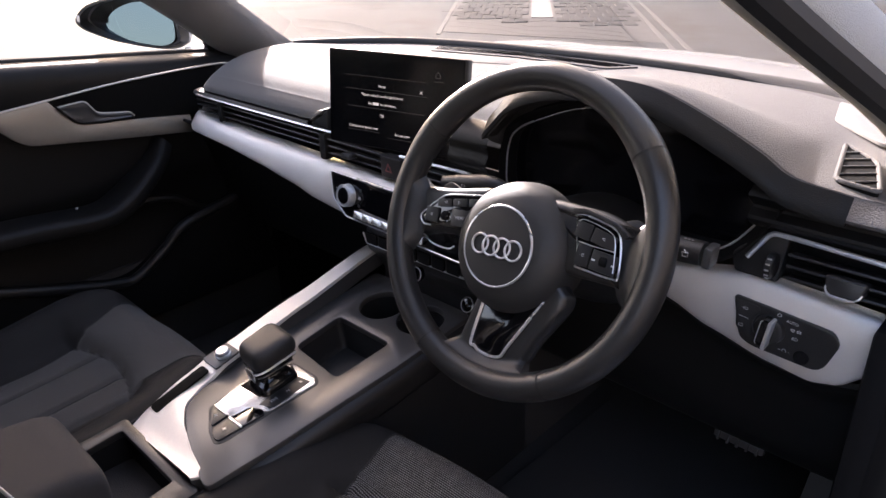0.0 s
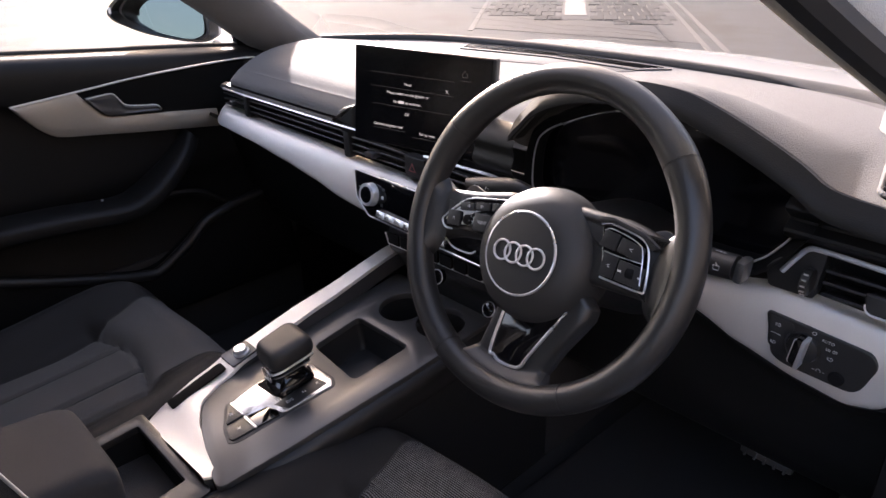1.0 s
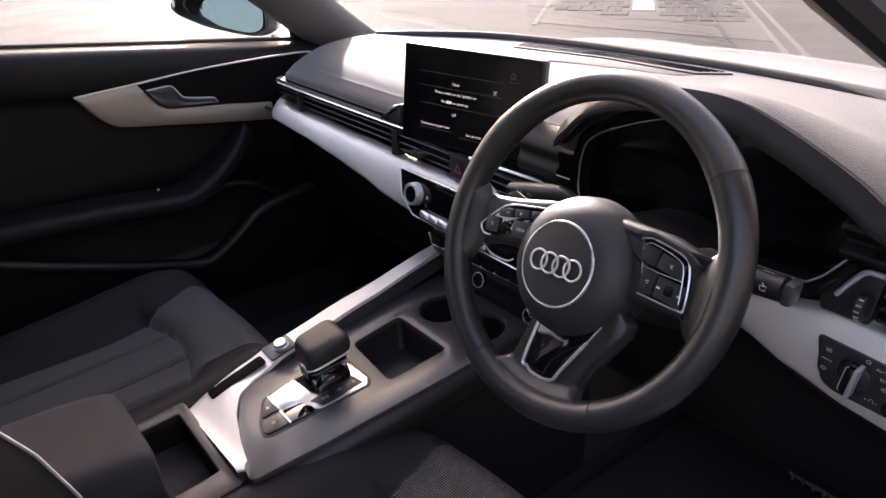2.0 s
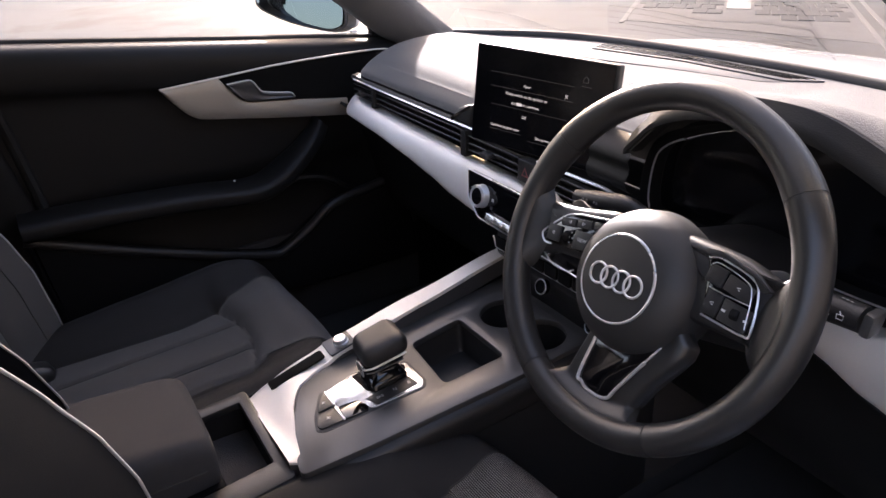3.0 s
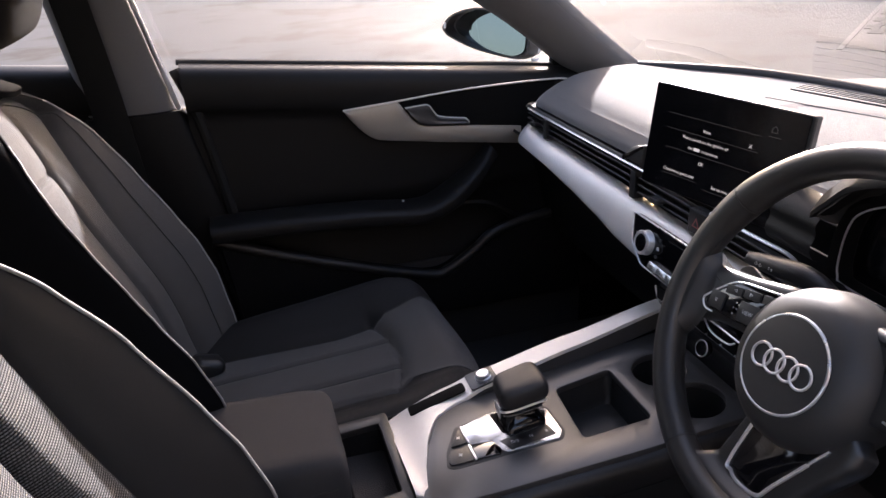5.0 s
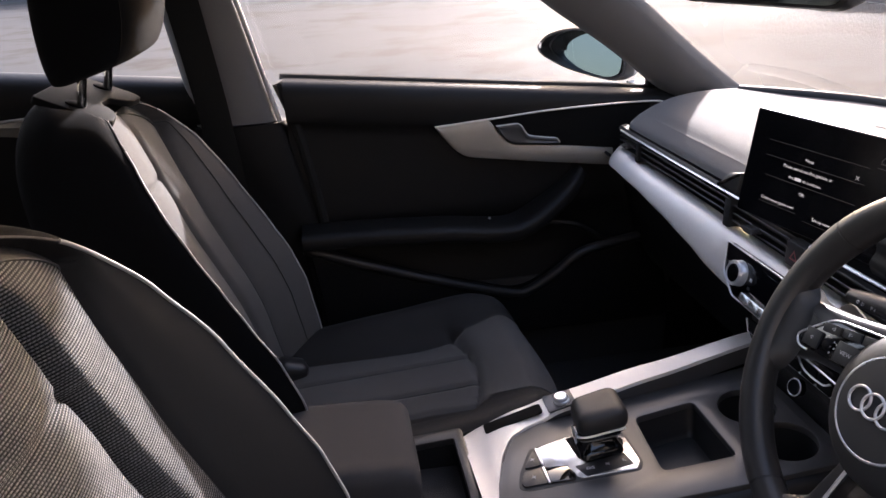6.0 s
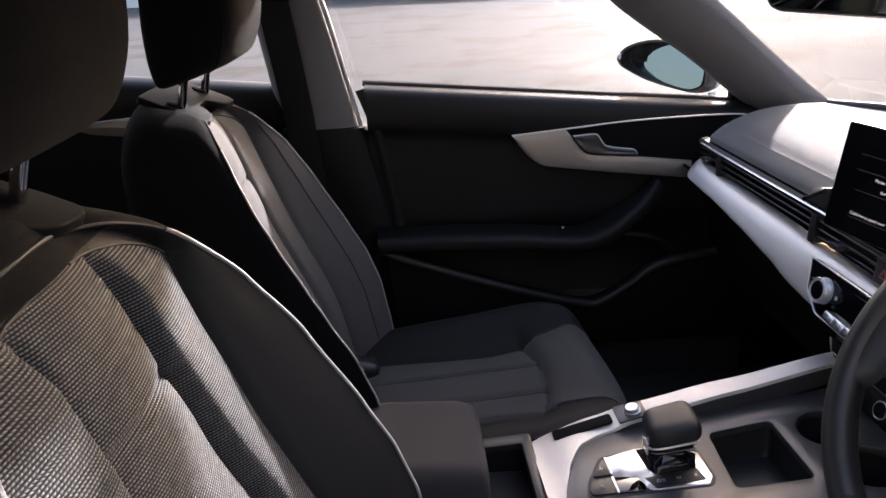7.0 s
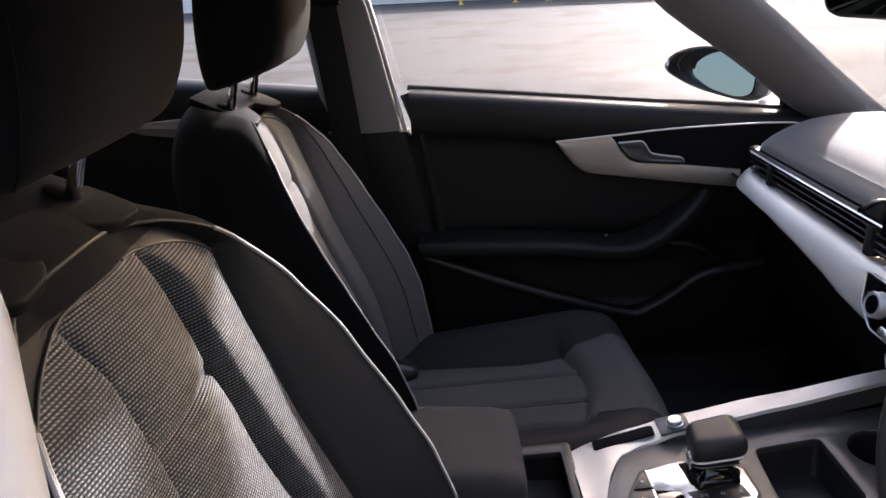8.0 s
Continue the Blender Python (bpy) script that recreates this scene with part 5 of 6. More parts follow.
# the side spokes swell into the rim
for k in (-1, 1):
    rows = []
    for y in np.linspace(-0.058, 0.040, 30):
        w = 1 - abs((y + 0.009) / 0.049) ** 3
        x0, x1 = 0.150 - 0.021 * w, math.sqrt(0.160 ** 2 - y * y)
        rows.append([WHEEL @ Vector((k * (x0 + (x1 - x0) * f), y, -0.0035 - 0.006 * (1 - w) * (1 - f) + 0.0135 * f * f * (3 - 2 * f))) for f in np.linspace(0, 1, 12)])
    part("spoke_swell", loft(rows), LEATHER, sw)
INLAY = [(-0.0186, -0.066), (-0.0271, -0.1301), (-0.0206, -0.1373), (-0.0089, -0.1421), (0.0143, -0.1397), (0.0246, -0.1216), (0.055, -0.066)]
part("spoke_inlay", plate(rounded(INLAY, 0.004), 0.01, WHEEL @ pose(0, 0, -0.0052), 0.001), GLOSS, sw, "gloss black spoke inlay")
part("spoke_trim", tube(curve_through([WHEEL @ Vector((x, y, -0.0048)) for x, y in INLAY], 48), 0.0019, 6), CHROME, sw, "bright U-shaped trim")
part("airbag_cover", turned([(0.0, 0.021), (0.030, 0.0205), (0.048, 0.018), (0.060, 0.012), (0.069, 0.003), (0.074, -0.010), (0.076, -0.030), (0.070, -0.05)], WHEEL @ pose(0, -0.019, 0), 56), AIRBAG, sw, "round dark airbag cover")
part("badge_plate", turned([(0.0, 0.0225), (0.040, 0.0222), (0.0435, 0.0215), (0.044, 0.018)], WHEEL @ pose(-0.0015, -0.0195, 0), 48), AIRBAG, sw, "round dark badge plate")
part("badge_ring", tube([WHEEL @ Vector((-0.0015 + 0.0437 * math.cos(a), -0.0195 + 0.0437 * math.sin(a), 0.0205)) for a in np.linspace(0, 2 * math.pi, 65)[:-1]], 0.0016, 8, closed=True, up=(0, 1, 0)), CHROME, sw, "bright ring round the badge plate")
for k in range(4):
    cx = -0.0002 - 0.0222 + 0.0148 * k
    part("badge_loop", tube([WHEEL @ Vector((cx + 0.0105 * math.cos(a), -0.0205 + 0.0105 * math.sin(a), 0.0238 + 0.0004 * (k % 2))) for a in np.linspace(0, 2 * math.pi, 41)[:-1]], 0.0013, 8, closed=True, up=(0, 1, 0)), CHROME, sw, "plain bright loop")


def key_pad(outline, frame_line, keys, roller_at, label):
    """The switches on a side spoke with their bright frame."""
    pad = part("key_pad", plate(rounded(outline, 0.004), 0.008, WHEEL @ pose(0, 0, 0.0005), 0.001), GLOSS, sw, label)
    part("pad_frame", tube(curve_through([WHEEL @ Vector((x, y, 0.0012)) for x, y in frame_line], 50), 0.0011, 6), CHROME, pad, "bright pad frame")
    for x0, y0, w, h, turn, ix in keys:
        part("wheel_key", block(w - 0.0012, h - 0.0012, 0.0034, 0.0008, WHEEL @ pose(x0, y0, 0.0007, 0, 0, turn)), PLASTIC, pad)
        if ix:
            bar(0.0036, 0.0007, WHEEL @ pose(x0, y0 + 0.0009, 0.0026, 0, 0, turn + 18), PRINT, pad)
            bar(0.0022, 0.0007, WHEEL @ pose(x0 + 0.0004, y0 - 0.0009, 0.0026, 0, 0, turn - 12), PRINT, pad)
    part("thumb_roller", turned([(0.0055, -0.004), (0.006, -0.003), (0.006, 0.003), (0.0055, 0.004)], WHEEL @ pose(*roller_at, -0.001) @ basis((0, 0, 0), (0, 1, 0), (0, 0, 1)), 16), MATT, pad)
    return pad


lp = key_pad([(-0.135, -0.010), (-0.1325, -0.003), (-0.108, 0.0187), (-0.0956, 0.0233), (-0.035, 0.031), (-0.0477, 0.0056), (-0.0535, -0.005), (-0.064, -0.013), (-0.128, -0.016)],
             [(-0.118, -0.0168), (-0.129, -0.0165), (-0.1355, -0.010), (-0.1325, -0.003), (-0.110, 0.0178), (-0.0956, 0.0238), (-0.070, 0.0275), (-0.036, 0.0315)],
             [(-0.1020, 0.0132, 0.022, 0.010, 8, 0), (-0.0795, 0.0170, 0.022, 0.010, 8, 0), (-0.056, 0.0203, 0.022, 0.010, 8, 0), (-0.1185, -0.0035, 0.021, 0.019, 3, 1), (-0.0735, -0.0010, 0.030, 0.021, 4, 0)], (-0.0985, -0.002), "black left key pad")
words("VIEW", 0.0056, WHEEL @ pose(-0.0755, -0.001, 0.0026, 0, 0, 4), PRINT, lp)
for x0, y0, k in ((-0.1000, 0.0138, -1), (-0.0800, 0.0168, 1)):
    tri_ = [(-k * 0.0020, 0.0018), (k * 0.0022, 0.0), (-k * 0.0020, -0.0018)]
    part("arrow_symbol", ring_plate(tri_, [(u * 0.62, v * 0.62) for u, v in tri_], 0.0002, WHEEL @ pose(x0, y0, 0.0027, 0, 0, 8)), PRINT, lp, smooth=0)
for dx, dy in ((0.0062, 0.0055), (0.0062, -0.0055), (0.0090, 0.0), (0.0040, 0.0)):
    bar(0.0018, 0.0018, WHEEL @ pose(-0.0985 + dx, -0.002 + dy, 0.0026), GREYPRINT, lp)
rp = key_pad([(0.0732, 0.029), (0.0854, 0.0317), (0.118, 0.0249), (0.1282, 0.013), (0.1328, -0.0214), (0.1257, -0.0231), (0.0848, -0.0203)],
             [(0.0732, 0.030), (0.0854, 0.0325), (0.118, 0.0255), (0.1285, 0.013), (0.1335, -0.020), (0.127, -0.0238), (0.100, -0.022), (0.084, -0.0205)],
             [(0.0860, 0.0170, 0.019, 0.018, -8, 0), (0.1105, 0.0125, 0.029, 0.016, -12, 1), (0.0910, -0.0075, 0.017, 0.024, -4, 1), (0.1150, -0.0105, 0.030, 0.022, -6, 0)], (0.1150, -0.0095), "black right key pad")
part("key_frame", tube(curve_through([WHEEL @ Vector((x, y, 0.0026)) for x, y in ((0.0785, 0.0255), (0.0870, 0.0280), (0.1155, 0.0210), (0.1235, 0.0110), (0.1280, -0.0180))], 40), 0.0006, 6), CHROME, rp, "fine bright inner frame")
part("key_line", tube([WHEEL @ Vector((x, y, 0.0026)) for x, y in ((0.0830, 0.0055), (0.100, 0.0035), (0.1262, 0.0025))], 0.0005, 6), CHROME, rp)
for ix, iy in ((0.1040, -0.0095), (0.1262, -0.0115)):
    bar(0.0040, 0.0020, WHEEL @ pose(ix, iy, 0.0026, 0, 0, -6), PRINT, rp)
part("spoke_lip", tube(curve_through([WHEEL @ Vector((x, y, -0.012)) for x, y in ((-0.137, -0.030), (-0.120, -0.0385), (-0.095, -0.0400), (-0.086, -0.0355))], 24), 0.0011, 6), CHROME, sw, "bright lip below the key pad")
part("spoke_cap", plate(rounded([(0.068, 0.038), (0.084, 0.0395), (0.120, 0.0315), (0.140, 0.020), (0.130, 0.016), (0.119, 0.0265), (0.086, 0.0338), (0.070, 0.0315)], 0.003), 0.006, WHEEL @ pose(0, 0, 0.0032), 0.0018), LEATHER, sw)
part("column_shroud", loft([[Vector((0.37 + w * math.cos(a), y, zc + h * math.sin(a))) for a in np.linspace(0, 2 * math.pi, 29)[:-1]] for y, zc, w, h in ((0.05, 0.825, 0.06, 0.055), (0.09, 0.805, 0.085, 0.06), (0.15, 0.78, 0.095, 0.07), (0.23, 0.76, 0.095, 0.075))], around=True, caps=True), PLASTIC, None)
tagged(bpy.data.objects["column_shroud"], "black steering column shroud behind the wheel", "column shroud")

st = thing("indicator_stalk", (0.25, 0.1, 0.85), "black indicator stalk with white symbols", "stalk")
part("arm", loft(curve_rows([[Vector(p) + Vector((0, d * math.sin(a), h * math.cos(a))) for a in np.linspace(0, 2 * math.pi, 17)[:-1]] for p, d, h in (((0.31, 0.11, 0.836), 0.008, 0.008), ((0.262, 0.10, 0.856), 0.012, 0.012), ((0.21, 0.095, 0.851), 0.011, 0.011), ((0.178, 0.093, 0.846), 0.008, 0.008))], 14), around=True, caps=True), PLASTIC, st)
SYM = basis((0.215, 0.0836, 0.8515), (1, 0.02, 0.08), (0, 0.2, 1))
for k in (-1, 1):
    part("symbol", tube([SYM @ Vector((k * x - 0.012, y, 0.0006)) for x, y in ((0.0012, 0.0), (0.0030, 0.0022), (0.0030, 0.0010), (0.0050, 0.0010), (0.0050, -0.0010), (0.0030, -0.0010), (0.0030, -0.0022))], 0.0003, 4, closed=True), PRINT, st, smooth=0)
words("P", 0.0055, SYM @ pose(0.004, 0, 0.0006), PRINT, st)
for dy in (-0.0012, 0.0, 0.0012):
    bar(0.0026, 0.0004, SYM @ pose(0.0082, dy, 0.0006), PRINT, st)
part("collar", block(0.016, 0.017, 0.018, 0.005, pose(0.250, 0.099, 0.8555, 0, -4, 0)), GLOSS, st, "gloss black stalk collar")
wi = thing("wiper_stalk", (0.52, 0.1, 0.84), "black wiper stalk with white symbols and grey tip", "stalk")
part("arm", loft(curve_rows([[Vector(p) + Vector((0, d * math.sin(a), h * math.cos(a))) for a in np.linspace(0, 2 * math.pi, 17)[:-1]] for p, d, h in (((0.43, 0.11, 0.835), 0.009, 0.009), ((0.49, 0.10, 0.845), 0.014, 0.014), ((0.545, 0.095, 0.851), 0.013, 0.013))], 14), around=True, caps=True), PLASTIC, wi)
part("tip", block(0.010, 0.022, 0.024, 0.004, pose(0.552, 0.095, 0.851, 0, 4, 0)), SATIN, wi, "grey stalk tip")
WSY = basis((0.515, 0.0815, 0.850), (1, -0.05, 0.11), (0, 0.2, 1))
for k in range(5):
    bar(0.0028 - 0.0003 * k, 0.0010, WSY @ pose(-0.016, 0.0075 - 0.0036 * k, 0.0008), PRINT, wi)
part("speed_roller", block(0.011, 0.008, 0.005, 0.0018, WSY @ pose(-0.003, -0.001, 0.001)), MATT, wi, "ribbed speed roller")
for dx, dy, w in ((-0.003, 0.0062, 0.007), (0.0055, -0.001, 0.0025)):
    bar(w, 0.0010, WSY @ pose(dx, dy, 0.0010), PRINT, wi)
part("symbol", tube([WSY @ Vector((0.0165 + x, y, 0.0008)) for x, y in ((-0.0028, -0.0022), (0.0028, -0.0022), (0.0033, 0.0022), (-0.0033, 0.0022))], 0.0004, 4, closed=True), PRINT, wi, smooth=0)
bar(0.0010, 0.0040, WSY @ pose(0.0165, 0.0035, 0.0008, 0, 0, 30), PRINT, wi)
for x in (0.494, 0.528):
    for dx in (-0.004, 0.0, 0.004):
        bar(0.0024, 0.0024, basis((x + dx, 0.0935, 0.8600 + 0.10 * (x - 0.494)), (1, 0, 0.1), (0, 1, -0.2)), PRINT, wi)
for s in (-1, 1):
    pd = alone("shift_paddle", plate(rounded([(s * 0.07, 0.020), (s * 0.128, 0.040), (s * 0.140, 0.030), (s * 0.120, -0.015), (s * 0.08, -0.015)], 0.008), 0.004, WHEEL @ pose(0, 0, -0.030), 0.001), SATIN, "grey shift paddle behind the steering wheel", "shift paddle", "shift paddles")

# ---- centre console ----


def holed(outer, holes, thick, m, bevel=0.0):
    """A slab with openings through it."""
    cu = bpy.data.curves.new("slab", "CURVE")
    cu.dimensions, cu.fill_mode, cu.extrude, cu.bevel_depth, cu.bevel_resolution = "2D", "BOTH", thick / 2, bevel, 1
    for o in (outer, *holes):
        sp = cu.splines.new("POLY")
        sp.points.add(len(o) - 1)
        for q, p in zip(sp.points, o):
            q.co = (p[0], p[1], 0, 1)
        sp.use_cyclic_u = True
    tmp = new("slab", cu)
    me = bpy.data.meshes.new_from_object(tmp.evaluated_get(bpy.context.evaluated_depsgraph_get()))
    bpy.data.objects.remove(tmp)
    bm = bmesh.new()
    bm.from_mesh(me)
    bpy.data.meshes.remove(me)
    bmesh.ops.remove_doubles(bm, verts=bm.verts, dist=1e-5)
    bm.transform(m @ pose(0, 0, -thick / 2))
    return bm


def well(outline, depth, m, taper=0.94):
    """The inside of a recess below an outline."""
    cx = sum(p[0] for p in outline) / len(outline)
    cy = sum(p[1] for p in outline) / len(outline)
    return loft([[m @ Vector((cx + (p[0] - cx) * k, cy + (p[1] - cy) * k, z)) for p in outline] for k, z in ((1.02, -0.002), (1.0, -0.006), (taper, -depth + 0.008), (taper * 0.9, -depth))], around=True)


con = thing("centre_console", (0.02, -0.1, 0.3), "satin grey centre console with aluminium rail and open tray", "console")
CON = basis((0, 0, 0.5745), (1, 0, 0), (0, 1, 0.11))
BIN = rounded([(-0.020, 0.040), (0.106, 0.040), (0.102, -0.066), (-0.014, -0.056)], 0.012)
CUPS = [circle(0.041, 32, 0.018, 0.102), circle(0.041, 32, 0.100, 0.110)]
PLATE = rounded([(-0.068, 0.165), (0.158, 0.165), (0.152, 0.0), (0.138, -0.20), (0.128, -0.295), (0.108, -0.292), (0.040, -0.272), (-0.030, -0.235), (-0.048, -0.19)], 0.012)
part("console_plate", holed(PLATE, [BIN, *CUPS], 0.008, CON, 0.002), SATIN, con, "satin grey console plate")


def pit(outline, depth, m, mat, name, label):
    bm = well(outline, depth, m)
    n = len(outline)
    bm.verts.ensure_lookup_table()
    bm.faces.new([bm.verts[3 * n + i] for i in range(n)])
    bmesh.ops.recalc_face_normals(bm, faces=bm.faces)
    for f in bm.faces:
        f.normal_flip()
    return part(name, bm, mat, con, label)


pit(BIN, 0.055, CON, PLASTIC, "storage_bin", "black square storage bin")
for c in CUPS:
    pit(c, 0.07, CON, PLASTIC, "cup_holder", "black round cup holder")
part("cup_divider", block(0.03, 0.02, 0.03, 0.008, CON @ pose(0.058, 0.085, -0.018)), PLASTIC, con)
rows = []
for y, z in ((-0.30, 0.515), (-0.1, 0.54), (0.10, 0.57), (0.30, 0.60)):
    rows.append([(-0.098, y, z), (-0.112, y, z - 0.03), (-0.118, y, 0.24)])
part("left_side", loft(curve_rows([[Vector(p) for p in r] for r in rows], 8)), MATT, con, "dull black side panel")
rows = []
for y, x, z in ((-0.36, 0.125, 0.525), (-0.295, 0.128, 0.533), (-0.20, 0.138, 0.547), (0.0, 0.152, 0.569), (0.165, 0.158, 0.588), (0.3, 0.160, 0.60)):
    rows.append(curve_through([(x - 0.002, y, z), (x + 0.010, y, z - 0.006), (x + 0.014, y, z - 0.02), (x + 0.010, y, z - 0.05), (x + 0.014, y, z - 0.07), (x + 0.012, y, 0.24)], 20))
part("right_side", loft(curve_rows(rows, 20)), PLASTIC, con, "black side panel")
# the aluminium rail, flaring across the back of the plate
RAIL = [(-0.300, -0.080, 0.098), (-0.286, -0.086, 0.108), (-0.270, -0.090, 0.045), (-0.252, -0.0915, -0.005), (-0.232, -0.093, -0.034), (-0.20, -0.0945, -0.048), (-0.14, -0.096, -0.054), (-0.05, -0.098, -0.060), (0.08, -0.100, -0.068), (0.20, -0.103, -0.074), (0.30, -0.105, -0.080)]
RAIL_Z = [(-0.30, 0.526), (-0.20, 0.556), (-0.147, 0.5725), (0.0, 0.6015), (0.166, 0.633), (0.30, 0.658)]
rows = []
for y in np.linspace(-0.30, 0.30, 70):
    a, b = along([(r[0], r[1]) for r in RAIL], y), along([(r[0], r[2]) for r in RAIL], y)
    z = along(RAIL_Z, y)
    zr = z if y > -0.16 else z + (0.5745 + 0.11 * y + 0.003 - z) * min(1, (-0.16 - y) / 0.08)
    rows.append([(a - 0.002, y, z - 0.016), (a, y, z - 0.002)] + [(a + (b - a) * f, y, z + (zr - z) * f + 0.0015 * math.sin(math.pi * f)) for f in np.linspace(0.03, 0.97, 10)] + [(b, y, zr - 0.002), (b + 0.001, y, zr - 0.005)])
part("rail", loft(rows), ALU, con, "pale aluminium rail")
part("rail_side", loft([[(r[-1][0] - 0.0005, r[-1][1], r[-1][2] + 0.001), (r[-1][0] + 0.0015, r[-1][1], r[-1][2] - 0.028)] for r in rows]), SATIN, con, "satin grey side of the rail")


def on_rail(x, y, dz=0.0):
    z = along(RAIL_Z, y)
    sl = (along(RAIL_Z, y + 0.02) - along(RAIL_Z, y - 0.02)) / 0.04
    return basis((x, y, z + dz), (1, 0, 0), (0, 1, sl))


part("rail_slot", plate(rounded([(-0.011, -0.046), (0.010, -0.046), (0.011, 0.046), (-0.010, 0.046)], 0.006), 0.003, on_rail(-0.071, -0.222, 0.0048), 0.0005), VOID, con, "near-black plate for the shade in the rail slot")
part("key_plate", plate(rounded([(-0.02, -0.024), (0.02, -0.024), (0.018, 0.02), (-0.018, 0.02)], 0.004), 0.003, on_rail(-0.073, -0.147, 0.0028), 0.0005), SATIN, con)
part("volume_knob", turned([(0.0, 0.0095), (0.0085, 0.010), (0.0105, 0.0085), (0.011, 0.004), (0.0125, 0.003), (0.0125, 0.0)], on_rail(-0.070, -0.146, 0.003), 32), CHROME, con, "small bright volume knob")
# shift gate
GATE = [(-0.006, -0.128), (0.018, -0.081), (0.076, -0.0795), (0.0905, -0.089), (0.0845, -0.170), (0.080, -0.241), (0.072, -0.2515), (0.044, -0.2435), (0.000, -0.217)]
part("gate_groove", plate(rounded([(0.042 + (a - 0.042) * 1.065, (b + 0.165) * 1.04 - 0.165) for a, b in GATE], 0.008), 0.004, CON @ pose(0, 0, 0.0015)), RUBBER, con, "dark groove round the gate", smooth=0)
gate = part("shift_gate", plate(rounded(GATE, 0.007), 0.006, CON @ pose(0, 0, 0.0025), 0.0008), PLASTIC, con, "dark shift gate")


def inset(name, outline, mat, label, dz, r=0.003, bevel=0.0008, thick=0.003):
    return part(name, plate(rounded(outline, r), thick, CON @ pose(0, 0, dz), bevel), mat, gate, label)


inset("gate_plate", [(0.005, -0.211), (-0.004, -0.168), (-0.004, -0.126), (0.024, -0.0845), (0.074, -0.084), (0.087, -0.093), (0.081, -0.166), (0.076, -0.1725), (0.068, -0.1735), (0.051, -0.1815), (0.0455, -0.2085)], GATEALU, "bright aluminium gate plate", 0.0042)
inset("gate_well", [(0.000, -0.164), (0.000, -0.128), (0.026, -0.0885), (0.052, -0.0985), (0.045, -0.160)], MATT, "black lever opening", 0.0048)
inset("gate_strip", [(0.057, -0.170), (0.054, -0.098), (0.078, -0.094), (0.080, -0.160)], PLASTIC, "dark strip with gear letters", 0.0048, 0.002, 0.0004)
inset("gate_inlay", [(0.0475, -0.2075), (0.052, -0.180), (0.069, -0.1725), (0.080, -0.176), (0.0755, -0.209)], GLOSS, "gloss black inlay", 0.0046, 0.002, 0.0004)
for b, cx_, cy_ in (([(0.011, -0.220), (0.0065, -0.2115), (0.0395, -0.2110), (0.0395, -0.2340), (0.034, -0.2335)], 0.026, -0.220), ([(0.045, -0.2385), (0.0455, -0.2120), (0.0755, -0.2125), (0.0725, -0.244), (0.064, -0.246)], 0.059, -0.227)):
    inset("gate_button", b, PLASTIC, "black push button", 0.0046, 0.003, 0.0008)
    for a in (0, 90):
        bar(0.0065, 0.0012, CON @ pose(cx_, cy_, 0.0048, 0, 0, a + 20), PRINT, gate)
for x0, y0, w in ((0.0225, -0.2095, 0.034), (0.0605, -0.2105, 0.031)):
    part("button_edge", block(w, 0.003, 0.002, 0.0005, CON @ pose(x0, y0, 0.0048)), CHROME, gate, "bright button edge")
for tx, yy in (("R", -0.104), ("N", -0.127), ("D/S", -0.151)):
    words(tx, 0.0075, CON @ pose(0.0675, yy, 0.0052, 0, 0, 84), PRINT, gate)
# selector lever
gl = thing("gear_selector", (0.02, -0.12, 0.575), "black leather gear selector with bright trim on the gate", "gear lever")
LV = basis((0.030, -0.127, 0.566), (1, 0.0, 0), (0, 1, 0.11))
STEM = rounded([(-0.024, -0.030), (0.024, -0.030), (0.024, 0.032), (-0.024, 0.032)], 0.010)
part("boot", loft(curve_rows([[LV @ Vector((p.x * k, p.y * k2 + dy, z)) for p in STEM] for k, k2, dy, z in ((1.0, 1.0, 0, 0.0), (0.92, 0.90, 0.001, 0.006), (0.70, 0.72, 0.003, 0.012), (0.50, 0.55, 0.004, 0.020), (0.46, 0.52, 0.004, 0.034), (0.55, 0.60, 0.003, 0.045))], 18), around=True, caps=True), GLOSS, gl, "gloss black boot")
HEAD = rounded([(-0.026, -0.030), (0.024, -0.034), (0.031, -0.020), (0.032, 0.034), (-0.031, 0.038)], [0.013, 0.010, 0.010, 0.016, 0.016], 6)


def head_rows(table, n):
    return curve_rows([[LV @ Vector((p.x * k, p.y * sy + y0, z + 0.06 * p.y * sy)) for p in HEAD] for k, sy, y0, z in table], n)


part("lower_tier", loft(head_rows(((0.60, 0.62, 0.003, 0.031), (0.80, 0.84, 0.001, 0.033), (0.86, 0.90, 0.000, 0.040), (0.90, 0.93, 0.001, 0.050)), 10), around=True, caps=True), GLOSS, gl, "gloss black lower tier")
part("head", loft(head_rows(((0.80, 0.80, 0.003, 0.0455), (0.95, 0.94, 0.003, 0.0465), (1.03, 1.01, 0.003, 0.050), (1.06, 1.03, 0.003, 0.056), (1.03, 1.0, 0.003, 0.064), (0.93, 0.90, 0.002, 0.0705), (0.68, 0.68, 0.001, 0.0745), (0.25, 0.25, 0.001, 0.0755)), 30), around=True, caps=True), LEVER, gl, "black leather lever head")
part("head_trim", tube(curve_through([LV @ Vector(p) for p in ((0.022, -0.0330, 0.0440), (0.0255, -0.0325, 0.0440), (0.0305, -0.0215, 0.0450), (0.0320, 0.0, 0.0465), (0.0322, 0.030, 0.0480))], 24), 0.0016, 6), CHROME, gl, "bright lever trim")
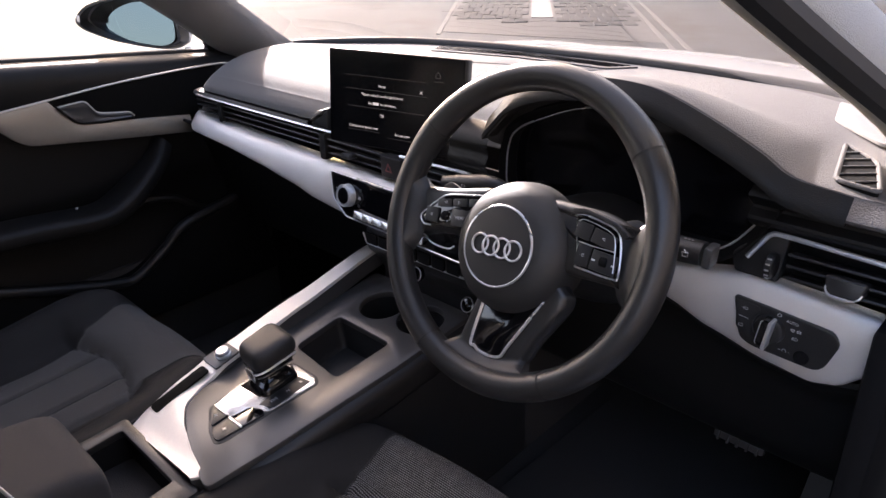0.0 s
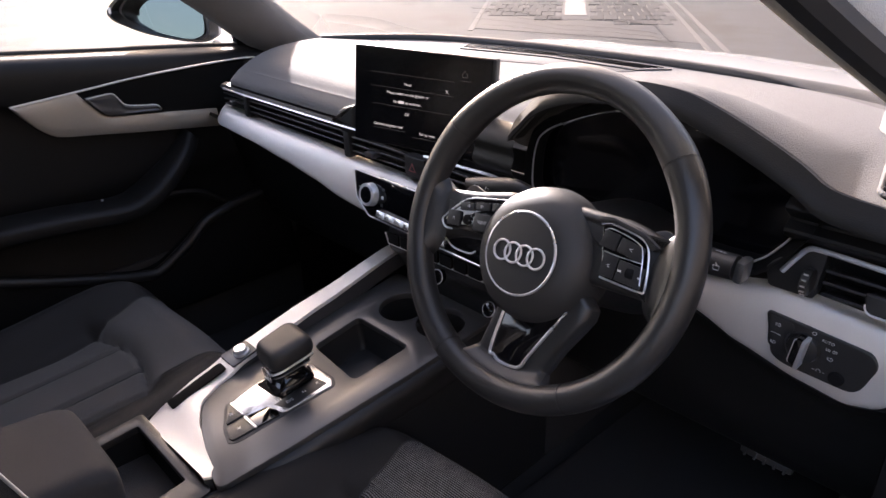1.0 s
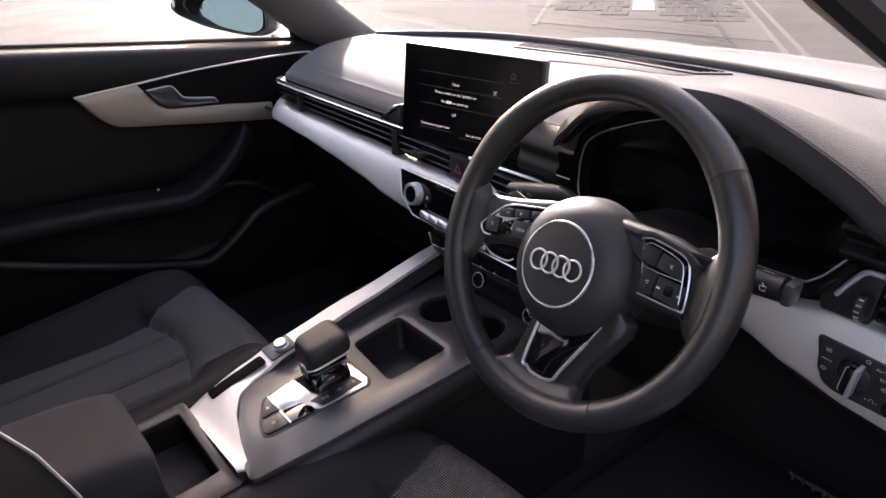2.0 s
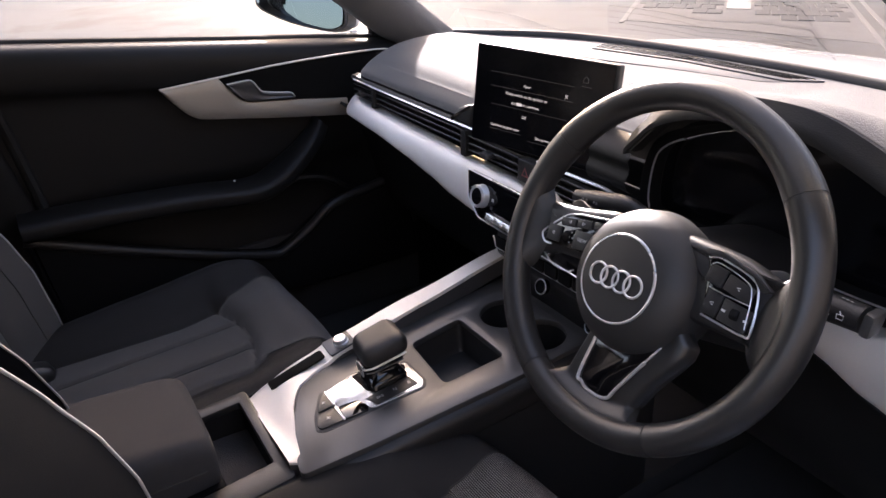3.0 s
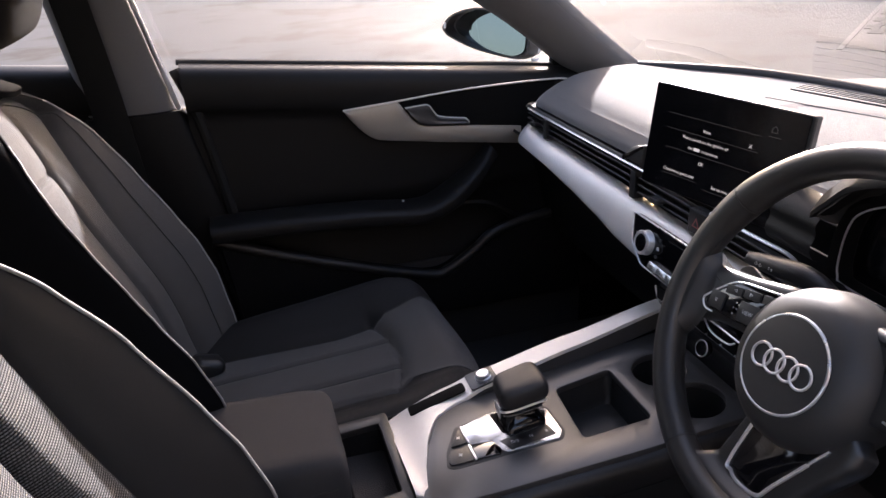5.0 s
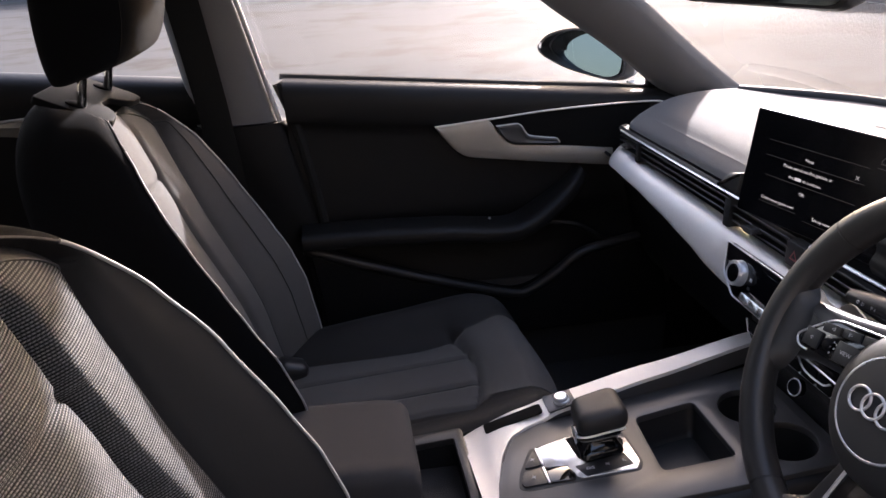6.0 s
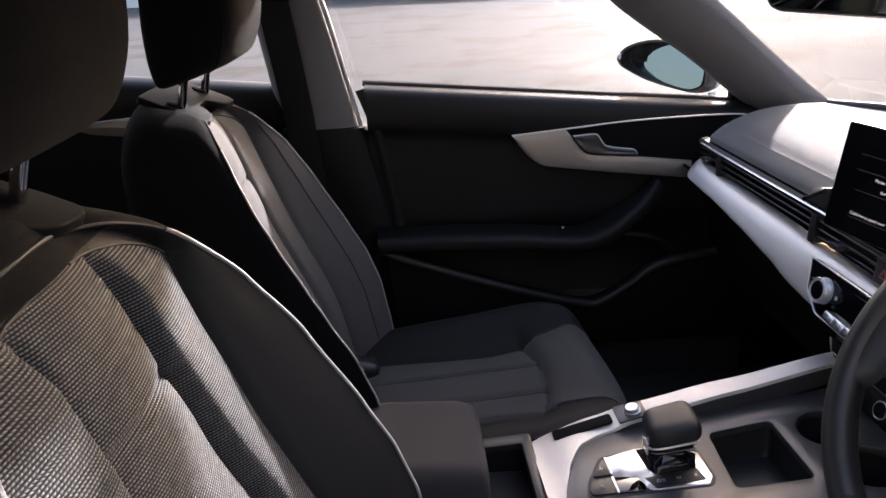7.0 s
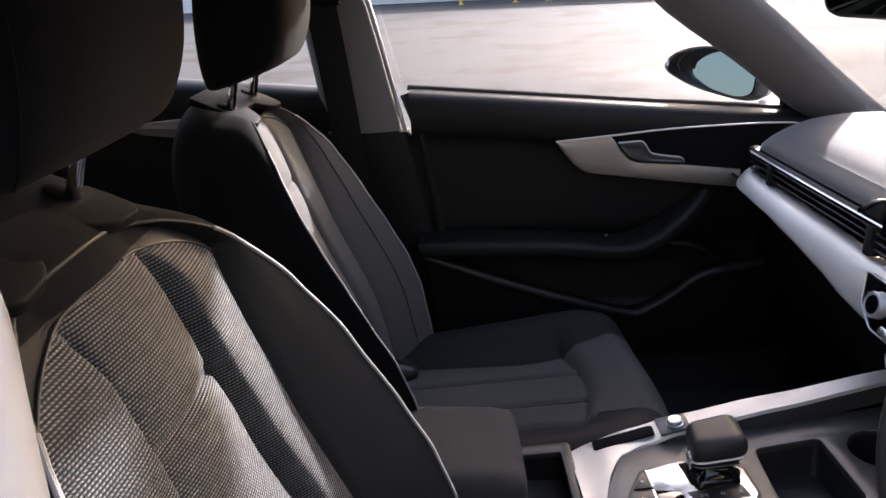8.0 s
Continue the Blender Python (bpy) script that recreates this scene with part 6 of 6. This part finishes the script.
part("side_window", plate(rounded([(-0.016, 0.004), (0.026, 0.005), (0.024, -0.004), (-0.015, -0.004)], 0.002), 0.004, basis(LV @ Vector((0.0292, 0.0, 0.0400)), (0, 1, 0.11), (0.1, 0, 1)), 0.0008), GLOSS, gl, "gloss black side window")
part("lower_trim", tube(curve_through([LV @ Vector(p) for p in ((0.021, -0.0295, 0.0340), (0.0225, -0.0290, 0.0340), (0.0260, -0.0200, 0.0340), (0.0275, 0.0, 0.0345), (0.0275, 0.026, 0.0350))], 24), 0.0012, 6), SATIN, gl)
PB = basis(LV @ Vector((0.0115, -0.0310, 0.0390)), (1, -0.08, 0), (0, -0.10, 1))
part("park_button", plate(rounded([(-0.0115, 0.006), (0.0105, 0.006), (0.0095, -0.008), (-0.0095, -0.008)], 0.003), 0.006, PB @ pose(0, 0, 0.003), 0.001), GLOSS, gl, "black park button")
part("button_frame", tube([PB @ Vector((p.x, p.y, 0.0035)) for p in rounded([(-0.0122, 0.0068), (0.0112, 0.0068), (0.0102, -0.0088), (-0.0102, -0.0088)], 0.003)], 0.0008, 6, closed=True), CHROME, gl, "bright button frame")
words("P", 0.0055, PB @ pose(0, -0.001, 0.0032), PRINT, gl)

# open tray and armrest
TR = rounded([(-0.094, -0.300), (0.112, -0.300), (0.118, -0.46), (-0.100, -0.46)], 0.006)
TRI = rounded([(-0.076, -0.312), (0.074, -0.312), (0.078, -0.45), (-0.080, -0.45)], 0.006)
TRM = basis((0, 0, 0.556), (1, 0, 0), (0, 1, 0.085))
part("tray_frame", holed(TR, [TRI], 0.008, TRM, 0.002), PLASTIC, con, "black tray frame")
pit(TRI, 0.09, TRM, MATT, "tray", "deep black tray")
rows = []
for y, k, top in ((-0.375, 0.90, 0.566), (-0.379, 0.97, 0.573), (-0.392, 1.0, 0.581), (-0.43, 1.02, 0.587), (-0.60, 1.02, 0.594), (-0.74, 1.0, 0.594), (-0.755, 0.95, 0.585)):
    o = rounded([(-0.088 * k - 0.042, 0.505), (0.086 * k - 0.042, 0.505), (0.088 * k - 0.042, top), (-0.090 * k - 0.042, top)], [0.004, 0.004, 0.026, 0.026], 5)
    rows.append([Vector((p.x, y, p.y)) for p in o])
ar = thing("armrest", (-0.04, -0.56, 0.5), "dark grey padded armrest lid between the seats", "armrest")
part("lid", loft(curve_rows(rows, 24), around=True, caps=True), ARMCLOTH, ar)
part("lid_seam", tube([Vector((0.0465, y, 0.535)) for y in np.linspace(-0.74, -0.395, 12)] + [Vector((x, -0.3775, 0.535)) for x in np.linspace(0.035, -0.12, 8)], 0.0012, 6), THREAD, ar)
part("armrest_box", block(0.17, 0.40, 0.26, 0.01, pose(-0.04, -0.57, 0.37)), MATT, con)

# ---- seats ----
REC = radians(17.0)


def car_seat(name, cx, sh, dz, label, cushion, guide_at, head=0.0, head_o=0.0, plain=False):
    """A front seat: cushion, back, sides, piping, headrest. sh, dz: how far it is slid and lowered."""
    seat = thing(name, (cx, -0.35 + sh, 0.24), label, "car seat", "front seats")
    o0 = Vector((cx, -0.553 + sh, 0.50 + dz))
    up, fw, rt = Vector((0, -math.sin(REC), math.cos(REC))), Vector((0, math.cos(REC), math.sin(REC))), Vector((1, 0, 0))

    def at(x, s, o):
        return o0 + rt * x + up * s + fw * o

    TOP, ARC = 0.565, 0.543

    def half(s, top=TOP):
        base = along([(-0.06, 0.208), (0.1, 0.215), (0.3, 0.212), (0.6, 0.208)], s)
        k = max(0.0, (s - 0.30) / (top - 0.30))
        return base * max(0.0, 1 - k ** 3.2) ** (1 / 2.4)

    def edge(s, x=0.0):
        """How far the bolster's rim stands out; the shoulder towards the middle of the car is the fuller one."""
        low = along([(-0.06, 0.085), (0.02, 0.098), (0.10, 0.108), (0.17, 0.106), (0.24, 0.094), (0.34, 0.072), (0.43, 0.050), (0.50, 0.022), (0.545, 0.004), (0.565, -0.012)], s)
        if not plain:
            return low - 0.006 * math.exp(-((s - 0.44) / 0.06) ** 2)
        full = along([(-0.06, 0.085), (0.02, 0.098), (0.10, 0.108), (0.17, 0.104), (0.24, 0.090), (0.30, 0.080), (0.37, 0.068), (0.434, 0.057), (0.492, 0.048), (0.534, 0.040), (0.565, 0.030)], s)
        return low + (full - low) * (0.15 + 0.85 * min(1.0, max(0.0, 0.5 + x / 0.2)))

    def chan(s):
        return along([(-0.06, 0.105), (0.12, 0.094), (0.25, 0.085), (0.34, 0.074), (0.43, 0.067), (0.56, 0.066)], s)

    def cloth(s):
        """Half the width of the cloth panel."""
        return max(0.004, min(along([(-0.06, 0.140), (0.2, 0.138), (0.3, 0.141), (0.43, 0.151), (0.5, 0.166), (0.6, 0.19)], s), 0.985 * half(s, ARC)))

    def front(x, s):
        """How far the front stands out at x, s."""
        a, w, c, f = abs(x), half(s), chan(s), along([(-0.06, 0.140), (0.2, 0.138), (0.3, 0.141), (0.43, 0.151), (0.5, 0.166), (0.6, 0.19)], s)
        e, fade = edge(s, x), max(0.0, min(1.0, (0.545 - s) / 0.05))
        f = min(f, 0.97 * w)
        rise = 0.24 * e
        o = 0.012 * math.exp(-((s - 0.14) / 0.12) ** 2)
        if a <= c or w < c + 0.01:
            o += 0.010 * math.cos(min(1.0, a / c) * math.pi / 2)
            o += fade * math.cos(min(1.0, a / c) * math.pi / 2) ** 0.35 * (0.004 * math.exp(-((s - 0.385) / 0.03) ** 2) - 0.009 * math.exp(-((s - 0.423) / 0.005) ** 2) + 0.002 * math.exp(-((s - 0.455) / 0.03) ** 2))
        elif a <= f:
            u = (a - c) / max(0.01, f - c)
            o += rise * u + (0.005 if plain else 0.015) * fade * math.sin(math.pi * min(1.0, u) ** 0.42) ** 0.8
        else:
            u = (a - f) / max(0.003, w - f)
            o += rise + (e + 0.006 - rise) * min(1.1, u) ** 1.1 + 0.006 * fade * math.sin(math.pi * min(1, u))
            o -= 0.012 * math.exp(-((s - 0.14) / 0.12) ** 2) * min(1, u)
        o -= (0.003 if plain else 0.012) * fade * math.exp(-((a - c) / 0.0055) ** 2) + 0.004 * fade * math.exp(-((a - f) / 0.004) ** 2)
        if s > 0.49:
            o -= 0.02 * ((s - 0.49) / 0.075) ** 2
        return o

    S = list(np.linspace(-0.06, 0.50, 100)) + list(TOP - 0.065 * (1 - np.linspace(0.06, 0.985, 24)) ** 1.5)

    def skin(rows, lo, hi, n):
        return loft([[at(x, s, front(x, s)) for x in np.linspace(lo(s), hi(s), n)] for s in rows])

    low = [s for s in S if s < ARC - 0.001] + [ARC - 0.0008]
    part("back_cloth", skin(low, lambda s: -cloth(s), cloth, 111), DARKCLOTH if plain else CLOTH, seat, "plain dark cloth backrest" if plain else "woven grey and black cloth backrest")
    for k in (-1, 1):
        part("back_bolster", skin(low, lambda s: k * cloth(s), lambda s: k * half(s), 22), DARKCLOTH if plain else BOLSTER, seat, "dark backrest bolster")
        if plain:
            part("bolster_stitching", tube([at(k * (0.45 * cloth(s) + 0.55 * half(s)), s, front(k * (0.45 * cloth(s) + 0.55 * half(s)), s) + 0.0006) for s in low if s < 0.52], 0.0011, 6), THREAD, seat)
        part("front_seam", tube([at(k * cloth(s), s, front(k * cloth(s), s) + 0.0008) for s in low], 0.0013, 6), THREAD, seat)
    part("top_panel", skin([ARC - 0.0008] + [s for s in S if s > ARC], lambda s: -half(s), half, 40), SIDECLOTH, seat, "dark panel above the cloth")
    # piping round the front and the shell behind it
    outline = [(-half(s), s) for s in S] + [(half(s), s) for s in reversed(S)]
    sides = [s for s in S if s < 0.515]
    for k in (-1, 1):
        part("piping", tube([at(k * half(s) * 1.005, s, front(k * half(s), s) + 0.001) for s in sides], 0.0016 if plain else 0.0021, 8), PIPING, seat, "pale grey piping")
    part("top_seam", tube([at(x * 1.003, s, front(x, s) + 0.0005) for x, s in outline if s >= 0.51], 0.0016, 6), THREAD, seat)
    rings = []
    for kx, ks, o, f in ((1.0, 1.0, 0.0, 1.0), (1.03, 1.02, -0.008, 0.9), (1.055, 1.04, -0.03, 0.6), (1.06, 1.060, -0.06, 0.25), (1.02, 1.045, -0.10, 0.0), (0.92, 0.97, -0.125, 0.0), (0.5, 0.8, -0.135, 0.0)):
        rings.append([at(x * kx, (s + 0.06) * ks - 0.06, front(x, s) * f + o * 0.82) for x, s in outline])
    part("back_shell", loft(curve_rows(rings, 24)), SIDECLOTH, seat, "black backrest shell")
    # cushion
    L = 0.495
    c0 = Vector((cx, -0.545 + sh + cushion[0], cushion[1]))

    def cz(x, v):
        a = abs(x)
        z = 0.030 * v / L + 0.012 * math.cos(min(a / 0.13, 1) * math.pi / 2)
        tall = along([(0, 0.036), (0.2, 0.050), (0.38, 0.066), (0.44, 0.060), (0.5, 0.040)], v) if plain else 0.048 * min(1.0, max(0.0, (0.50 - v) / 0.20))
        side = 1 / (1 + math.exp(-(a - 0.150) / 0.018))
        z += tall * side
        if plain:
            z += 0.025 * (1 - side) / (1 + math.exp(-(v - (L - 0.135 - 0.03 * min(1.0, a / 0.125) ** 2)) / 0.008))
        body_ = v < L - 0.150
        z -= 0.007 * math.exp(-((a - along([(0, 0.125), (0.25, 0.105), (0.36, 0.118), (0.44, 0.135)], v)) / 0.006) ** 2) * body_
        z -= 0.005 * math.exp(-((a - 0.045) / 0.005) ** 2) * body_
        z -= 0.009 * math.exp(-((v - (L - 0.146 - 0.03 * (a / 0.125) ** 2)) / 0.006) ** 2) * (a < 0.13)
        z += 0.008 * math.exp(-((v - (L - 0.075)) / 0.035) ** 2) / (1 + math.exp((a - 0.18) / 0.015))
        if v > L - 0.09:
            z -= 0.075 * ((v - (L - 0.09)) / 0.09) ** 2.4
        lim = cw(v) - 0.05
        if a > lim:
            z -= 0.045 * ((a - lim) / 0.05) ** 2
        return z

    def cw(v):
        k = max(0.0, (v - 0.25) / (L - 0.25))
        return 0.248 * (1 - k ** (4.2 if plain else 3.0)) ** (1 / 2.4)

    V = list(np.linspace(0, 0.44, 70)) + list(L - 0.055 * (1 - np.linspace(0.08, 0.94, 22)) ** 1.4)

    def pad(lo, hi, n):
        return loft([[c0 + Vector((x, v, cz(x, v))) for x in np.linspace(lo(v), hi(v), n)] for v in V])

    def panel(v):
        return min(along([(0, 0.125), (0.25, 0.105), (0.36, 0.118), (0.44, 0.135)], v), cw(v) * 0.94)

    part("cushion_cloth", pad(lambda v: -panel(v), panel, 75), DARKCLOTH if plain else CLOTH, seat, "plain dark cloth seat cushion" if plain else "woven grey and black cloth seat cushion")
    if plain:
        for x in (-0.045, 0.045):
            part("cushion_stitching", tube([c0 + Vector((x, v, cz(x, v) + 0.001)) for v in V if v < L - 0.150], 0.0011, 6), THREAD, seat)
        cross = [(x, L - 0.146 - 0.03 * (x / 0.125) ** 2) for x in np.linspace(-0.12, 0.12, 25)]
        part("cushion_stitching", tube([c0 + Vector((x, v, cz(x, v) + 0.001)) for x, v in cross], 0.0011, 6), THREAD, seat)
    for k in (-1, 1):
        part("cushion_bolster", pad(lambda v: k * panel(v), lambda v: k * cw(v), 20), BOLSTER, seat, "dark cushion bolster")
        part("bolster_seam", tube([c0 + Vector((k * (cw(v) - 0.026), v, cz(cw(v) - 0.026, v) + 0.0004)) for v in V if cw(v) > 0.15], 0.0013, 6), THREAD, seat)
        part("cushion_seam", tube([c0 + Vector((k * panel(v), v, cz(panel(v), v) + 0.0006)) for v in V], 0.0013, 6), THREAD, seat)
    rim = [c0 + Vector((-cw(v), v, cz(cw(v), v))) for v in V] + [c0 + Vector((f * cw(V[-1]), V[-1], cz(cw(V[-1]) * f, V[-1]))) for f in np.linspace(-0.95, 0.95, 18)] + [c0 + Vector((cw(v), v, cz(cw(v), v))) for v in reversed(V)]
    part("cushion_side", loft([rim, [p + Vector(((p.x - cx) * 0.02, 0.002, -0.03)) for p in rim], [Vector((cx + (p.x - cx) * 0.98, p.y - 0.01, c0.z - 0.085)) for p in rim]]), BOLSTER, seat, "dark cushion side")
    part("seat_base", loft([[Vector((cx + (p.x - cx) * 0.97, p.y - 0.015, c0.z - 0.08)) for p in rim], [Vector((cx + (p.x - cx) * 0.92, p.y - 0.04, 0.26)) for p in rim]]), MATT, seat, "dull black seat base")
    part("back_hinge", block(0.05, 0.06, 0.045, 0.018, pose(cx - 0.098, -0.515 + sh, 0.488 + dz, -20, 0, 15), 3), PLASTIC, seat, "black hinge cover")
    # headrest on two posts with its guide plate
    gp = [(-0.095, -0.05), (0.095, -0.05), (0.100, 0.020), (0.098, 0.047), (0.088, 0.056), (0.052, 0.052), (0.036, 0.042), (0.022, 0.022), (-0.022, 0.022), (-0.036, 0.042), (-0.052, 0.052), (-0.088, 0.056), (-0.098, 0.047), (-0.100, 0.020)]
    tl = radians(24)
    gx = cx + guide_at[2]
    gm = basis((gx, guide_at[0], guide_at[1]), (1, 0, 0), (0, math.cos(tl), -math.sin(tl)))
    guide = part("headrest_guide", plate(rounded(gp, 0.010), 0.010, gm, 0.0025, 3), MATT, seat, "black plastic headrest guide")
    for k in (-1, 1):
        foot = Vector((gx + k * 0.070, guide_at[0], guide_at[1]))
        part("guide_collar", turned([(0.009, -0.002), (0.013, -0.002), (0.013, 0.002), (0.009, 0.0035)], gm @ pose(k * 0.070, 0, 0.0), 16), MATT, guide)
        part("headrest_post", tube([foot + Vector((0, 0.004, -0.02)), at(gx - cx + k * 0.070, 0.70, 0.035 + head_o)], 0.0065, 18), POST, guide, "chrome headrest post")
    hr = []
    for s, w, d0, d1 in ((0.594, 0.075, -0.060, -0.01), (0.596, 0.105, -0.073, 0.012), (0.606, 0.122, -0.082, 0.032), (0.645, 0.130, -0.086, 0.050), (0.705, 0.130, -0.082, 0.054), (0.76, 0.122, -0.070, 0.042), (0.785, 0.10, -0.055, 0.02), (0.79, 0.06, -0.04, 0.0)):
        d0, d1 = d0 + 0.045 + 0.29 * (s - 0.6), d1 + 0.050 + 0.29 * (s - 0.6)
        m_, h_ = (d0 + d1) / 2 + head_o, (d1 - d0) / 2 + head_o * 0.3
        ring = []
        for a in np.linspace(0, 2 * math.pi, 49)[:-1]:
            ca, sa = math.cos(a), math.sin(a)
            ring.append(at(w * math.copysign(abs(ca) ** 0.6, ca), s + head, m_ - head * 0.45 + h_ * math.copysign(abs(sa) ** 0.6, sa) - 0.012 * (ca * ca) * (sa > 0)))
        hr.append(ring)
    hr = curve_rows(hr, 30)
    rest = part("headrest", loft(hr, around=True, caps=True), SIDECLOTH, seat, "dark headrest")
    for j in (5, 19):
        part("headrest_seam", tube([r[j] for r in hr[2:28]], 0.0012, 6), SIDECLOTH, rest)
    return seat


car_seat("driver_seat", 0.337, 0.0, 0.0, "driver seat in woven grey cloth with dark bolsters", (0.062, 0.480), (-0.771, 1.060, -0.006), 0.030, 0.006)
car_seat("passenger_seat", -0.325, -0.055, -0.02, "passenger seat in woven grey cloth with dark bolsters", (0.026, 0.452), (-0.796, 1.030, -0.028), 0.015, 0.025, plain=True)

# ---- footwells ----
for x0, x1, nm in ((0.19, 0.68, "driver"), (-0.68, -0.14, "passenger")):
    alone("floor_mat", plate(rounded([(x0, -0.02), (x1, -0.02), (x1 - 0.02, 0.62), (x0 + 0.02, 0.62)], 0.03), 0.008, pose(0, 0, 0.232), 0.002), CARPET, "black carpet floor mat in the " + nm + " footwell", "floor mat", "floor mats")
pb = thing("brake_pedal", (0.50, 0.45, 0.3), "black ribbed rubber brake pedal in the footwell", "pedal")
part("pad", block(0.085, 0.014, 0.07, 0.006, pose(0.512, 0.45, 0.388, -28)), PEDAL, pb)
for k in range(5):
    part("rib", block(0.004, 0.006, 0.06, 0.001, pose(0.480 + 0.016 * k, 0.440, 0.385, -28)), PEDAL, pb)
part("arm", tube([(0.512, 0.46, 0.375), (0.51, 0.52, 0.50), (0.505, 0.56, 0.60)], 0.010, 8), MATT, pb)
pa = thing("accelerator_pedal", (0.62, 0.44, 0.25), "black rubber accelerator pedal in the footwell", "pedal")
part("pad", block(0.05, 0.012, 0.16, 0.005, pose(0.645, 0.47, 0.360, -35)), PEDAL, pa)
for k in range(4):
    part("rib", block(0.040, 0.005, 0.005, 0.001, pose(0.645, 0.445 + 0.012 * k, 0.320 + 0.020 * k, -35)), PEDAL, pa)
